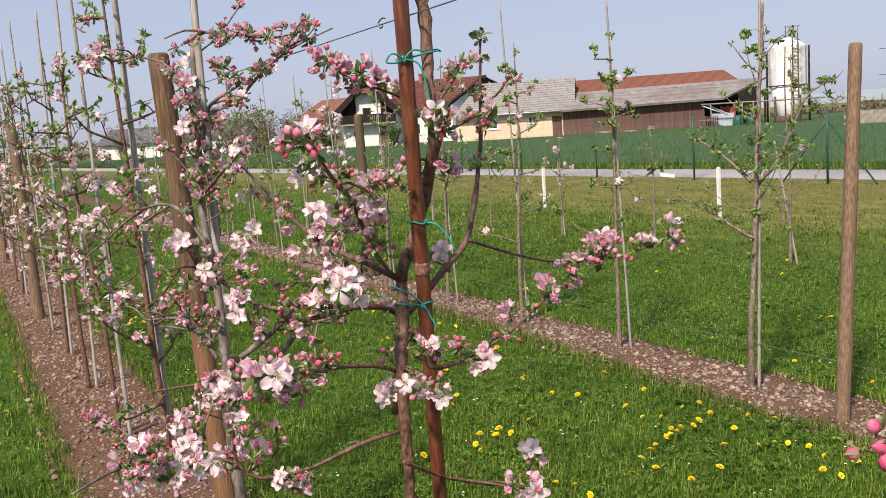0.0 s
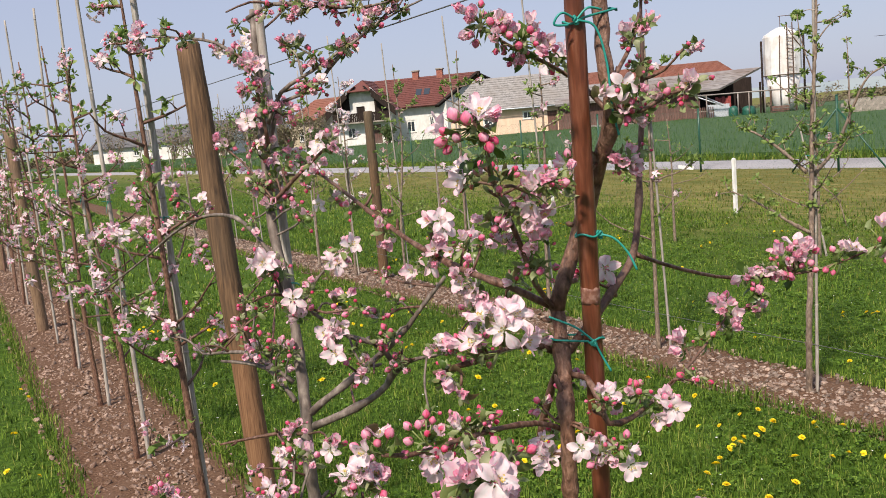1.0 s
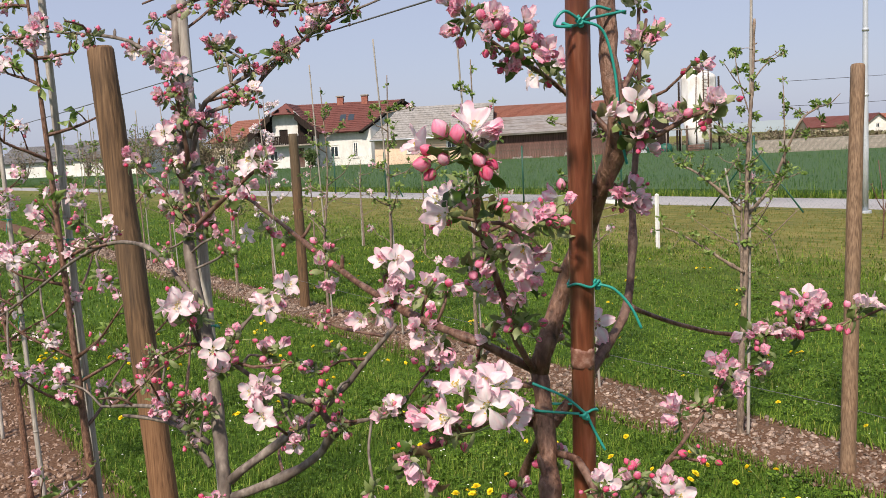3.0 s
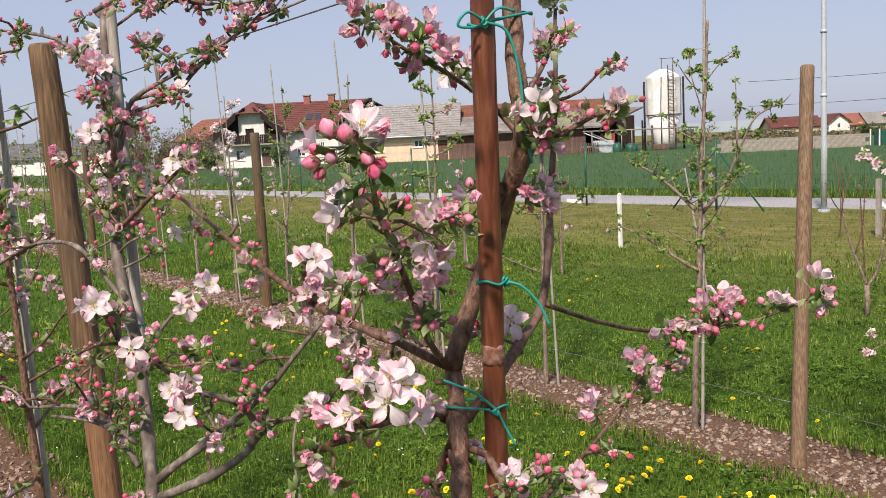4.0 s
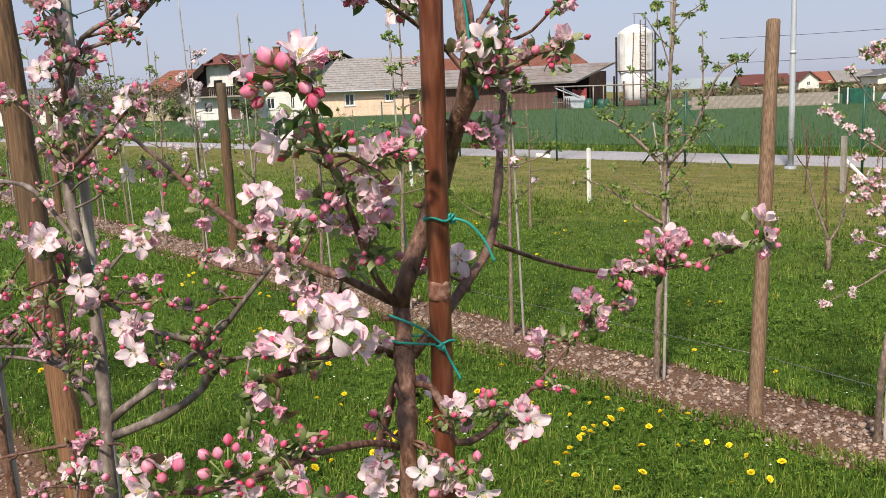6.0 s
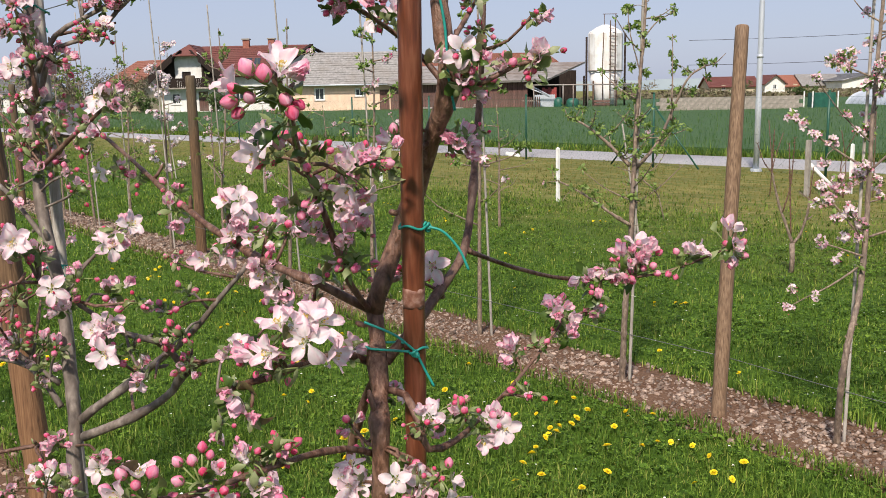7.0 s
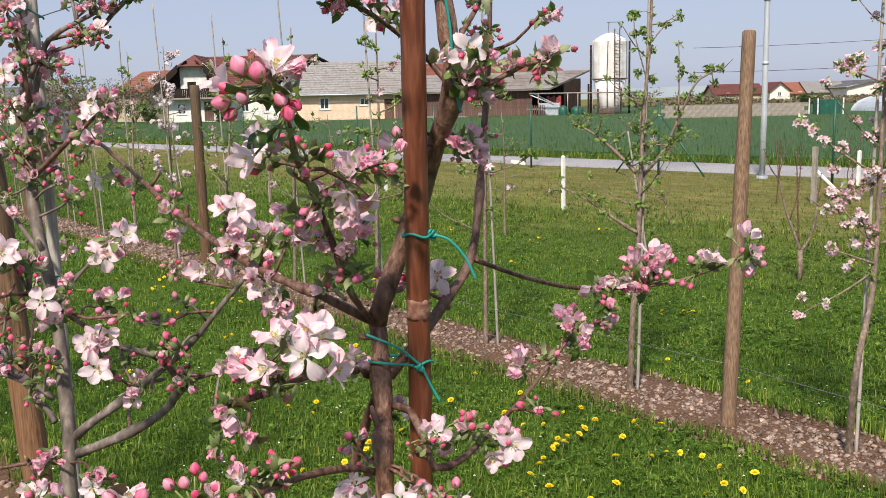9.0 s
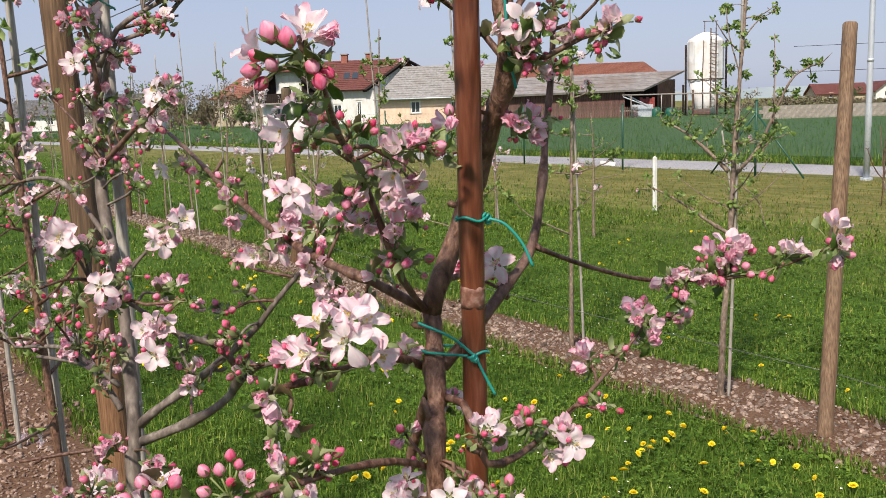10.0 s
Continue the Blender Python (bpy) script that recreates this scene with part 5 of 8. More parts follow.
def limb(tree, kind, line, r0, r1, clusters, grey=False, leaf_size=1.0, flower=1.0, as_given=False):
    """A trunk, branch or twig with its spurs, and the flowers, buds and leaves that grow on it."""
    base = tree.matrix_basis.translation
    pts = smooth_line([Vector(p) - base for p in line], 0.022)
    n = len(pts)
    LINES.setdefault(tree.name, []).append((kind, [p + base for p in pts]))
    wob = 0.12 * r1
    pts = [p + Vector((rt.gauss(0, wob), rt.gauss(0, wob), rt.gauss(0, wob))) if 0 < i < n - 1 else p for i, p in enumerate(pts)]
    rad = [(r0 + (r1 - r0) * i / (n - 1)) * rt.uniform(0.9, 1.1) for i in range(n)]
    for i in range(3, n - 2, 4):
        if rt.random() < 0.5:
            rad[i] *= rt.uniform(1.14, 1.32)
    g = Geo().tube(pts, rad, 12 if r0 > 0.008 else 8, rough=0.06, rng=rt)
    # dormant spurs along the wood
    grown = []
    for i in range(2, n - 1, 3):
        if rt.random() < 0.4:
            d = rand_dir(rt, 0.4)
            ln = rt.uniform(0.006, 0.02)
            k = min(0.0034, 0.35 * rad[i] + 0.0012)
            g.tube([pts[i], pts[i] + d * (rad[i] + ln * 0.3), pts[i] + d * (rad[i] + ln * 0.7) + Vector((0, 0, ln * 0.15)), pts[i] + d * (rad[i] + ln) + Vector((0, 0, ln * 0.3))], [k * 1.25, k, k * 1.05, k * 0.45], 6)
            if rt.random() < 0.3:
                grown.append(("leaf", rt.choice(SHOOTS), aim_y(pts[i] + d * (rad[i] + ln * 0.8), (d + Vector((0, 0, 0.5))).normalized(), rt.uniform(0, 360), rt.uniform(0.3, 0.55))))
    for x, y, z, n_open, n_half, n_bud, n_leaf in clusters:
        if n_open + n_half + n_bud and not as_given:
            n_half, n_bud = n_half + (1 + (n_open + n_half) // 2 if n_open + n_half > 1 else rt.choice((0, 1, 1))), n_bud + rt.choice((0, 1, 1, 2))
        c = Vector((x, y, z)) - base
        k = min(range(n), key=lambda i: (pts[i] - c).length)
        gap = c - pts[k]
        start = pts[k]
        if gap.length > 0.03:
            mid = start + gap * 0.5 + Vector((rt.uniform(-.008, .008), rt.uniform(-.008, .008), rt.uniform(0, .012)))
            end = c - gap.normalized() * 0.012
            g.tube(smooth_line([start, mid, end], 0.012), 0.0019, 6, rough=0.1, rng=rt)
            start = end
        else:
            start = c - gap * 0.3
        total = n_open + n_half + n_bud
        spread = 0.0102 * flower ** 0.7 * (0.55 + 0.45 * max(0, total - 1) ** 0.5)
        out = (gap.normalized() if gap.length > 0.004 else rand_dir(rt)) * 0.6 + Vector((-0.35, -0.45, 0.35))
        ways = [(rand_dir(rt, 0.1) + out * (0.6 if q < n_open + n_half else 0.2)).normalized() * rt.uniform(0.75, 1.3) for q in range(total)]
        mean = sum(ways, Vector()) / max(1, total)
        for q in range(total):
            kind_q = 0 if q < n_open else 1 if q < n_open + n_half else 2
            d = ways[q].normalized()
            p = c + (ways[q] - mean * 0.85) * spread
            face = (d + Vector((-0.5, -0.75, 0.22)) * (1 if kind_q == 0 else 0.3)).normalized()
            if kind_q == 0:
                grown.append(("blossom", rt.choice(FLOWERS), aim(p, face, rt.uniform(0, 360), flower * rt.uniform(0.64, 0.86))))
            elif kind_q == 1:
                grown.append(("half_open_blossom", HALVES[rt.choice((1, 4, 6, 0, 3)) if n_open == 0 else rt.randrange(7)], aim(p - face * 0.008, face, rt.uniform(0, 360), flower * rt.uniform(0.55, 0.78))))
            else:
                big = as_given or rt.random() < 0.3
                grown.append(("bud", BUDS[rt.choice((0, 1, 1)) if big else rt.randrange(1, 4)], aim(p, d, rt.uniform(0, 360), (1.12 if as_given else 1.0) * rt.uniform(0.72, 0.92) if big else rt.uniform(0.38, 0.66))))
            foot = p - face * 0.002
            g.tube([start, start.lerp(foot, 0.55) + Vector((0, 0, 0.003)), foot], [0.0011, 0.0009, 0.0011], 4, 1)
        for q in range(int(n_leaf * (2 if leaf_size <= 1 else 8)) + (6 if total and not as_given and tree in (t1, t2) else 3 if total and not as_given else 0)):
            d = (rand_dir(rt, -0.05) + out * 0.1).normalized()
            pale = rt.random() < (0.74 if leaf_size <= 1 else 0.8)
            grown.append(("leaf", rt.choice(SHOOTS if pale else LEAVES), aim_y(start.lerp(c, 0.4) + d * 0.006, d, rt.uniform(0, 360), leaf_size * (rt.uniform(0.36, 0.76) if pale else rt.uniform(0.28, 0.62)))))
    mats = [(BARK_ASH if tree is t2 else BARK_GREY) if grey else (BARK if r0 > 0.0062 and kind not in ("twig", "limb") else TWIG), STALK]
    ob = part(kind, g.mesh(kind, mats, True), tree)
    tuft = Geo()
    for name, me, m in grown:
        if name == "leaf" and leaf_size > 1:
            tuft.add([m @ v.co for v in me.vertices], [tuple(p.vertices) for p in me.polygons])
        else:
            part(name, me, ob, m=m)
    if tuft.v:
        part("leaves", tuft.mesh("leaves", FRESH, True), ob)["kind"] = "stuff"
    return ob


t3 = thing("apple_tree", "young apple tree in fresh leaf with rising side branches", "apple tree", "trees of the second row", at=Matrix.Translation((3.9, 5.47, 0)))
t4 = thing("apple_tree", "young apple tree with a crooked stem and pale blossoms", "apple tree", "trees of the second row", at=Matrix.Translation((3.9, 4.19, 0)))
limb(t1, "trunk", [(0.53, 3.03, -0.03), (0.5, 2.99, 0.6), (0.46, 2.924, 1.237), (0.482, 2.95, 1.345), (0.494, 2.97, 1.395), (0.497, 2.981, 1.427)], 0.0106, 0.0088, [(0.46, 2.88, 1.274, 2, 0, 1, 2), (0.487, 2.846, 1.274, 1, 0, 1, 1), (0.469, 2.859, 1.269, 0, 1, 3, 1), (0.456, 2.969, 1.244, 3, 1, 1, 2)])
limb(t1, "stem", [(0.497, 2.981, 1.425), (0.507, 2.974, 1.461), (0.532, 2.976, 1.505), (0.536, 2.952, 1.556), (0.538, 2.919, 1.619), (0.529, 2.883, 1.665), (0.525, 2.884, 1.714), (0.526, 2.891, 1.747), (0.533, 2.9, 1.818), (0.528, 2.91, 1.95), (0.53, 2.915, 2.15)], 0.0108, 0.0078, [(0.493, 2.928, 1.615, 0, 1, 0, 1), (0.554, 2.904, 1.61, 0, 3, 1, 2), (0.564, 2.893, 1.6, 0, 1, 0, 1)])
limb(t1, "limb", [(0.495, 2.958, 1.372), (0.526, 2.958, 1.397), (0.552, 2.956, 1.422), (0.597, 2.965, 1.456), (0.628, 2.978, 1.48), (0.66, 2.999, 1.546), (0.68, 3.018, 1.588), (0.695, 3.023, 1.666), (0.692, 3.014, 1.732), (0.704, 3.023, 1.819)], 0.0066, 0.0022, [(0.704, 3.022, 1.822, 0, 0, 1, 4), (0.7, 3.02, 1.79, 0, 0, 0, 3), (0.682, 3.008, 1.729, 0, 0, 5, 4), (0.691, 3.014, 1.666, 0, 0, 4, 3), (0.677, 3.012, 1.609, 0, 0, 2, 2), (0.58, 2.98, 1.457, 1, 1, 1, 1), (0.558, 3.01, 1.452, 0, 1, 1, 1)])
right_branch = limb(t1, "branch", [(0.628, 2.978, 1.477), (0.707, 2.979, 1.445), (0.807, 2.983, 1.416), (0.876, 2.927, 1.416), (0.923, 2.891, 1.428), (0.969, 2.847, 1.455)], 0.0031, 0.0016, [(0.819, 2.96, 1.418, 0, 2, 2, 1), (0.842, 2.944, 1.427, 0, 1, 2, 1), (0.825, 2.95, 1.39, 0, 1, 3, 1), (0.872, 2.925, 1.449, 0, 2, 2, 1), (0.861, 2.93, 1.434, 0, 1, 3, 1), (0.85, 2.935, 1.424, 0, 0, 3, 1), (0.925, 2.884, 1.444, 0, 1, 1, 2), (0.964, 2.84, 1.452, 0, 1, 1, 2)])
limb(t1, "branch", [(0.488, 2.945, 1.345), (0.485, 2.909, 1.348), (0.478, 2.878, 1.328), (0.485, 2.872, 1.3), (0.534, 2.889, 1.291), (0.605, 2.924, 1.293), (0.683, 2.955, 1.306), (0.763, 2.976, 1.34), (0.787, 2.974, 1.362)], 0.0043, 0.0016, [(0.506, 2.881, 1.327, 1, 1, 1, 2), (0.558, 2.902, 1.319, 0, 1, 4, 2), (0.577, 2.906, 1.288, 1, 0, 1, 3), (0.603, 2.898, 1.289, 1, 1, 4, 1), (0.698, 2.976, 1.34, 0, 3, 0, 1), (0.744, 2.977, 1.336, 0, 0, 2, 1), (0.779, 2.971, 1.379, 0, 4, 1, 1), (0.784, 2.961, 1.35, 0, 2, 0, 1), (0.829, 2.955, 1.371, 0, 1, 1, 1)])
wide_branch = limb(t1, "branch", [(0.484, 2.973, 1.37), (0.451, 2.964, 1.387), (0.408, 2.949, 1.396), (0.356, 2.926, 1.398), (0.313, 2.922, 1.396), (0.281, 2.921, 1.395)], 0.0047, 0.0027, [(0.325, 2.931, 1.422, 0, 1, 1, 2), (0.46, 2.971, 1.39, 0, 1, 0, 1), (0.308, 2.906, 1.366, 0, 1, 0, 1), (0.291, 2.913, 1.394, 0, 1, 0, 3)], flower=1.1)
limb(t1, "branch", [(0.495, 2.983, 1.425), (0.442, 3, 1.459), (0.426, 3.042, 1.47), (0.424, 3.124, 1.481), (0.425, 3.219, 1.498), (0.426, 3.355, 1.533), (0.44, 3.508, 1.567), (0.455, 3.701, 1.609)], 0.0048, 0.0027, [(0.428, 3.074, 1.445, 1, 3, 0, 1), (0.42, 3.084, 1.464, 0, 2, 1, 1), (0.445, 2.987, 1.467, 0, 0, 3, 1), (0.443, 3.02, 1.432, 0, 1, 1, 1), (0.431, 3.086, 1.511, 1, 2, 2, 1), (0.449, 3.072, 1.513, 0, 1, 2, 1), (0.424, 3.16, 1.531, 2, 1, 2, 1), (0.394, 3.172, 1.472, 2, 0, 0, 1), (0.417, 3.158, 1.489, 1, 1, 1, 1), (0.434, 3.146, 1.501, 0, 2, 1, 0), (0.417, 3.319, 1.509, 1, 1, 2, 1), (0.421, 3.322, 1.54, 0, 0, 3, 1), (0.439, 3.49, 1.54, 0, 0, 2, 1), (0.419, 3.522, 1.556, 1, 0, 1, 2), (0.416, 3.672, 1.633, 1, 1, 1, 2)])
limb(t1, "branch", [(0.492, 2.979, 1.425), (0.451, 2.955, 1.466), (0.417, 2.93, 1.52), (0.398, 2.93, 1.571), (0.349, 2.873, 1.608), (0.313, 2.818, 1.637), (0.295, 2.798, 1.659), (0.282, 2.786, 1.677)], 0.0036, 0.0022, [(0.288, 2.822, 1.627, 0, 0, 0, 2), (0.369, 2.883, 1.607, 0, 0, 5, 1), (0.408, 2.873, 1.585, 1, 1, 1, 1), (0.428, 2.872, 1.598, 0, 1, 2, 1), (0.407, 2.894, 1.563, 0, 3, 2, 1), (0.392, 2.908, 1.568, 0, 1, 1, 2), (0.384, 2.938, 1.554, 0, 1, 1, 1), (0.437, 2.915, 1.529, 1, 1, 1, 1), (0.436, 2.937, 1.505, 0, 1, 2, 1), (0.446, 2.938, 1.487, 0, 0, 4, 1), (0.433, 2.949, 1.49, 0, 0, 2, 1), (0.402, 2.944, 1.528, 0, 1, 0, 2), (0.457, 2.889, 1.602, 0, 0, 2, 1)], flower=1.1)
top_twig = limb(t1, "twig", [(0.295, 2.795, 1.65), (0.289, 2.79, 1.661), (0.281, 2.785, 1.669), (0.28, 2.787, 1.678)], 0.0028, 0.0018, [], as_given=True)
limb(t1, "branch", [(0.528, 2.884, 1.665), (0.52, 2.91, 1.693), (0.515, 2.945, 1.717), (0.46, 2.915, 1.733), (0.409, 2.894, 1.747), (0.372, 2.889, 1.765)], 0.0035, 0.0017, [(0.515, 2.963, 1.741, 1, 1, 1, 1), (0.446, 2.903, 1.747, 0, 3, 4, 2), (0.409, 2.883, 1.755, 0, 2, 7, 3), (0.373, 2.875, 1.766, 0, 2, 7, 3), (0.357, 2.89, 1.779, 0, 4, 5, 2), (0.403, 2.884, 1.738, 0, 0, 1, 2)])
limb(t1, "twig", [(0.521, 2.876, 1.662), (0.537, 2.839, 1.669), (0.568, 2.829, 1.684), (0.598, 2.82, 1.691)], 0.003, 0.0018, [(0.508, 2.842, 1.696, 1, 0, 1, 2), (0.499, 2.861, 1.692, 0, 1, 0, 1), (0.525, 2.84, 1.69, 0, 1, 1, 1), (0.522, 2.851, 1.672, 0, 0, 1, 3), (0.562, 2.835, 1.685, 0, 0, 2, 4), (0.595, 2.823, 1.69, 0, 1, 3, 2), (0.588, 2.824, 1.674, 0, 0, 1, 1)], flower=1.08)
limb(t1, "twig", [(0.533, 2.92, 1.611), (0.515, 2.925, 1.594), (0.489, 2.924, 1.584)], 0.003, 0.0015, [(0.475, 2.923, 1.588, 0, 0, 1, 1)])
limb(t1, "twig", [(0.52, 2.877, 1.665), (0.547, 2.893, 1.715), (0.587, 2.908, 1.751), (0.611, 2.922, 1.788)], 0.003, 0.0018, [(0.585, 2.91, 1.757, 0, 2, 2, 3), (0.614, 2.916, 1.77, 0, 2, 1, 3)])
limb(t1, "branch", [(0.496, 2.975, 1.361), (0.505, 3.01, 1.318), (0.513, 3.055, 1.252), (0.511, 3.077, 1.168)], 0.0047, 0.0062, [])
low_branch = limb(t1, "branch", [(0.462, 2.933, 1.282), (0.415, 2.923, 1.304), (0.359, 2.906, 1.316), (0.298, 2.879, 1.327), (0.257, 2.873, 1.328), (0.219, 2.87, 1.329), (0.19, 2.879, 1.333)], 0.0037, 0.0023, [(0.289, 2.877, 1.341, 0, 1, 2, 2), (0.321, 2.889, 1.337, 0, 0, 3, 3), (0.285, 2.862, 1.318, 1, 1, 2, 2), (0.248, 2.866, 1.318, 1, 1, 1, 2)])
limb(t2, "trunk", [(0.37, 3.47, -0.03), (0.34, 3.47, 0.6), (0.311, 3.483, 1.091), (0.318, 3.492, 1.189), (0.324, 3.513, 1.277), (0.327, 3.533, 1.381), (0.321, 3.559, 1.479), (0.328, 3.6, 1.574), (0.341, 3.626, 1.681), (0.352, 3.657, 1.806), (0.364, 3.682, 1.907)], 0.017, 0.006, [(0.301, 3.529, 1.443, 0, 1, 3, 1), (0.348, 3.564, 1.603, 0, 0, 4, 2), (0.328, 3.579, 1.6, 0, 0, 2, 2), (0.313, 3.601, 1.705, 1, 2, 2, 1), (0.333, 3.609, 1.751, 0, 2, 3, 1), (0.367, 3.574, 1.721, 0, 2, 3, 1), (0.333, 3.574, 1.652, 1, 1, 3, 1), (0.366, 3.573, 1.651, 0, 1, 3, 1), (0.376, 3.502, 1.601, 1, 1, 2, 1), (0.345, 3.517, 1.557, 0, 1, 4, 1), (0.321, 3.564, 1.56, 0, 1, 3, 2), (0.313, 3.617, 1.595, 0, 1, 3, 1), (0.349, 3.484, 1.535, 0, 1, 3, 1), (0.295, 3.617, 1.53, 0, 1, 3, 1)], grey=True)
limb(t2, "branch", [(0.325, 3.483, 1.203), (0.353, 3.454, 1.234), (0.392, 3.418, 1.271), (0.443, 3.351, 1.337), (0.47, 3.314, 1.386), (0.496, 3.277, 1.435)], 0.0065, 0.0032, [(0.403, 3.295, 1.349, 0, 0, 6, 1), (0.389, 3.306, 1.348, 0, 0, 2, 2), (0.433, 3.347, 1.399, 0, 0, 4, 1)], grey=True)
limb(t2, "branch", [(0.322, 3.468, 1.183), (0.355, 3.42, 1.208), (0.391, 3.383, 1.233), (0.415, 3.357, 1.26), (0.415, 3.327, 1.303), (0.38, 3.313, 1.344), (0.339, 3.31, 1.363), (0.289, 3.308, 1.405), (0.242, 3.315, 1.443)], 0.007, 0.0024, [(0.302, 3.28, 1.382, 1, 2, 0, 1), (0.296, 3.279, 1.356, 1, 1, 0, 1), (0.321, 3.286, 1.425, 0, 2, 1, 2), (0.33, 3.245, 1.325, 1, 0, 0, 0), (0.34, 3.279, 1.34, 0, 1, 2, 1), (0.245, 3.285, 1.437, 1, 0, 2, 2), (0.279, 3.286, 1.449, 0, 1, 2, 2), (0.32, 3.288, 1.485, 2, 0, 1, 1), (0.333, 3.281, 1.505, 1, 1, 0, 1), (0.259, 3.295, 1.412, 0, 1, 1, 2), (0.209, 3.289, 1.501, 2, 0, 2, 2), (0.218, 3.293, 1.49, 0, 0, 3, 1), (0.241, 3.3, 1.489, 0, 0, 2, 2)], grey=True)
limb(t2, "branch", [(0.415, 3.357, 1.26), (0.439, 3.321, 1.3), (0.469, 3.236, 1.325)], 0.0043, 0.0016, [(0.465, 3.228, 1.334, 0, 1, 3, 1), (0.431, 3.245, 1.224, 0, 1, 0, 1)], grey=True)
limb(t2, "branch", [(0.308, 3.514, 1.22), (0.293, 3.56, 1.259), (0.277, 3.615, 1.272), (0.23, 3.68, 1.276)], 0.0052, 0.0024, [(0.292, 3.509, 1.319, 0, 0, 4, 1), (0.307, 3.496, 1.315, 0, 0, 3, 1), (0.261, 3.534, 1.322, 0, 1, 3, 1), (0.286, 3.538, 1.253, 0, 1, 2, 1)], grey=True)
limb(t2, "twig", [(0.314, 3.484, 1.167), (0.268, 3.497, 1.176), (0.226, 3.505, 1.176), (0.172, 3.522, 1.173)], 0.004, 0.002, [(0.27, 3.4, 1.212, 0, 2, 2, 2), (0.249, 3.405, 1.166, 1, 1, 1, 2), (0.305, 3.336, 1.192, 1, 1, 0, 1), (0.251, 3.407, 1.179, 0, 1, 1, 2)])
limb(t2, "branch", [(0.325, 3.539, 1.443), (0.311, 3.611, 1.49), (0.291, 3.686, 1.534), (0.264, 3.814, 1.534), (0.226, 3.943, 1.496), (0.18, 4.072, 1.435), (0.102, 4.216, 1.357)], 0.0039, 0.002, [(0.221, 3.844, 1.579, 0, 1, 3, 1), (0.223, 3.838, 1.549, 0, 0, 3, 1), (0.245, 3.815, 1.475, 0, 0, 2, 1), (0.174, 4.028, 1.504, 1, 1, 2, 1), (0.14, 4.102, 1.491, 1, 1, 1, 1), (0.186, 4.002, 1.374, 0, 1, 1, 1), (0.128, 4.08, 1.307, 0, 2, 0, 1), (0.072, 4.176, 1.366, 0, 2, 1, 1), (0.099, 4.179, 1.479, 1, 1, 1, 1)], grey=True)
limb(t2, "branch", [(0.336, 3.569, 1.674), (0.357, 3.567, 1.732), (0.401, 3.523, 1.748), (0.447, 3.496, 1.801), (0.507, 3.449, 1.851), (0.586, 3.412, 1.887)], 0.0039, 0.0016, [(0.388, 3.519, 1.748, 0, 1, 3, 2), (0.39, 3.565, 1.832, 0, 2, 2, 2), (0.439, 3.489, 1.806, 0, 0, 3, 2), (0.46, 3.48, 1.82, 0, 1, 2, 2), (0.494, 3.445, 1.856, 0, 2, 3, 2), (0.533, 3.426, 1.868, 0, 2, 2, 2), (0.409, 3.502, 1.787, 0, 1, 2, 1)], grey=True)
limb(t2, "branch", [(0.318, 3.598, 1.8), (0.302, 3.646, 1.832), (0.278, 3.72, 1.861), (0.183, 3.913, 1.895)], 0.0035, 0.0016, [(0.188, 3.851, 1.885, 1, 3, 4, 2), (0.224, 3.798, 1.882, 0, 1, 3, 2), (0.253, 3.757, 1.865, 0, 0, 3, 1), (0.306, 3.607, 1.817, 1, 2, 1, 1)], grey=True)
limb(t2, "branch", [(0.332, 3.568, 1.698), (0.358, 3.557, 1.75), (0.403, 3.508, 1.782), (0.45, 3.469, 1.814), (0.489, 3.434, 1.843), (0.518, 3.407, 1.875)], 0.0039, 0.0016, [(0.386, 3.503, 1.754, 0, 0, 3, 2), (0.377, 3.555, 1.832, 0, 1, 2, 2), (0.401, 3.499, 1.801, 0, 0, 3, 2), (0.504, 3.405, 1.878, 0, 2, 2, 1), (0.382, 3.549, 1.811, 0, 0, 2, 1), (0.446, 3.459, 1.817, 0, 0, 3, 2), (0.478, 3.429, 1.838, 0, 0, 3, 1)], grey=True)
limb(t2, "branch", [(0.325, 3.596, 1.881), (0.36, 3.551, 1.898), (0.403, 3.485, 1.884), (0.449, 3.416, 1.87), (0.486, 3.368, 1.872)], 0.0035, 0.0016, [(0.342, 3.549, 1.882, 0, 1, 2, 1), (0.386, 3.484, 1.886, 0, 3, 3, 2), (0.419, 3.462, 1.884, 0, 2, 3, 2), (0.445, 3.407, 1.871, 0, 2, 4, 2), (0.308, 3.605, 1.869, 0, 1, 2, 2), (0.376, 3.526, 1.88, 0, 2, 2, 2)], grey=True)
limb(t2, "twig", [(0.328, 3.566, 1.665), (0.316, 3.546, 1.73), (0.299, 3.528, 1.785)], 0.004, 0.002, [(0.299, 3.528, 1.789, 2, 2, 2, 1), (0.286, 3.533, 1.758, 0, 1, 3, 1), (0.312, 3.528, 1.757, 0, 2, 2, 1), (0.319, 3.519, 1.725, 0, 2, 1, 1), (0.364, 3.548, 1.712, 0, 2, 2, 1), (0.297, 3.608, 1.829, 0, 1, 1, 2)])
limb(t2, "twig", [(0.324, 3.555, 1.566), (0.354, 3.482, 1.615), (0.379, 3.41, 1.656)], 0.004, 0.002, [(0.376, 3.401, 1.66, 1, 2, 2, 1), (0.369, 3.462, 1.63, 1, 1, 2, 1), (0.352, 3.469, 1.599, 0, 0, 3, 1), (0.329, 3.558, 1.607, 0, 0, 3, 2), (0.339, 3.546, 1.573, 0, 0, 3, 2), (0.297, 3.578, 1.602, 0, 1, 2, 2), (0.276, 3.661, 1.669, 0, 2, 3, 1), (0.345, 3.55, 1.631, 0, 1, 2, 2)])
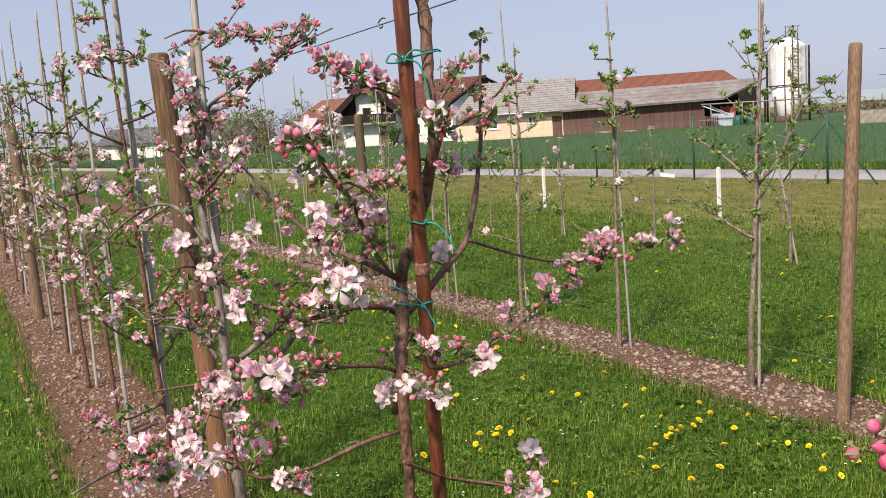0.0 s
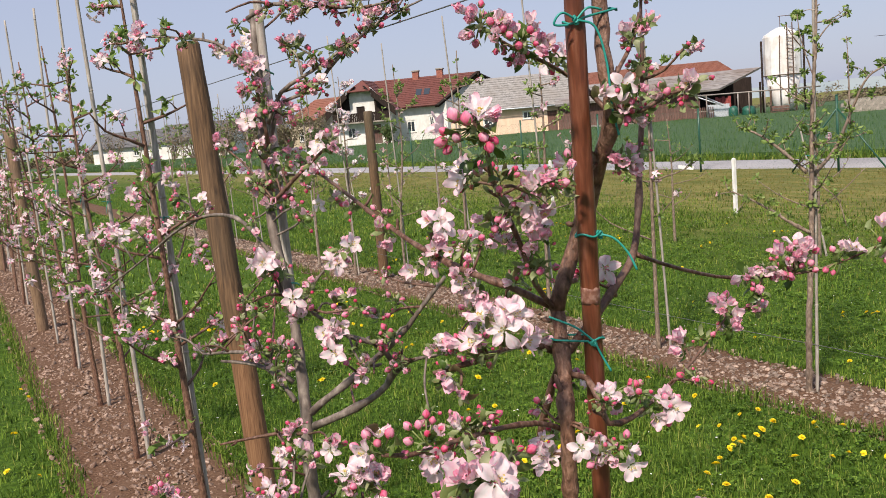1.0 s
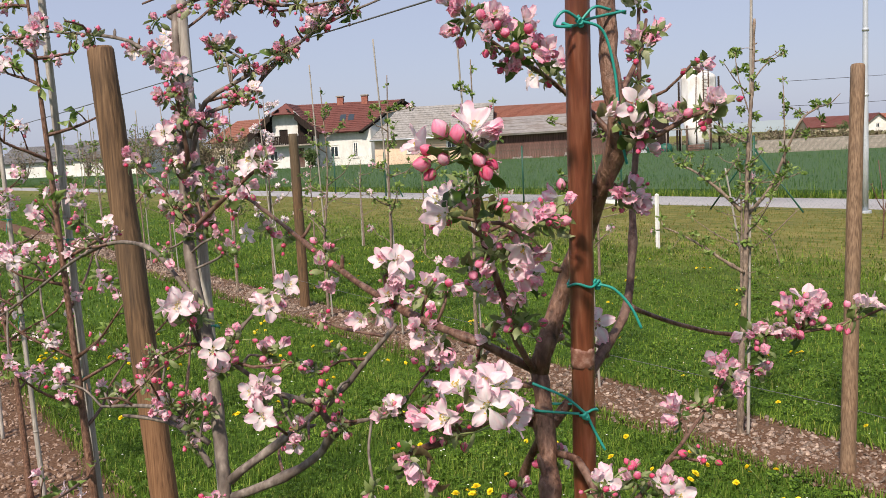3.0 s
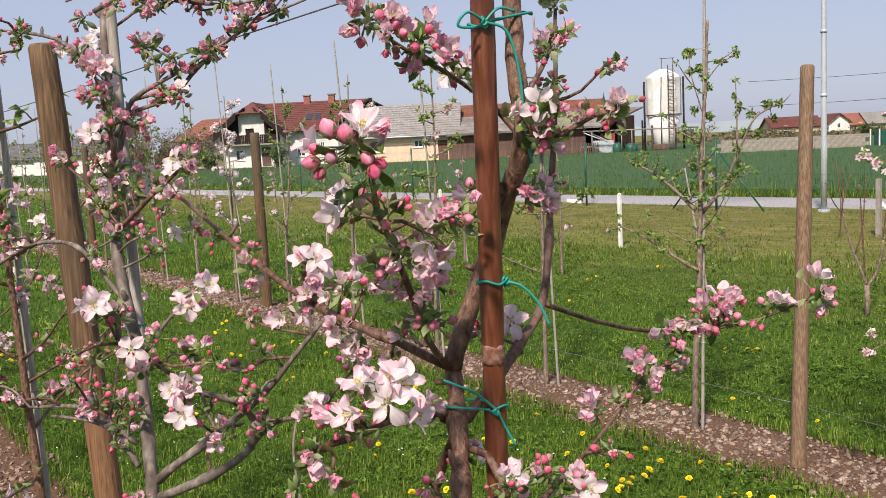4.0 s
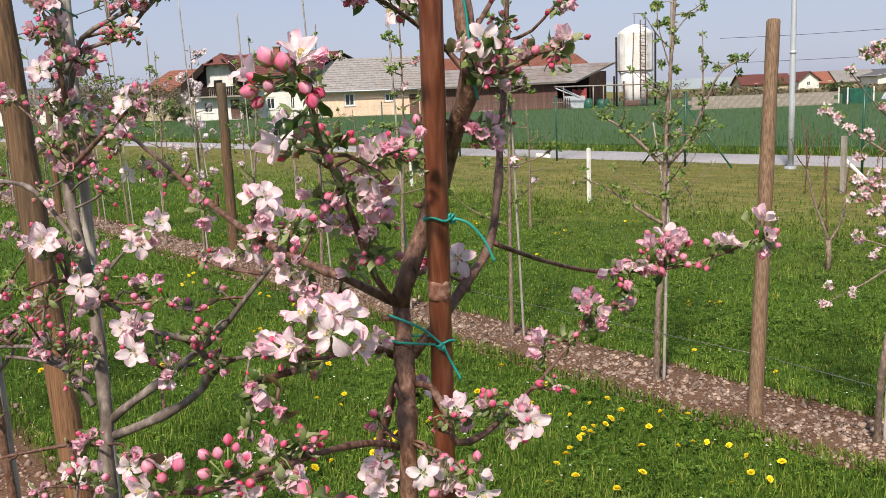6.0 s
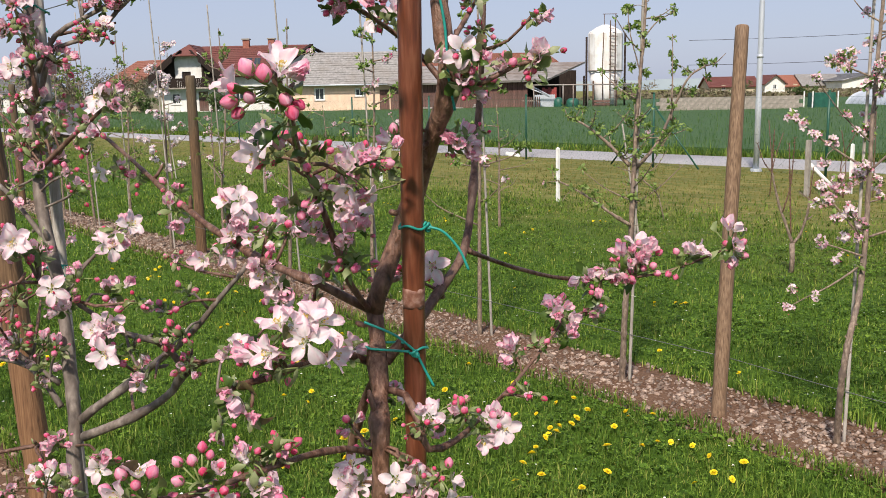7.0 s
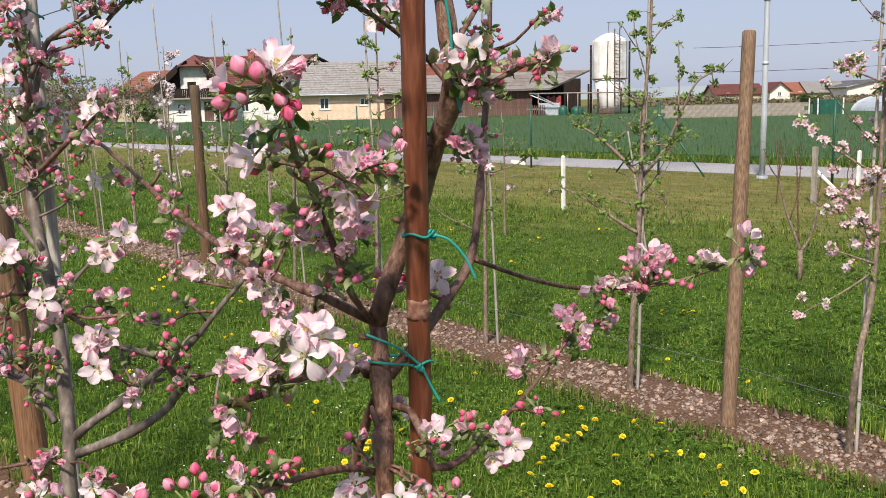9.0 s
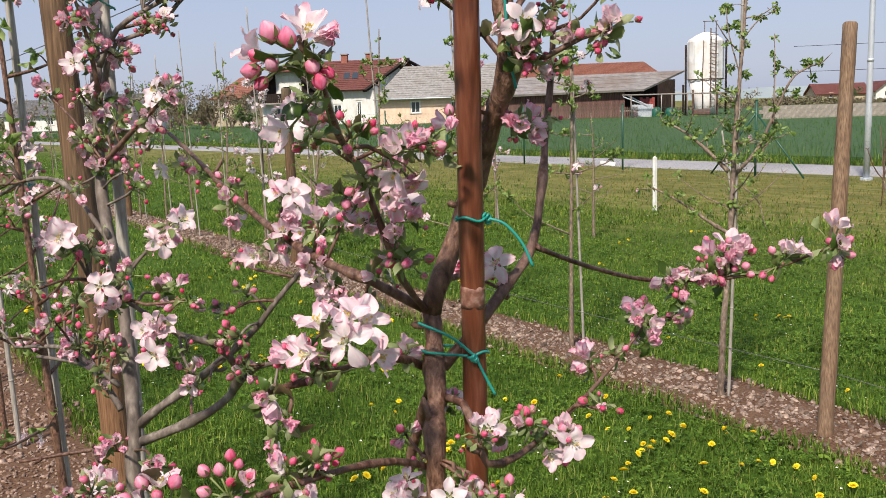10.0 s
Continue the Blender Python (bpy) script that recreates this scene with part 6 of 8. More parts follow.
limb(t2, "branch", [(0.312, 3.523, 1.251), (0.28, 3.548, 1.283), (0.256, 3.602, 1.301), (0.207, 3.717, 1.287)], 0.0043, 0.0024, [(0.261, 3.588, 1.31, 1, 1, 1, 1), (0.234, 3.691, 1.314, 0, 1, 2, 1), (0.165, 3.81, 1.319, 1, 1, 1, 1), (0.274, 3.565, 1.387, 0, 0, 3, 1), (0.273, 3.56, 1.345, 0, 0, 3, 1), (0.291, 3.545, 1.319, 0, 0, 3, 1), (0.294, 3.538, 1.278, 0, 1, 1, 1)], grey=True)
limb(t2, "branch", [(0.286, 3.317, 1.047), (0.22, 3.244, 1.088), (0.156, 3.17, 1.128), (0.076, 3.105, 1.171), (0.015, 3.048, 1.183), (-0.041, 2.997, 1.182)], 0.0052, 0.002, [(0.027, 3.253, 1.221, 0, 2, 5, 1), (0.041, 3.219, 1.204, 0, 2, 3, 1), (0.054, 3.176, 1.191, 0, 1, 3, 1), (0.068, 3.057, 1.206, 1, 2, 2, 1), (0.158, 3.131, 1.177, 2, 2, 1, 1), (0.122, 3.113, 1.159, 2, 1, 1, 1), (0.056, 3.057, 1.164, 2, 2, 1, 1), (0.118, 3.078, 1.139, 2, 1, 2, 1), (0.164, 3.175, 1.187, 1, 2, 1, 1), (0.207, 3.228, 1.234, 0, 1, 1, 1), (0.169, 3.207, 1.192, 0, 3, 4, 1), (0.092, 3.094, 1.162, 0, 2, 2, 1), (0.038, 3.069, 1.183, 0, 2, 3, 1), (0.185, 3.153, 1.115, 1, 1, 2, 1), (0.104, 3.148, 1.181, 1, 1, 2, 1), (0.226, 3.216, 1.225, 0, 1, 3, 1)], grey=True)
limb(t1, "branch", [(0.424, 2.869, 1.209), (0.364, 2.877, 1.201), (0.285, 2.892, 1.176), (0.211, 2.908, 1.173), (0.182, 2.916, 1.199), (0.178, 2.914, 1.246), (0.176, 2.909, 1.286)], 0.0039, 0.0017, [(0.175, 2.901, 1.304, 2, 1, 0, 1), (0.159, 2.909, 1.301, 1, 0, 0, 1), (0.19, 2.892, 1.299, 1, 1, 0, 1), (0.166, 2.947, 1.202, 1, 1, 0, 1), (0.188, 2.938, 1.217, 1, 1, 1, 1), (0.214, 2.922, 1.203, 0, 2, 4, 1), (0.276, 2.883, 1.164, 1, 1, 1, 1), (0.252, 2.895, 1.158, 1, 1, 0, 1), (0.244, 2.911, 1.233, 0, 0, 4, 1), (0.14, 2.961, 1.199, 2, 1, 0, 1)])
limb(t1, "twig", [(0.252, 2.7, 1.372), (0.21, 2.656, 1.388), (0.174, 2.619, 1.398), (0.149, 2.599, 1.404)], 0.0032, 0.0025, [(0.14, 2.582, 1.411, 2, 0, 1, 2), (0.13, 2.598, 1.407, 0, 1, 2, 1), (0.168, 2.602, 1.413, 0, 0, 4, 1), (0.139, 2.623, 1.378, 0, 1, 1, 1), (0.163, 2.611, 1.379, 0, 1, 2, 2), (0.188, 2.62, 1.377, 0, 1, 3, 1), (0.209, 2.646, 1.396, 0, 0, 4, 1)], flower=1.08)
limb(t1, "twig", [(0.435, 2.888, 1.151), (0.553, 2.951, 1.074), (0.697, 3.002, 1.012), (0.758, 3.018, 1.031)], 0.0032, 0.0018, [(0.759, 3.01, 1.055, 3, 1, 0, 1), (0.645, 2.845, 1.073, 2, 1, 2, 1), (0.593, 2.818, 1.093, 1, 1, 0, 2)])
limb(t0, "branch", [(0.53, 1.76, 1.3), (0.47, 1.86, 1.37), (0.371, 1.988, 1.443)], 0.004, 0.002, [(0.357, 1.995, 1.444, 0, 0, 1, 0), (0.367, 1.992, 1.456, 0, 0, 1, 1), (0.369, 1.988, 1.436, 0, 0, 1, 0), (0.38, 1.984, 1.449, 0, 0, 2, 1)], leaf_size=0.7, as_given=True)
limb(t0, "branch", [(0.53, 1.76, 1.4), (0.6, 1.7, 1.6), (0.501, 2.046, 1.53)], 0.004, 0.002, [], leaf_size=0.7, as_given=True)
limb(t0, "trunk", [(0.53, 1.75, -0.03), (0.52, 1.76, 0.7), (0.53, 1.76, 1.5), (0.54, 1.74, 2.1)], 0.014, 0.009, [], leaf_size=0.7, as_given=True)
limb(t3, "trunk", [(3.9, 5.47, -0.03), (3.853, 5.416, 0.415), (3.897, 5.423, 0.792), (3.932, 5.436, 1.164), (3.952, 5.435, 1.533), (3.981, 5.425, 1.894), (4.017, 5.434, 2.251)], 0.019, 0.007, [(3.946, 5.496, 2.091, 0, 0, 0, 3), (3.963, 5.462, 2, 0, 0, 0, 3), (3.952, 5.488, 1.776, 0, 0, 0, 3), (3.982, 5.437, 1.954, 0, 0, 0, 3), (3.956, 5.364, 0.918, 0, 0, 0, 3), (3.958, 5.388, 1.041, 0, 0, 0, 3), (3.975, 5.435, 1.317, 0, 0, 0, 2), (3.921, 5.425, 1.072, 0, 0, 0, 3), (3.86, 5.421, 0.828, 0, 0, 0, 2), (4.001, 5.473, 1.593, 0, 0, 0, 3), (4.056, 5.462, 1.745, 0, 0, 0, 3), (3.945, 5.526, 1.625, 0, 0, 0, 2), (3.934, 5.481, 1.379, 0, 0, 0, 3), (4.033, 5.418, 1.454, 0, 0, 0, 2), (3.942, 5.502, 1.502, 0, 0, 0, 2), (4.013, 5.377, 1.193, 0, 0, 0, 2)], grey=True, leaf_size=1.8)
limb(t3, "branch", [(3.927, 5.457, 1.241), (3.852, 5.543, 1.357), (3.794, 5.636, 1.45), (3.745, 5.727, 1.506)], 0.0115, 0.005, [(3.714, 5.689, 1.514, 0, 0, 0, 1), (3.828, 5.585, 1.459, 0, 0, 0, 2), (3.798, 5.599, 1.413, 0, 0, 0, 1)], grey=True, leaf_size=1.8)
limb(t3, "branch", [(3.949, 5.435, 1.225), (4.042, 5.365, 1.362), (4.113, 5.311, 1.559), (4.149, 5.249, 1.709), (4.227, 5.199, 1.774)], 0.0105, 0.004, [(4.225, 5.325, 1.741, 0, 0, 0, 4), (4.304, 5.272, 1.795, 0, 0, 0, 4), (4.187, 5.366, 1.788, 0, 0, 0, 3), (4.145, 5.333, 1.482, 0, 0, 2, 2), (4.19, 5.333, 1.65, 0, 0, 0, 3), (4.248, 5.283, 1.633, 0, 0, 0, 3), (4.132, 5.364, 1.574, 0, 0, 0, 2), (4.318, 5.243, 1.708, 0, 0, 0, 2)], grey=True, leaf_size=1.8)
limb(t3, "branch", [(3.888, 5.419, 0.919), (3.818, 5.489, 0.982), (3.758, 5.58, 1.059), (3.708, 5.673, 1.119), (3.669, 5.752, 1.158)], 0.0105, 0.004, [(3.717, 5.605, 1.139, 0, 0, 0, 3), (3.75, 5.551, 1.015, 0, 0, 0, 3), (3.666, 5.643, 1.125, 0, 0, 0, 2), (3.824, 5.494, 1.028, 0, 0, 0, 2), (3.773, 5.552, 1.107, 0, 0, 0, 2), (3.607, 5.801, 1.15, 0, 1, 0, 1), (3.609, 5.673, 1.049, 0, 0, 0, 1)], grey=True, leaf_size=1.8)
limb(t3, "twig", [(3.973, 5.403, 1.163), (4.008, 5.332, 1.087), (3.996, 5.273, 0.953)], 0.004, 0.002, [(4.038, 5.306, 0.962, 0, 0, 0, 2), (4.018, 5.36, 1.131, 0, 0, 0, 2)], grey=True, leaf_size=1.8)
limb(t3, "twig", [(4.092, 5.311, 1.484), (4.116, 5.328, 1.711), (4.136, 5.35, 1.947)], 0.005, 0.002, [(4.194, 5.39, 1.926, 0, 0, 0, 1), (4.181, 5.381, 1.834, 0, 0, 0, 1), (4.167, 5.372, 1.743, 0, 0, 0, 1)], grey=True, leaf_size=1.8)
limb(t3, "twig", [(3.985, 5.428, 1.924), (4.038, 5.378, 2.011), (4.09, 5.307, 2.061)], 0.004, 0.002, [(4.213, 5.408, 2.08, 0, 0, 0, 3), (4.152, 5.448, 2.035, 0, 0, 0, 2)], grey=True, leaf_size=1.8)
limb(t3, "twig", [(3.967, 5.429, 1.744), (3.934, 5.476, 1.956), (3.94, 5.499, 2.082)], 0.004, 0.002, [(4.014, 5.572, 2.091, 0, 0, 0, 3), (4.018, 5.546, 1.992, 0, 0, 0, 3)], grey=True, leaf_size=1.8)
limb(t4, "trunk", [(3.9, 4.19, -0.03), (3.783, 4.117, 0.426), (3.896, 4.12, 0.742), (3.936, 4.127, 1.042), (3.969, 4.142, 1.537), (4.013, 4.152, 1.925), (4.039, 4.157, 2.164)], 0.016, 0.007, [(4.053, 4.207, 1.845, 4, 3, 1, 1), (3.943, 4.169, 1.265, 3, 3, 1, 1), (3.993, 4.12, 1.227, 4, 3, 1, 1), (3.993, 4.166, 1.437, 3, 2, 1, 1), (4.011, 4.2, 1.66, 3, 2, 1, 1), (3.886, 4.13, 0.87, 0, 0, 0, 2)], grey=True, leaf_size=1.8)
limb(t4, "branch", [(3.97, 4.153, 1.289), (3.895, 4.227, 1.353), (3.828, 4.327, 1.441), (3.788, 4.417, 1.529)], 0.006, 0.0025, [(3.741, 4.389, 1.525, 3, 3, 1, 1), (3.809, 4.316, 1.442, 4, 2, 1, 1), (3.864, 4.265, 1.411, 4, 3, 1, 1), (3.776, 4.354, 1.492, 3, 2, 1, 1), (3.823, 4.278, 1.318, 3, 2, 1, 1), (3.863, 4.229, 1.242, 4, 3, 1, 1)], grey=True, leaf_size=1.8)
limb(t4, "branch", [(4.013, 4.165, 1.684), (3.95, 4.224, 1.722), (3.877, 4.291, 1.761)], 0.005, 0.0022, [(3.926, 4.291, 1.761, 4, 3, 1, 1), (3.979, 4.256, 1.797, 3, 3, 1, 1), (3.897, 4.316, 1.767, 3, 2, 1, 1)], grey=True, leaf_size=1.8)
limb(t4, "branch", [(3.923, 4.121, 0.968), (3.871, 4.185, 1.069), (3.819, 4.249, 1.169), (3.801, 4.3, 1.217)], 0.006, 0.0025, [(3.815, 4.252, 1.169, 4, 3, 1, 1), (3.883, 4.18, 1.093, 4, 2, 1, 1), (3.833, 4.218, 1.082, 3, 3, 1, 1), (3.801, 4.274, 1.219, 3, 2, 1, 1), (3.852, 4.184, 0.995, 3, 2, 1, 1)], grey=True, leaf_size=1.8)
limb(t4, "branch", [(3.908, 4.12, 0.906), (3.826, 4.194, 0.946), (3.78, 4.276, 0.972)], 0.005, 0.0022, [(3.771, 4.245, 0.972, 4, 2, 1, 1), (3.82, 4.188, 0.896, 3, 2, 1, 1)], grey=True, leaf_size=1.8)
limb(t4, "branch", [(3.899, 4.119, 0.87), (3.788, 4.191, 0.786), (3.701, 4.273, 0.722), (3.651, 4.329, 0.674)], 0.005, 0.0022, [(3.649, 4.299, 0.764, 3, 1, 1, 1), (3.62, 4.305, 0.688, 3, 2, 1, 1), (3.723, 4.233, 0.738, 2, 2, 1, 1)], grey=True, leaf_size=1.8)
limb(t4, "branch", [(3.985, 4.14, 1.289), (4.043, 4.05, 1.389), (4.134, 3.927, 1.461)], 0.006, 0.0025, [(4.117, 4.06, 1.409, 4, 3, 1, 1), (4.197, 4, 1.432, 4, 3, 1, 1), (4.066, 4.08, 1.312, 4, 3, 1, 1), (4.241, 3.973, 1.468, 4, 3, 1, 1)], grey=True, leaf_size=1.8)
limb(t4, "branch", [(3.939, 4.113, 0.992), (4.021, 3.993, 1.046), (4.128, 3.853, 1.098)], 0.006, 0.0025, [(4.052, 4.032, 1.039, 4, 3, 1, 1), (4.152, 3.956, 1.062, 4, 3, 1, 1), (4.233, 3.895, 1.084, 4, 3, 1, 1)], grey=True, leaf_size=1.8)

# the largest clusters, flower by flower; ways are given to the right, upwards and to the path
SIDE_R, SIDE_U, SIDE_T = Vector((0.755, -0.656, 0)), Vector((0.1, 0.1, 0.99)), Vector((-0.62, -0.767, 0.167))
WIDE_KINDS = [flower_shape(o, p, sd, 10, 10, slim=0.8) for sd, (o, p) in enumerate([(0.97, 0.4), (0.8, 0.4), (0.62, 0.5), (0.72, 0.62)], 71)]
WIDE = [mesh_of("wide_flower", *kind[:2], PETAL, True, col=kind[2]) for kind in WIDE_KINDS]
FAT_BUDS = [mesh_of("fat_bud", *bud_shape(sd, d, 10, 15)[:2], PETAL, True, col=bud_shape(sd, d, 10, 15)[2]) for sd, d in enumerate([-0.15, 0.15, 0.45, 0.85], 81)]
BIG_LEAVES = [mesh_of("broad_leaf", *leaf_shape(sd, 12, 0.031, 0.0112, 0.5), DARK_LEAF, True) for sd in range(91, 95)]

GREY_LEAVES = [mesh_of("downy_leaf", *leaf_shape(sd, 10, 0.03, 0.0075, 0.9), SHOOT, True) for sd in range(95, 99)]


def cluster(wood, root, items):
    """Single flowers, buds and leaves on the given wood, each on a stalk of its own from the root."""
    base = wood.parent.matrix_basis.translation
    root = Vector(root) - base
    r = random.Random(len(items))
    for kind, me, at, way, size in items:
        p = Vector(at) - base
        face = (SIDE_R * way[0] + SIDE_U * way[1] + SIDE_T * way[2]).normalized()
        if kind == "leaf":
            part(kind, me, wood, m=aim_y(p - face * 0.013 * size, face, r.uniform(120, 240), size))
            foot = p - face * 0.013 * size
        else:
            part(kind, me, wood, m=aim(p, face, r.uniform(0, 360), size))
            foot = p
        part("stalk", Geo().tube([root, root.lerp(foot, 0.5) - face * 0.002, foot], [0.001, 0.0008, 0.001], 5).mesh("stalk", STALK, True), wood)



cluster(wide_branch, (0.362, 2.895, 1.415), [
    ("blossom", WIDE[0], (0.339, 2.855, 1.445), (-0.05, -0.1, 1), 0.95), ("blossom", WIDE[1], (0.36, 2.87, 1.453), (0.55, 0.55, 0.6), 1.0), ("blossom", WIDE[2], (0.331, 2.885, 1.452), (-0.35, 0.7, 0.5), 0.95),
    ("blossom", WIDE[3], (0.322, 2.89, 1.43), (-0.6, 0.05, 0.7), 0.85), ("blossom", WIDE[2], (0.347, 2.872, 1.455), (0.15, 0.75, 0.6), 0.95), ("half_open_blossom", HALVES[2], (0.368, 2.868, 1.427), (0.85, -0.25, 0.3), 0.95),
    ("half_open_blossom", HALVES[0], (0.361, 2.888, 1.453), (0.1, 0.9, 0.35), 0.85), ("leaf", BIG_LEAVES[0], (0.321, 2.862, 1.455), (-0.7, 0.4, 0.3), 0.56), ("leaf", BIG_LEAVES[1], (0.332, 2.86, 1.463), (-0.5, 0.8, 0.2), 0.54)])
cluster(wide_branch, (0.33, 2.905, 1.405), [
    ("half_open_blossom", HALVES[3], (0.31, 2.9, 1.426), (-0.8, 0.2, 0.2), 0.7), ("bud", FAT_BUDS[2], (0.308, 2.912, 1.425), (-0.6, -0.2, 0.5), 0.62), ("bud", FAT_BUDS[3], (0.311, 2.912, 1.432), (-0.4, 0.6, 0.4), 0.55),
    ("bud", FAT_BUDS[3], (0.304, 2.913, 1.42), (-0.8, -0.3, 0.3), 0.5), ("bud", FAT_BUDS[2], (0.314, 2.905, 1.411), (-0.3, -0.8, 0.3), 0.55), ("leaf", SHOOTS[1], (0.4, 2.91, 1.413), (0.5, 0.8, 0.2), 0.8), ("leaf", SHOOTS[2], (0.35, 2.89, 1.4), (0.2, -0.9, 0.3), 0.8)])
cluster(top_twig, (0.281, 2.788, 1.667), [
    ("blossom", WIDE[2], (0.283, 2.781, 1.676), (0.25, 0.75, 0.55), 0.88), ("bud", FAT_BUDS[0], (0.262, 2.786, 1.674), (-0.4, 0.8, 0.3), 1.22), ("bud", FAT_BUDS[1], (0.268, 2.777, 1.67), (-0.05, 0.9, 0.35), 1.1),
    ("half_open_blossom", HALVES[2], (0.259, 2.806, 1.667), (-0.8, 0.4, 0.3), 0.8), ("bud", FAT_BUDS[2], (0.256, 2.795, 1.664), (-0.7, 0.3, 0.5), 0.8), ("bud", FAT_BUDS[1], (0.26, 2.782, 1.656), (-0.3, 0.4, 0.7), 0.85),
    ("bud", FAT_BUDS[1], (0.255, 2.797, 1.656), (-0.85, -0.1, 0.4), 1.05), ("bud", FAT_BUDS[3], (0.26, 2.799, 1.65), (-0.6, -0.6, 0.4), 0.85), ("bud", FAT_BUDS[1], (0.282, 2.775, 1.66), (0.3, -0.6, 0.5), 0.95),
    ("bud", FAT_BUDS[2], (0.284, 2.769, 1.651), (0.3, -0.8, 0.4), 0.95), ("bud", FAT_BUDS[3], (0.291, 2.775, 1.655), (0.7, -0.5, 0.3), 0.85), ("half_open_blossom", HALVES[6], (0.286, 2.778, 1.674), (0.85, 0.25, 0.2), 0.8)])
cluster(top_twig, (0.282, 2.788, 1.663), [
    ("leaf", BIG_LEAVES[2], (0.26, 2.783, 1.664), (-0.15, 0.95, 0.35), 0.72), ("leaf", BIG_LEAVES[0], (0.27, 2.775, 1.655), (-0.2, -0.75, 0.6), 0.66), ("leaf", BIG_LEAVES[1], (0.282, 2.769, 1.667), (0.8, 0.25, 0.4), 0.6),
    ("leaf", BIG_LEAVES[3], (0.296, 2.773, 1.666), (0.9, 0.1, 0.2), 0.56), ("leaf", BIG_LEAVES[2], (0.302, 2.775, 1.643), (0.95, 0.05, 0.2), 0.64), ("leaf", SHOOTS[0], (0.274, 2.776, 1.66), (0.1, 0.8, 0.5), 0.8),
    ("leaf", SHOOTS[2], (0.269, 2.78, 1.662), (-0.3, 0.5, 0.7), 0.8), ("leaf", LEAVES[1], (0.278, 2.78, 1.652), (0.1, -0.5, 0.8), 0.6), ("leaf", LEAVES[3], (0.289, 2.782, 1.65), (0.5, -0.6, 0.6), 0.55)])
cluster(top_twig, (0.304, 2.808, 1.644), [
    ("half_open_blossom", HALVES[2], (0.286, 2.825, 1.616), (-0.6, -0.35, 0.7), 0.8), ("bud", FAT_BUDS[0], (0.301, 2.821, 1.62), (0.2, 0.3, 0.8), 0.95), ("half_open_blossom", HALVES[5], (0.288, 2.82, 1.628), (-0.5, 0.6, 0.5), 0.5),
    ("leaf", BIG_LEAVES[1], (0.281, 2.806, 1.631), (-0.7, -0.35, 0.6), 0.6), ("leaf", BIG_LEAVES[3], (0.31, 2.806, 1.612), (0.2, -0.85, 0.5), 0.56), ("leaf", SHOOTS[4], (0.293, 2.803, 1.643), (-0.2, 0.7, 0.6), 0.6), ("leaf", LEAVES[2], (0.301, 2.8, 1.634), (0.1, -0.4, 0.8), 0.5)])
# three clusters along the branch that reaches to the right
cluster(right_branch, (0.877, 2.927, 1.42), [
    ("half_open_blossom", HALVES[2], (0.88, 2.925, 1.454), (0.1, 0.9, 0.4), 0.95), ("half_open_blossom", HALVES[1], (0.864, 2.936, 1.444), (-0.5, 0.7, 0.5), 0.9), ("half_open_blossom", HALVES[3], (0.888, 2.92, 1.45), (0.5, 0.7, 0.5), 0.85), ("half_open_blossom", HALVES[4], (0.876, 2.92, 1.44), (-0.1, 0.4, 0.9), 0.8),
    ("bud", FAT_BUDS[1], (0.862, 2.935, 1.43), (-0.6, 0.4, 0.6), 0.85), ("bud", FAT_BUDS[2], (0.868, 2.928, 1.424), (-0.2, 0.2, 0.9), 0.85), ("bud", FAT_BUDS[2], (0.87, 2.926, 1.414), (-0.1, -0.5, 0.8), 0.8), ("bud", FAT_BUDS[1], (0.89, 2.913, 1.43), (0.5, 0.3, 0.7), 0.9),
    ("bud", FAT_BUDS[2], (0.898, 2.911, 1.446), (0.8, 0.5, 0.3), 0.85), ("bud", FAT_BUDS[2], (0.88, 2.918, 1.428), (0.1, 0.1, 0.9), 0.8)])
cluster(right_branch, (0.878, 2.926, 1.418), [
    ("bud", FAT_BUDS[3], (0.864, 2.93, 1.415), (-0.5, -0.4, 0.7), 0.75), ("bud", FAT_BUDS[1], (0.893, 2.909, 1.422), (0.7, -0.1, 0.6), 0.8), ("leaf", SHOOTS[1], (0.902, 2.902, 1.428), (0.9, 0.2, 0.4), 0.8), ("leaf", SHOOTS[3], (0.853, 2.938, 1.428), (-0.7, 0.4, 0.5), 0.7), ("leaf", LEAVES[0], (0.872, 2.926, 1.404), (-0.1, -0.8, 0.5), 0.6), ("leaf", SHOOTS[0], (0.876, 2.922, 1.43), (0.1, 0.7, 0.7), 0.7)])
cluster(right_branch, (0.922, 2.89, 1.43), [
    ("half_open_blossom", HALVES[2], (0.931, 2.881, 1.444), (0.3, 0.8, 0.4), 0.85), ("half_open_blossom", HALVES[5], (0.938, 2.877, 1.446), (0.7, 0.6, 0.3), 0.7), ("bud", FAT_BUDS[1], (0.916, 2.89, 1.446), (-0.5, 0.8, 0.3), 0.85), ("bud", FAT_BUDS[3], (0.911, 2.888, 1.42), (-0.3, -0.7, 0.5), 0.7), ("bud", FAT_BUDS[2], (0.905, 2.893, 1.423), (-0.7, -0.4, 0.5), 0.8),
    ("leaf", LEAVES[3], (0.916, 2.888, 1.436), (-0.6, 0.5, 0.6), 0.6), ("leaf", SHOOTS[2], (0.927, 2.883, 1.424), (0.3, -0.7, 0.6), 0.9)])
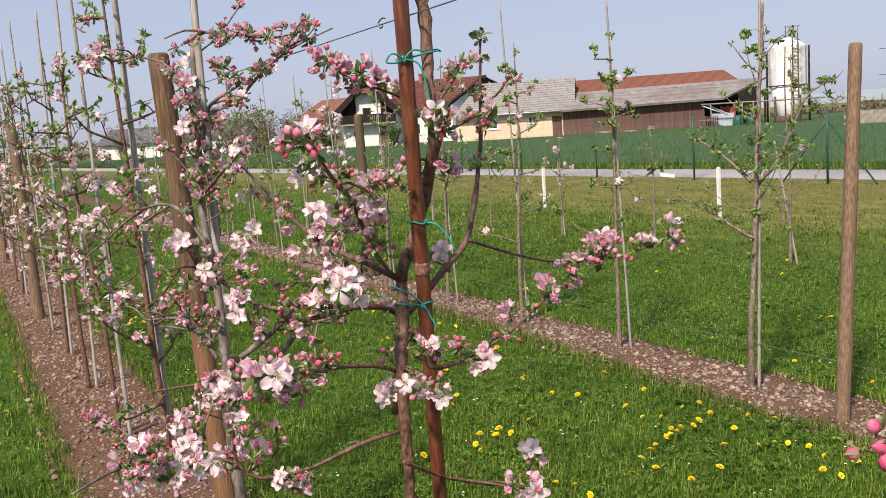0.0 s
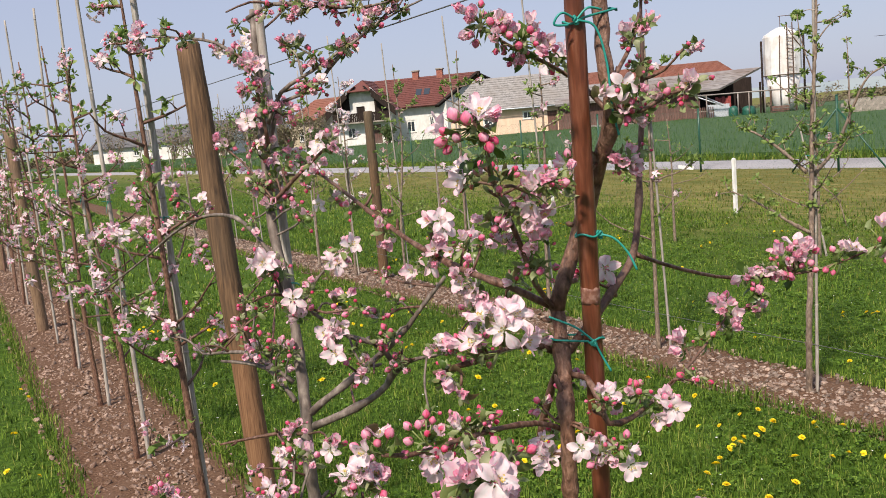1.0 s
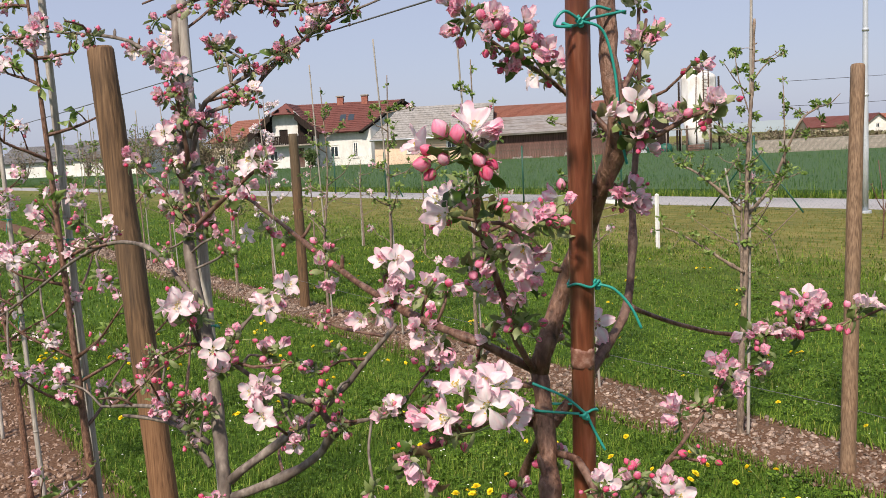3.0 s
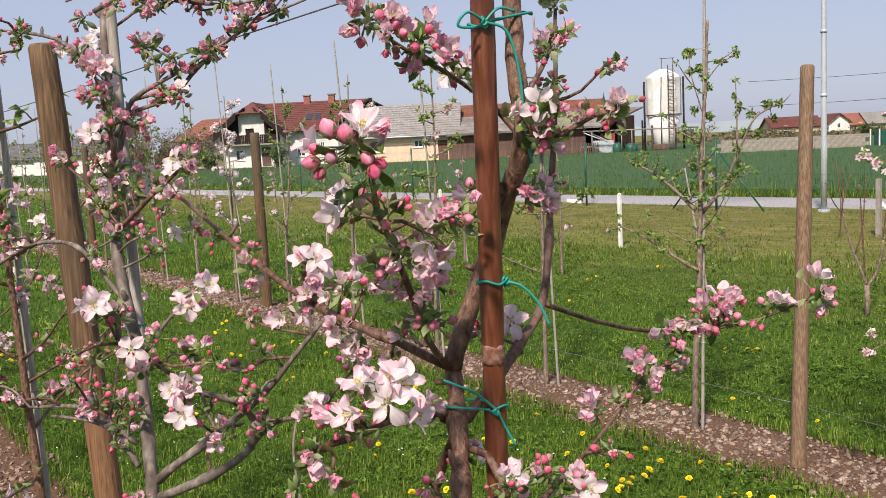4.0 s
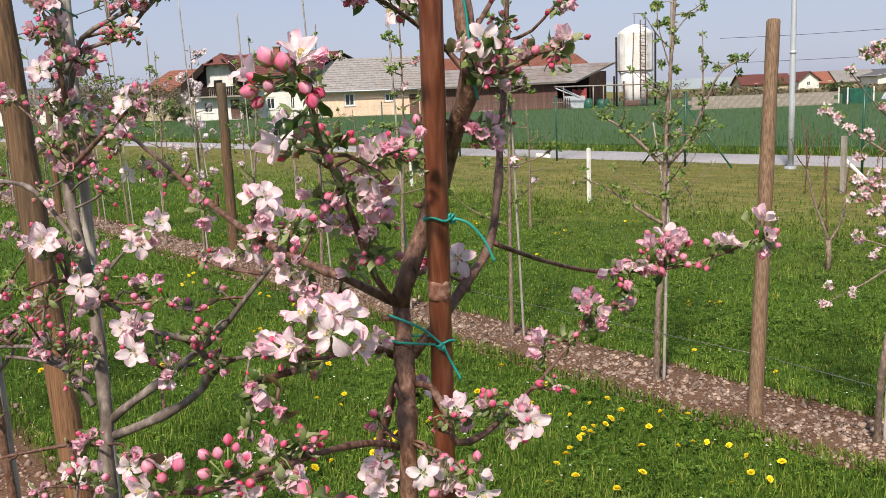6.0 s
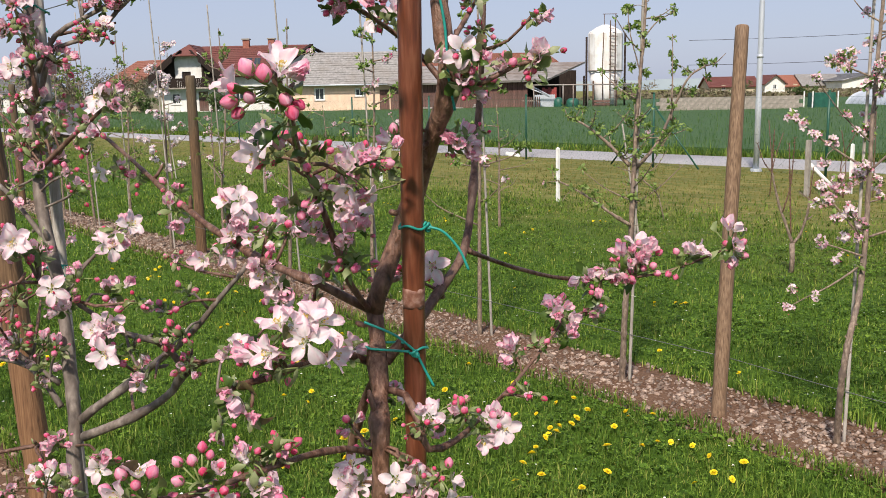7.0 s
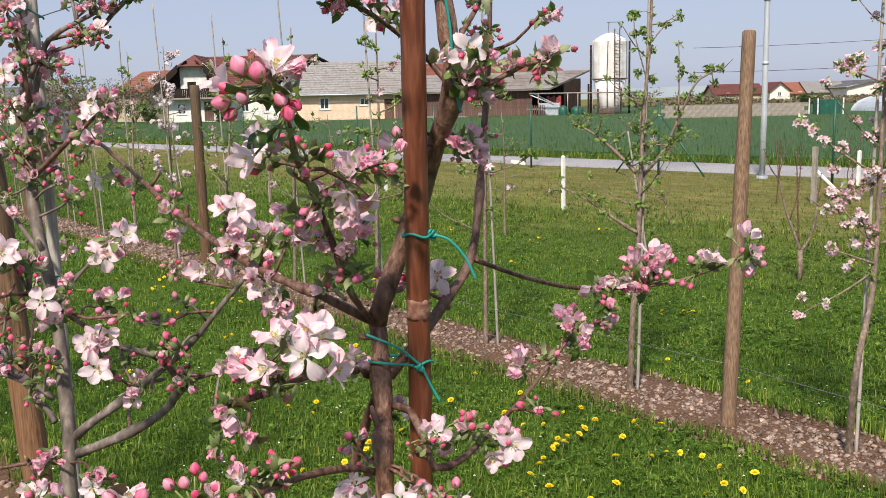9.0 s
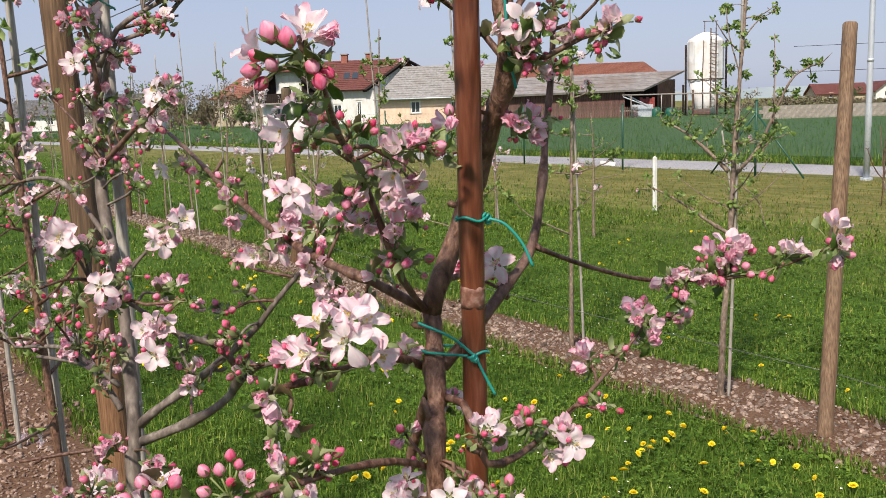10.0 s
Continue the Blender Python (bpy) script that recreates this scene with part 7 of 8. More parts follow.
cluster(right_branch, (0.966, 2.848, 1.456), [
    ("half_open_blossom", HALVES[0], (0.966, 2.849, 1.476), (-0.1, 0.9, 0.4), 0.8), ("half_open_blossom", HALVES[2], (0.972, 2.845, 1.474), (0.4, 0.8, 0.4), 0.7), ("bud", FAT_BUDS[2], (0.961, 2.849, 1.459), (-0.3, 0.3, 0.9), 0.75), ("bud", FAT_BUDS[0], (0.976, 2.837, 1.445), (0.8, -0.2, 0.5), 0.95), ("bud", FAT_BUDS[2], (0.964, 2.843, 1.434), (-0.1, -0.8, 0.5), 0.75),
    ("leaf", GREY_LEAVES[0], (0.952, 2.862, 1.482), (-0.5, 0.85, 0.3), 0.6), ("leaf", GREY_LEAVES[1], (0.976, 2.841, 1.466), (0.6, 0.6, 0.5), 0.8), ("leaf", GREY_LEAVES[2], (0.963, 2.847, 1.452), (0.3, -0.2, 0.9), 0.7), ("leaf", GREY_LEAVES[3], (0.984, 2.836, 1.474), (0.7, 0.7, 0.2), 0.75), ("leaf", GREY_LEAVES[1], (0.95, 2.858, 1.452), (-0.8, 0.1, 0.5), 0.6)])
# two bud clusters at the low branch's end
cluster(low_branch, (0.192, 2.877, 1.335), [
    ("bud", FAT_BUDS[1], (0.179, 2.885, 1.353), (-0.3, 0.8, 0.4), 0.95), ("bud", FAT_BUDS[1], (0.196, 2.871, 1.354), (0.4, 0.8, 0.3), 1.0), ("bud", FAT_BUDS[2], (0.186, 2.876, 1.346), (0, 0.7, 0.7), 0.8),
    ("bud", FAT_BUDS[0], (0.169, 2.89, 1.342), (-0.6, 0.5, 0.4), 0.95), ("half_open_blossom", HALVES[2], (0.175, 2.884, 1.338), (-0.3, 0.2, 0.9), 0.8), ("half_open_blossom", HALVES[5], (0.189, 2.88, 1.352), (0.1, 0.95, 0.2), 0.7),
    ("leaf", LEAVES[2], (0.2, 2.866, 1.346), (0.8, 0.3, 0.4), 0.6), ("leaf", BIG_LEAVES[0], (0.184, 2.885, 1.363), (-0.1, 0.95, 0.1), 0.7), ("leaf", LEAVES[1], (0.2, 2.868, 1.336), (0.7, -0.3, 0.5), 0.55), ("leaf", LEAVES[4], (0.182, 2.88, 1.334), (-0.5, -0.4, 0.6), 0.6)])
cluster(low_branch, (0.237, 2.864, 1.336), [
    ("bud", FAT_BUDS[1], (0.224, 2.875, 1.355), (-0.5, 0.7, 0.3), 0.85), ("bud", FAT_BUDS[0], (0.232, 2.869, 1.355), (-0.1, 0.9, 0.3), 0.85), ("bud", FAT_BUDS[2], (0.239, 2.865, 1.366), (0.1, 0.95, 0.2), 0.8), ("bud", FAT_BUDS[2], (0.243, 2.861, 1.36), (0.3, 0.9, 0.2), 0.7),
    ("bud", FAT_BUDS[1], (0.224, 2.872, 1.341), (-0.8, 0.3, 0.4), 0.9), ("bud", FAT_BUDS[2], (0.249, 2.855, 1.353), (0.6, 0.7, 0.3), 0.75), ("bud", FAT_BUDS[3], (0.238, 2.862, 1.348), (0, 0.6, 0.7), 0.7), ("half_open_blossom", HALVES[0], (0.246, 2.855, 1.348), (0.4, 0.7, 0.5), 0.55),
    ("leaf", LEAVES[0], (0.238, 2.861, 1.35), (0.1, 0.9, 0.4), 0.6), ("leaf", SHOOTS[3], (0.232, 2.866, 1.345), (-0.4, 0.6, 0.5), 0.7), ("leaf", LEAVES[2], (0.245, 2.857, 1.34), (0.5, -0.3, 0.7), 0.6)])
cluster(low_branch, (0.24, 2.862, 1.33), [
    ("bud", FAT_BUDS[1], (0.219, 2.873, 1.33), (-0.7, -0.2, 0.5), 0.9), ("bud", FAT_BUDS[3], (0.249, 2.85, 1.334), (0.4, 0.1, 0.8), 0.75), ("bud", FAT_BUDS[3], (0.243, 2.854, 1.333), (0, 0.1, 0.9), 0.7), ("half_open_blossom", HALVES[2], (0.24, 2.856, 1.327), (0.1, -0.4, 0.8), 0.85)])

# finer side twigs with leaf tufts or pale blossoms on the two nearer trees of the second row
rk = random.Random(31)
for tree, count, bloom in ((t3, 30, False), (t4, 26, True)):
    wood = [(kind, line) for kind, line in LINES[tree.name] if kind != "twig"]
    for k in range(count):
        kind, line = wood[0] if k % 2 else rk.choice(wood[1:])
        ok = [p for p in line if p.z > 0.95]
        if not ok:
            continue
        p = rk.choice(ok)
        a, ln = rk.uniform(0, 6.28), rk.uniform(0.07, 0.3) * (1 if kind == "trunk" else 0.6)
        d = Vector((math.cos(a), math.sin(a), rk.uniform(-0.05, 0.9)))
        mid, end = p + d * ln * 0.5 + Vector((0, 0, -0.01)), p + d * ln + Vector((0, 0, 0.02))
        tufts = []
        for q in (end, mid, p.lerp(mid, 0.5)):
            if rk.random() < 0.8:
                tufts.append((*(q + rand_dir(rk) * 0.012), *((rk.choice((1, 2, 3)), rk.choice((1, 2)), 1, 0.5) if bloom else (0, 0, 0, rk.choice((0.6, 1, 1.6))))))
        limb(tree, "twig", [p, mid, end], 0.0042, 0.0018, tufts, grey=True, leaf_size=1.6)

# short fruiting spurs with small bud clusters on the two near trees
for tree, count, lo in ((t2, 48, 0.95), (t1, 15, 1.15)):
    wood = [(kind, line) for kind, line in LINES[tree.name] if kind != "twig"]
    for k in range(count):
        kind, line = rk.choice(wood)
        ok = [p for p in line[2:] if p.z > lo]
        if not ok:
            continue
        p = rk.choice(ok)
        a, ln = rk.uniform(0, 6.28), rk.uniform(0.03, 0.13) * (1 if tree is t2 else 0.55)
        d = Vector((math.cos(a), math.sin(a), rk.uniform(-0.2, 1.0)))
        mid, end = p + d * ln * 0.5 + rand_dir(rk, 0) * 0.01, p + d * ln
        tufts = [(*(end + rand_dir(rk) * 0.006), rk.choice((0, 0, 1)), rk.choice((0, 1, 1)), rk.choice((2, 3, 4)), rk.choice((0.5, 1)))] if rk.random() < 0.8 else []
        limb(tree, "twig", [p, mid, end], 0.0024, 0.0014, tufts, leaf_size=0.8, flower=0.8)

# red-brown wet stake of the first tree, with its pale ring, and the twine that ties it
POLE_LOW, POLE_DIR = Vector((0.5125, 2.928, 1.39)), Vector((-0.0534, -0.0848, 1.0))


def on_pole(z):
    return POLE_LOW + POLE_DIR * (z - 1.39)


foot = on_pole(-0.03)
pole = thing("tree_stake", "wet red-brown round wooden stake with a pale worn ring", "stake", "tree stakes", at=Matrix.Translation(foot))
zs = [i * 0.05 for i in range(46)]
rp = random.Random(5)
gp = Geo().tube([on_pole(z) - foot for z in zs], [0.0119 * rp.uniform(0.97, 1.03) for z in zs], 16, rough=0.02, rng=rp)
part("shaft", gp.mesh("shaft", STAKE_RED, True), pole)
gp = Geo().tube([on_pole(z) - foot for z in (1.436, 1.442, 1.454, 1.459)], [0.0117, 0.0121, 0.0122, 0.0117], 16, rough=0.03, rng=rp)
part("worn_ring", gp.mesh("worn_ring", RING, True), pole, "pale worn ring")


def tie(center, other, r1, r2, tails, seed, label="green plastic twine tied round stake and stem", side=Vector((-0.507, -0.862, 0))):
    """A loop of twine round two stems, crossed between them, with a knot and loose ends."""
    r = random.Random(seed)
    a, b = Vector(center), Vector(other)
    d = (b - a).normalized()
    s = Vector((-d.y, d.x, 0)).normalized()
    pts = []
    for i in range(13):
        t = math.pi / 2 + math.pi * i / 12
        pts.append(a + (d * math.cos(t) + s * math.sin(t)) * (r1 + 0.0022) + Vector((0, 0, 0.002 * math.sin(3 * t))))
    for i in range(13):
        t = -math.pi / 2 + math.pi * i / 12
        pts.append(b + (d * math.cos(t) + s * math.sin(t)) * (r2 + 0.0022) + Vector((0, 0, 0.004 + 0.002 * math.sin(2 * t))))
    pts.append(pts[0] + Vector((0, 0, 0.002)))
    pts = [p - a for p in pts]
    ob = thing("twine_tie", label, "twine", "twine ties", at=Matrix.Translation(a))
    part("loop", Geo().tube(smooth_line(pts, 0.003), 0.0014, 7).mesh("loop", TWINE, True), ob)
    knot = side * (r1 + 0.004)
    gk = Geo()
    for k in range(3):
        o = Vector((r.uniform(-.002, .002), r.uniform(-.002, .002), r.uniform(-.003, .003)))
        gk.tube([knot + o + Vector((0.0022 * math.cos(t), 0.001 * math.sin(2 * t), 0.0028 * math.sin(t))) for t in np.linspace(0, 6.28, 15)], 0.0014, 6)
    part("knot", gk.mesh("knot", TWINE, True), ob)
    for tail in tails:
        p = [knot] + [knot + Vector(q) for q in tail]
        part("loose_end", Geo().tube(smooth_line(p, 0.0025), 0.0014, 7).mesh("loose_end", TWINE, True), ob)
    return ob


tie(on_pole(1.777), (0.545, 2.9, 1.785), 0.0119, 0.008, [[(0.02, -0.008, -0.01), (0.03, -0.012, -0.05), (0.034, -0.012, -0.1), (0.04, -0.014, -0.135)],
                                                     [(-0.02, 0.0, 0.008), (-0.028, 0.005, -0.004), (-0.012, 0, -0.006)], [(0.012, -0.006, 0.012), (0.03, -0.008, 0.01)]], 1)
tie(on_pole(1.524), on_pole(1.524) + Vector((0.012, 0.02, 0)), 0.0119, 0.004, [[(0.012, -0.011, -0.006), (0.024, -0.021, -0.024), (0.031, -0.028, -0.046)]], 2, side=Vector((0.62, -0.785, 0)))
tie(on_pole(1.39), (0.491, 2.966, 1.385), 0.0119, 0.012, [[(0.01, 0, -0.02), (0.018, -0.006, -0.04)], [(-0.02, 0.01, 0.02), (-0.045, 0.03, 0.035)]], 3)


def bamboo(base, top, r, seed, label="weathered grey bamboo stake beside a young tree"):
    rr = random.Random(seed)
    b, t = Vector(base), Vector(top)
    pts, rad = [], []
    n = 36
    for i in range(n + 1):
        s = i / n
        pts.append((t - b) * s)
        rad.append(r * (1 - 0.25 * s))
    cane = thing("bamboo_stake", label, "stake", "tree stakes", at=Matrix.Translation(b))
    part("shaft", Geo().tube(pts, rad, 8, rough=0.04, rng=rr).mesh("shaft", BAMBOO, True), cane)
    d = (t - b).normalized() * 0.005
    for i in range(4 + seed % 4, n, 7):
        k = rad[i]
        part("node_ring", Geo().tube([pts[i] - d, pts[i] - d * 0.3, pts[i] + d * 0.4, pts[i] + d], [k, k * 1.17, k * 1.14, k], 8).mesh("node_ring", BAMBOO, True), cane)
    return cane


bamboo((0.30, 3.42, -0.02), (0.385, 3.72, 2.3), 0.0105, 1, "grey bamboo stake tied to the forked tree")
tie((0.372, 3.668, 1.79), (0.345, 3.62, 1.79), 0.011, 0.008, [[(-0.01, -0.005, 0.02)], [(0.01, -0.01, -0.03)]], 4)
tie((0.35, 3.59, 1.41), (0.33, 3.55, 1.415), 0.011, 0.011, [[(0.01, -0.01, -0.03)]], 5)

# ---------------- row trees ----------------
LOWF = [flower_shape(o, p, s, 2, 2, 1.0, False) for s, (o, p) in enumerate([(0.95, 0.45), (0.85, 0.4), (0.45, 0.85), (0.3, 1.0)], 50)]
PALE_FLOWERS = [flower_shape(o, 0.12, 60 + k, 2, 2, 1.0, False) for k, o in enumerate((0.95, 0.8, 0.6))]
LOWB = [(bv, [q for q in bf if len(q) == 4], bc) for bv, bf, bc in (bud_shape(s, 0.5 + 0.15 * s, 3, 5, False) for s in range(3))]
LOWL = [leaf_shape(s, 2, 0.036, 0.011) for s in range(4)]


def row_tree(seed, height, bloom, leafy, r0, lean, spread, name_label, group, dark=False, n_limbs=11, low=0.55, big=1.0, at=None, flowers=None):
    """A slender trained tree: a leading stem, side limbs with bends and spurs, and tufts of blossom or young leaves."""
    r = random.Random(seed)
    tree = thing("apple_tree", name_label, "apple tree", group, at=at)
    bark = BARK if dark else BARK_GREY
    stem = smooth_line([Vector((0, 0, -0.03)), Vector((lean[0] * 0.2 + r.uniform(-.02, .02), lean[1] * 0.2, height * 0.3)),
                        Vector((lean[0] * 0.6 + r.uniform(-.04, .04), lean[1] * 0.6 + r.uniform(-.03, .03), height * 0.65)), Vector((lean[0], lean[1], height))], 0.08)
    n = len(stem)
    g = Geo().tube(stem, [max(0.003, r0 * (1.1 - 0.85 * i / n) * r.uniform(0.92, 1.1)) for i in range(n)], 8, rough=0.08, rng=r)
    part("trunk", g.mesh("trunk", bark, True), tree)
    fl_v, fl_f, fl_c, lf_v, lf_f = [], [], [], [], []

    def put(shape, m, colour=True):
        v = np.asarray(shape[0])
        mm = np.array(m)
        w = v @ mm[:3, :3].T + mm[:3, 3]
        tgt_v, tgt_f = (fl_v, fl_f) if colour else (lf_v, lf_f)
        k = sum(len(a) for a in tgt_v)
        tgt_v.append(w)
        tgt_f.extend([tuple(i + k for i in q) for q in shape[1]])
        if colour:
            fl_c.append(shape[2])

    def tuft(p, d, amount):
        if r.random() < amount[0] * (0.3 if dark and p.z > 1.75 else 1):
            for _ in range(r.randint(3, 6)):
                dd = (rand_dir(r, 0.3) + Vector((-0.2, -0.2, 0.1))).normalized()
                put(r.choice(flowers or LOWF), aim(p + dd * r.uniform(0.008, 0.03), dd, r.uniform(0, 360), big * r.uniform(0.75, 1.05)))
            for _ in range(r.randint(0, 4)):
                dd = rand_dir(r, 0.3)
                put(r.choice(LOWB), aim(p + dd * r.uniform(0.01, 0.03), dd, 0, big * r.uniform(0.7, 1.1)))
        for _ in range(int(amount[1] * r.uniform(2, 7))):
            dd = rand_dir(r, 0.5)
            put(r.choice(LOWL), aim_y(p + dd * 0.004, dd, r.uniform(0, 360), big * r.uniform(0.6, 1.15)), False)

    az = r.uniform(0, 6.28)
    for i in range(n_limbs):
        s = low + (0.97 - low) * i / n_limbs + r.uniform(-0.03, 0.03)
        s = min(0.98, s)
        p0 = stem[int(s * (n - 1))]
        az += 2.4 + r.uniform(-0.5, 0.5)
        ln = spread * (1.15 - 0.75 * (s - low) / (1 - low)) * r.uniform(0.55, 1.1)
        d = Vector((math.cos(az) * 0.75, math.sin(az), 0))
        rise = r.uniform(0.05, 0.75)
        line = smooth_line([p0, p0 + d * ln * 0.35 + Vector((0, 0, ln * rise * 0.25)), p0 + d * ln * 0.7 + Vector((r.uniform(-.03, .03), r.uniform(-.03, .03), ln * rise * 0.5)),
                            p0 + d * ln + Vector((0, 0, ln * rise))], 0.06)
        k = len(line)
        g = Geo().tube(line, [max(0.0022, r0 * 0.42 * (1 - 0.7 * j / k)) for j in range(k)], 6, rough=0.1, rng=r)
        for j in range(1, k):
            if r.random() < 0.62:
                sp = line[j] + rand_dir(r, 0.6) * r.uniform(0.015, 0.07)
                g.tube([line[j], line[j].lerp(sp, 0.5) + Vector((0, 0, 0.004)), sp], [0.003, 0.0024, 0.0018], 5)
                tuft(sp, d, (bloom, leafy))
        tuft(line[-1], d, (bloom, leafy))
        part("branch", g.mesh("branch", TWIG if dark else bark, True), tree)
    for j in range(int(n * 0.6), n, 2):
        tuft(stem[j] + rand_dir(r, 0) * 0.02, None, (bloom * 0.4, leafy))
    if fl_v:
        ob = part("blossoms", mesh_of("blossoms", np.concatenate(fl_v), fl_f, PETAL, True, col=np.concatenate(fl_c)), tree)
        ob["kind"] = "stuff"
    if lf_v:
        ob = part("leaves", mesh_of("leaves", np.concatenate(lf_v), lf_f, FRESH, True), tree)
        ob["kind"] = "stuff"
    return tree


def stake_for(x, y, h, seed, r=0.0105):
    rr = random.Random(seed)
    bamboo((x + rr.uniform(-.05, .05), y + rr.uniform(-.06, .06), -0.02), (x + rr.uniform(-.14, .0), y + rr.uniform(-.02, .16), h), r, seed)


# first row beyond the two near trees
rr_ = random.Random(9)
row1 = [5.45, 7.1, 8.38, 9.7, 10.95, 12.3, 13.6, 14.9, 16.2, 17.5, 18.8, 20.1, 21.4, 22.7, 24.0, 25.3, 26.6]
near_stakes = [((0.559, 5.49), (-0.02, -0.002), 0.0145), ((0.606, 7.056), (-0.0185, 0.025), 0.0125), ((0.596, 8.344), (0.012, 0.013), 0.0115), ((0.575, 9.63), (0.016, 0.0275), 0.0115)]
first = []
for i, y in enumerate(row1):
    if i < 6:
        t = row_tree(100 + i, rr_.uniform(2.2, 2.5), 0.56, 1.1, 0.016, (rr_.uniform(-.15, .0), rr_.uniform(-.05, .12)), 0.5,
                     "slender apple tree full of pale pink blossoms in the first row", "trees of the first row", True, 18, 0.3, 1.05, Matrix.Translation((ROW_1 + 0.04, y, 0)))
        first.append(t)
    else:
        copy_thing(first[i % 6], pose(ROW_1 + rr_.uniform(-.05, .05), y, 0, 0, 0, rr_.choice((0, 120, 180, 250))))
    h = rr_.uniform(2.6, 2.9)
    if i < 4:
        (fx, fy), (lx, ly), rad = near_stakes[i]
        bamboo((fx, fy, -0.02), (fx + lx * (h + 0.15), fy + ly * (h + 0.15), h + 0.15), rad, 200 + i, "tall weathered grey stake tied to a blossoming tree")
    else:
        stake_for(ROW_1 + 0.05, y - 0.03, h, 200 + i)

# second row: sparse trees in young leaf, the last one in bloom
row2 = [6.72, 7.95, 9.25, 10.5, 11.8, 13.0, 14.3, 15.6, 17.0, 18.3, 19.6, 21, 22.4, 23.8]
second = []
for i, y in enumerate(row2):
    if i < 4:
        t = row_tree(300 + i, 2.3, 0.07, 1.5, 0.0155, (rr_.uniform(0, .07), rr_.uniform(-.05, .05)), 0.42, "thin young apple tree with fresh green leaf tufts", "trees of the second row",
                     False, 12, 0.36, 1.15, Matrix.Translation((ROW_2 + (0.08 if i == 0 else 0), y + (0.07 if i == 0 else 0), 0)))
        second.append(t)
    elif i == 4:
        row_tree(341, 2.3, 0.95, 0.3, 0.0155, (0.02, 0.0), 0.4, "thin young apple tree covered in whitish blossoms", "trees of the second row", False, 14, 0.36, 1.15, Matrix.Translation((ROW_2, y + 0.05, 0)), PALE_FLOWERS)
    else:
        copy_thing(second[i % 4], pose(ROW_2, y, 0, 0, 0, rr_.choice((0, 90, 140, 200, 270))))
    stake_for(ROW_2 + (0.13 if i == 0 else 0.06), y + 0.01, rr_.uniform(2.45, 2.75), 400 + i, 0.009)

bamboo((3.93, 5.44, -0.02), (4.0, 5.43, 2.7), 0.0095, 431, "pale bamboo stake beside a young leafing tree")
bamboo((3.93, 4.17, -0.02), (4.05, 4.2, 2.6), 0.0085, 432, "pale bamboo stake beside a blossoming tree")
tie((3.96, 5.435, 1.33), (3.93, 5.46, 1.33), 0.0095, 0.014, [[(0.01, -0.01, -0.04)]], 11)
tie((4.0, 4.18, 1.45), (4.0, 4.2, 1.45), 0.009, 0.012, [[(0.01, -0.01, -0.03)]], 12)
for k, ((fx, fy), (lx, ly), rad) in enumerate(near_stakes):
    for z in (0.95, 1.42):
        tie((fx + lx * z, fy + ly * z, z), (fx + lx * z - 0.02, fy + ly * z + 0.02, z), rad, 0.012, [[(-0.01, -0.01, -0.03), (-0.012, -0.012, -0.06)]], 20 + k)
# name tag on a young tree
gt = Geo().box((-0.09, -0.002, -0.022), (0.09, 0.002, 0.022))
thing("plant_tag", "small white plastic tag hanging on a young tree", "tag", at=pose(ROW_3 + 0.14, 10.35, 0.9, 0, 8, -38), me=gt.mesh("plant_tag", WHITE_WOOD))
# third row: small trees with few blossoms
row3 = [8.35, 10.45, 12.43, 14.4, 16.4, 18.4, 20.4, 22.4]
third = []
for i, y in enumerate(row3):
    if i < 3:
        t = row_tree(500 + i, 1.5, (0.05, 0.05, 0.5)[i], 0.5, 0.017, (rr_.uniform(-.05, .05), 0), 0.5, "small young fruit tree with bare twigs and few blossoms", "trees of the third row",
                     False, 7, 0.35, 1.1, Matrix.Translation((ROW_3, y, 0)))
        third.append(t)
    else:
        copy_thing(third[i % 3], pose(ROW_3, y, 0, 0, 0, rr_.choice((0, 90, 140, 200, 270))))
    if i % 2 == 0:
        stake_for(ROW_3 + 0.04, y, 1.3, 600 + i, 0.012)
# low forked tree with upright reddish shoots
fork_at = Vector((7.47, 6.52, 0))
forked = thing("young_fruit_tree", "low forked young tree with upright reddish bare shoots", "fruit tree", "trees of the third row", at=Matrix.Translation(fork_at))


def fork_point(side, z, back=0.0):
    return ASIDE * side + AHEAD * back + Vector((0, 0, z))


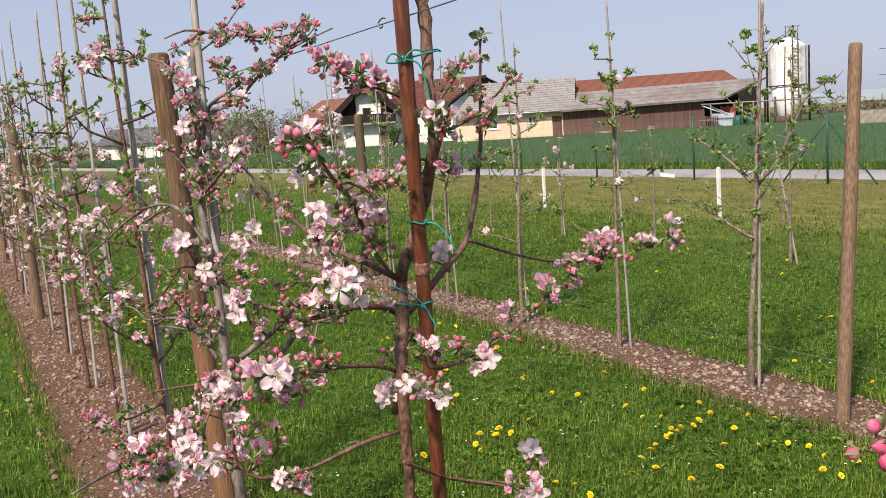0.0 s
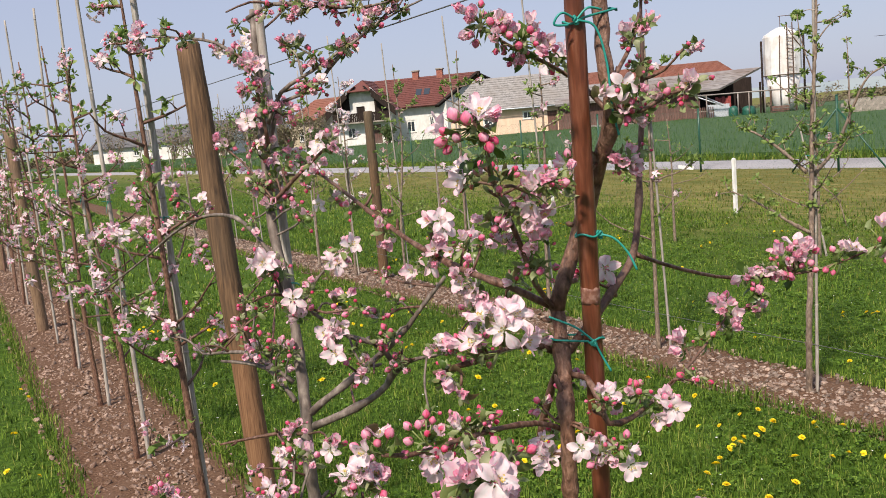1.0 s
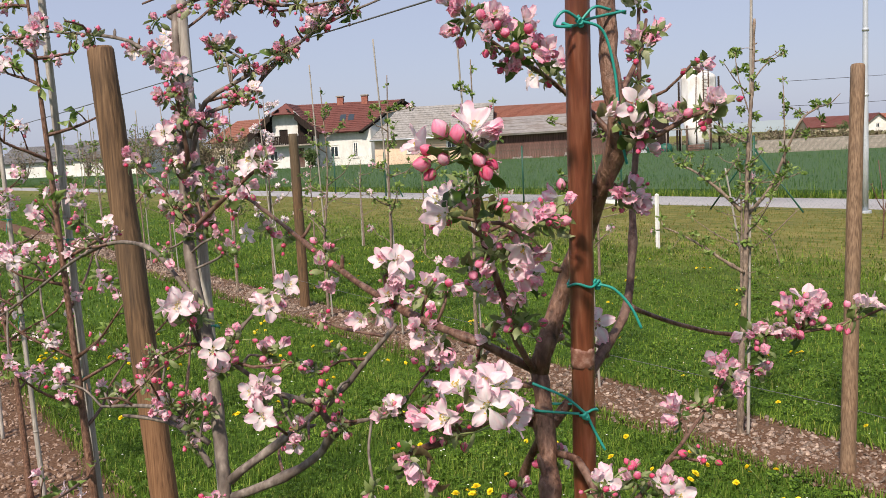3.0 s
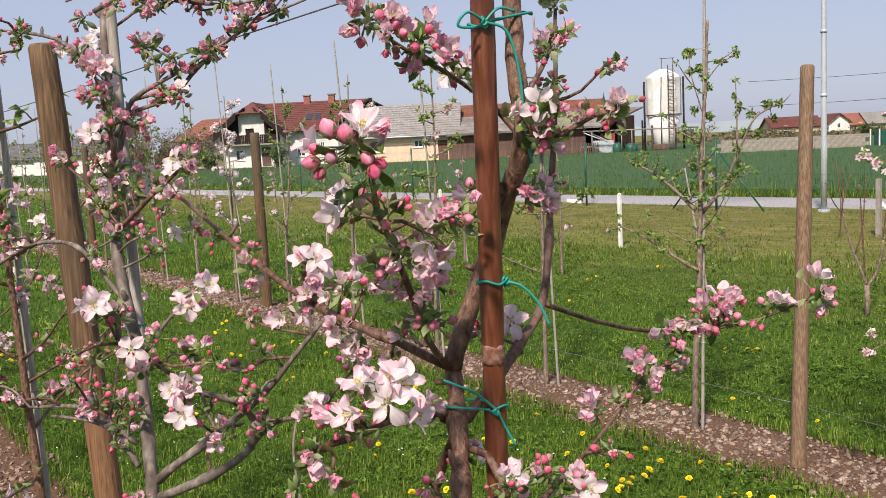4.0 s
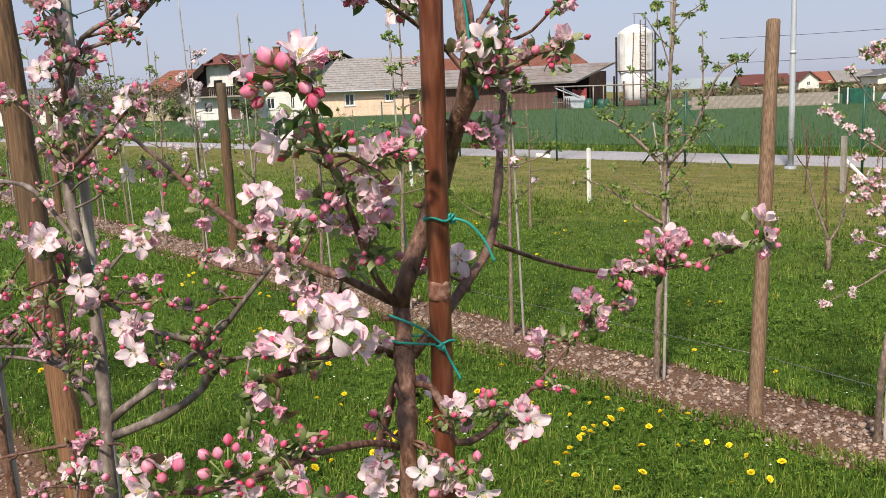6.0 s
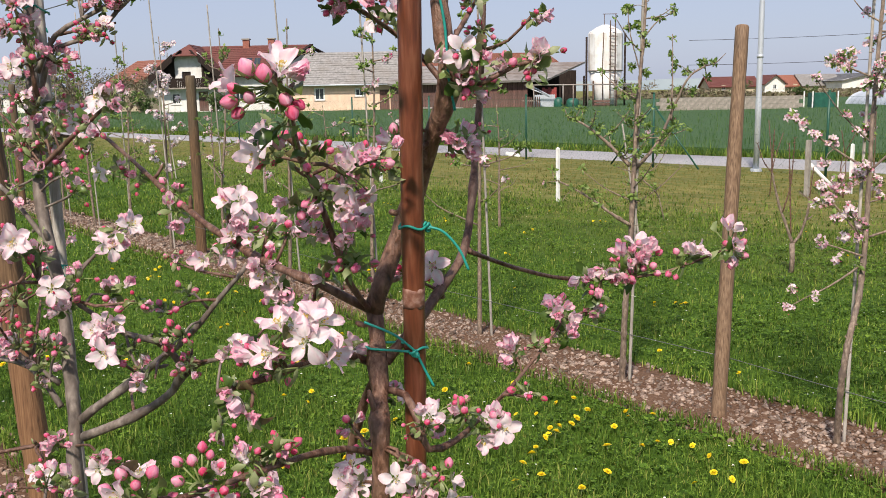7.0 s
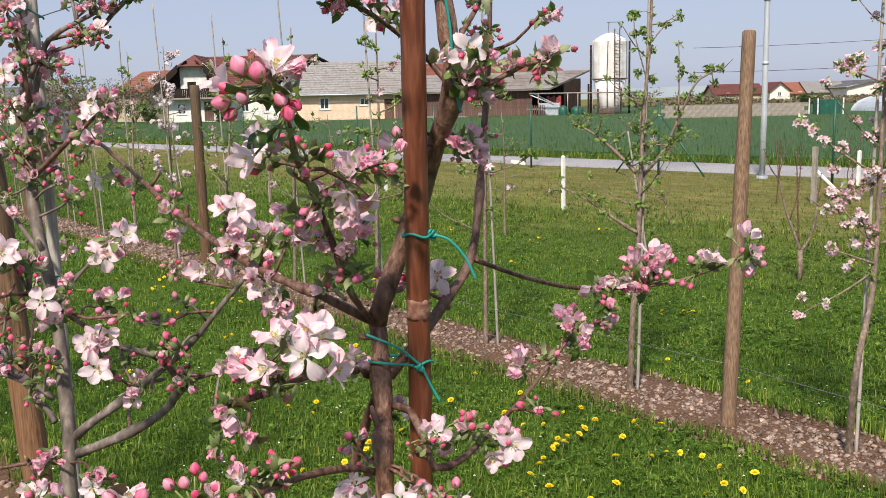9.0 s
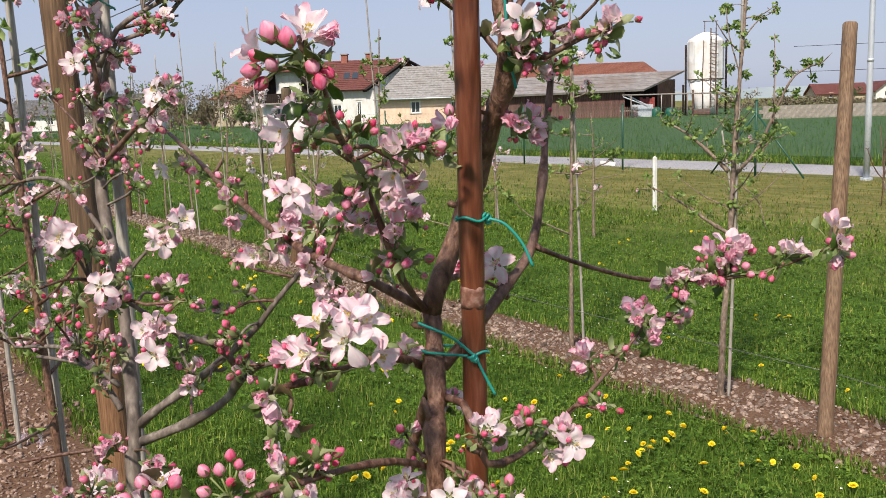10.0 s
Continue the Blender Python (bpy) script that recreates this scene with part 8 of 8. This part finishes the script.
rf = random.Random(44)
part("trunk", Geo().tube([fork_point(0, -0.03), fork_point(0.005, 0.12), fork_point(-0.005, 0.27)], [0.025, 0.022, 0.024], 9, rough=0.08, rng=rf).mesh("trunk", BARK_GREY, True), forked)
for line, r0_, r1_, mat_ in (([(0, 0.26, 0), (-0.06, 0.42, 0), (-0.13, 0.63, 0.03), (-0.2, 0.9, 0.03)], 0.015, 0.008, BARK_GREY), ([(0, 0.26, 0), (0.07, 0.36, 0), (0.11, 0.55, -0.03), (0.12, 0.66, -0.03)], 0.015, 0.009, BARK_GREY),
                             ([(0.09, 0.46, 0), (0.17, 0.5, 0.03)], 0.009, 0.005, BARK_GREY), ([(-0.2, 0.88, 0.03), (-0.2, 1.05, 0.03), (-0.195, 1.27, 0.02)], 0.008, 0.004, TWIG),
                             ([(-0.2, 0.9, 0.03), (-0.27, 1.0, 0.05), (-0.33, 1.16, 0.05)], 0.005, 0.003, TWIG), ([(-0.02, 0.35, 0), (-0.04, 0.7, 0), (-0.06, 1.15, 0.02)], 0.008, 0.004, TWIG),
                             ([(-0.1, 0.55, 0), (-0.04, 0.8, 0), (-0.02, 1.2, 0.0)], 0.007, 0.003, TWIG), ([(0.12, 0.64, -0.03), (0.13, 0.8, -0.03), (0.15, 0.95, -0.02)], 0.006, 0.003, TWIG)):
    line = smooth_line([fork_point(*p) for p in line], 0.04)
    gk = Geo().tube(line, [r0_ + (r1_ - r0_) * i / len(line) for i in range(len(line))], 7, rough=0.12, rng=rf)
    for p in line[1:]:
        for _ in range(2):
            d = rand_dir(rf, 0.6)
            gk.tube([p, p + d * rf.uniform(0.012, 0.025)], [0.004, 0.0025], 5)
    part("branch", gk.mesh("branch", mat_, True), forked)
# reddish canes by the grey post
for k, (x, y) in enumerate(((12.6, 9.9), (13.1, 9.0), (13.4, 8.7))):
    r = random.Random(700 + k)
    cane = thing("cane_bush", "upright reddish bare berry canes with tiny shoots", "berry bush", "berry canes", at=Matrix.Translation((x, y, 0)))
    for q in range(2):
        g = Geo().tube(smooth_line([(0, 0, -0.02), (r.uniform(-.06, .06), r.uniform(-.06, .06), 0.5), (r.uniform(-.15, .15), r.uniform(-.15, .15), r.uniform(0.9, 1.3))], 0.1), 0.007, 6)
        part("cane", g.mesh("cane", TWIG, True), cane)

# ---------------- dandelions ----------------
proto = thing("dandelion", "yellow dandelion flower on a short stalk in the grass", "dandelion", "dandelions", at=Matrix.Translation((2.56, 4.78, 0)))
gd = Geo()
rd = random.Random(4)
for ring, (nr, rad, lift) in enumerate(((18, 0.0175, 0.2), (16, 0.0145, 0.9), (12, 0.0105, 1.5), (8, 0.0055, 1.9))):
    for k in range(nr):
        a = 2 * math.pi * (k + 0.5 * ring) / nr
        d, s = Vector((math.cos(a), math.sin(a), 0)), Vector((-math.sin(a), math.cos(a), 0))
        tip = d * rad * rd.uniform(0.72, 1.12) + Vector((0, 0, 0.006 * lift))
        w = 0.0028
        gd.add([s * w * 0.5, -s * w * 0.5, tip - s * w, tip + s * w], [(0, 1, 2, 3)])
gd.v = [(x, y, z + 0.055) for x, y, z in gd.v]
part("flower_head", gd.mesh("flower_head", YELLOW), proto)
part("stalk", Geo().tube([(0.004, 0.002, -0.01), (0.002, 0, 0.03), (0, 0, 0.056)], 0.0017, 5).mesh("stalk", STALK, True), proto)
here = [(2.47, 4.84), (3.03, 4.33), (3.13, 4.3), (3.17, 4.27), (3.33, 4.31), (3.33, 4.7), (3.36, 4.6), (3.35, 5.43), (3.38, 5.38), (3.37, 5.77), (2.94, 5.08),
        (3.04, 4.83), (3.36, 6.2), (3.13, 5.35), (3.26, 5.0), (4.5, 5.08), (4.48, 5.64), (4.6, 6.5), (0.1, 8.92), (-0.02, 7.96), (0.04, 7.19), (0.1, 9.19), (0.0, 8.08), (-0.07, 7.37)]
for k in range(22):
    here.append((2.0 + 1.45 * rd.random() ** 0.7, rd.uniform(3.9, 9.5)))
for k in range(78):
    u = rd.random()
    if u < 0.42:
        here.append((rd.uniform(1.2, 3.4), rd.uniform(3.9, 11)))
    elif u < 0.85:
        here.append((4.55 + 5 * rd.random() ** 1.5, rd.uniform(3.2, 14)))
    else:
        here.append((rd.uniform(-1.6, 0.12), rd.uniform(6, 15)))
for x, y in list(here[24:]):
    for k in range(rd.choice((0, 0, 0, 1, 1, 2, 3))):
        here.append((x + rd.gauss(0, 0.06), y + rd.gauss(0, 0.06)))
here = [(x, y) for x, y in here if abs(x - ROW_2 - 0.02) > 0.34 and abs(x - ROW_1 - 0.06) > 0.38]
for x, y in here:
    m = pose(x, y, 0, rd.uniform(-40, 40), rd.uniform(-40, 40), rd.uniform(0, 360)) @ Matrix.Scale(rd.uniform(0.8, 1.25), 4) @ Matrix.Diagonal((1, 1, rd.uniform(0.6, 1.15), 1))
    copy_thing(proto, m)
# daisies and clover heads, too many and small to count
n = 800
xs, ys = spots(0.9, 11, 3, 16, n, 91, power=0.6, near=5)
xs, ys = off_beds(xs, ys)
dv, df = [], []
for x, y in zip(xs, ys):
    k = len(dv)
    s = rd.uniform(0.004, 0.0075)
    z = rd.uniform(0.035, 0.055)
    dv += [(x + s * math.cos(a), y + s * math.sin(a), z + 0.002 * math.sin(2 * a)) for a in np.linspace(0, 5.2, 6)]
    df.append(tuple(range(k, k + 6)))
thing("daisies", "tiny white daisies scattered in the grass", "daisies", kind="stuff", me=mesh_of("daisies", dv, df, WHITE_WOOD))
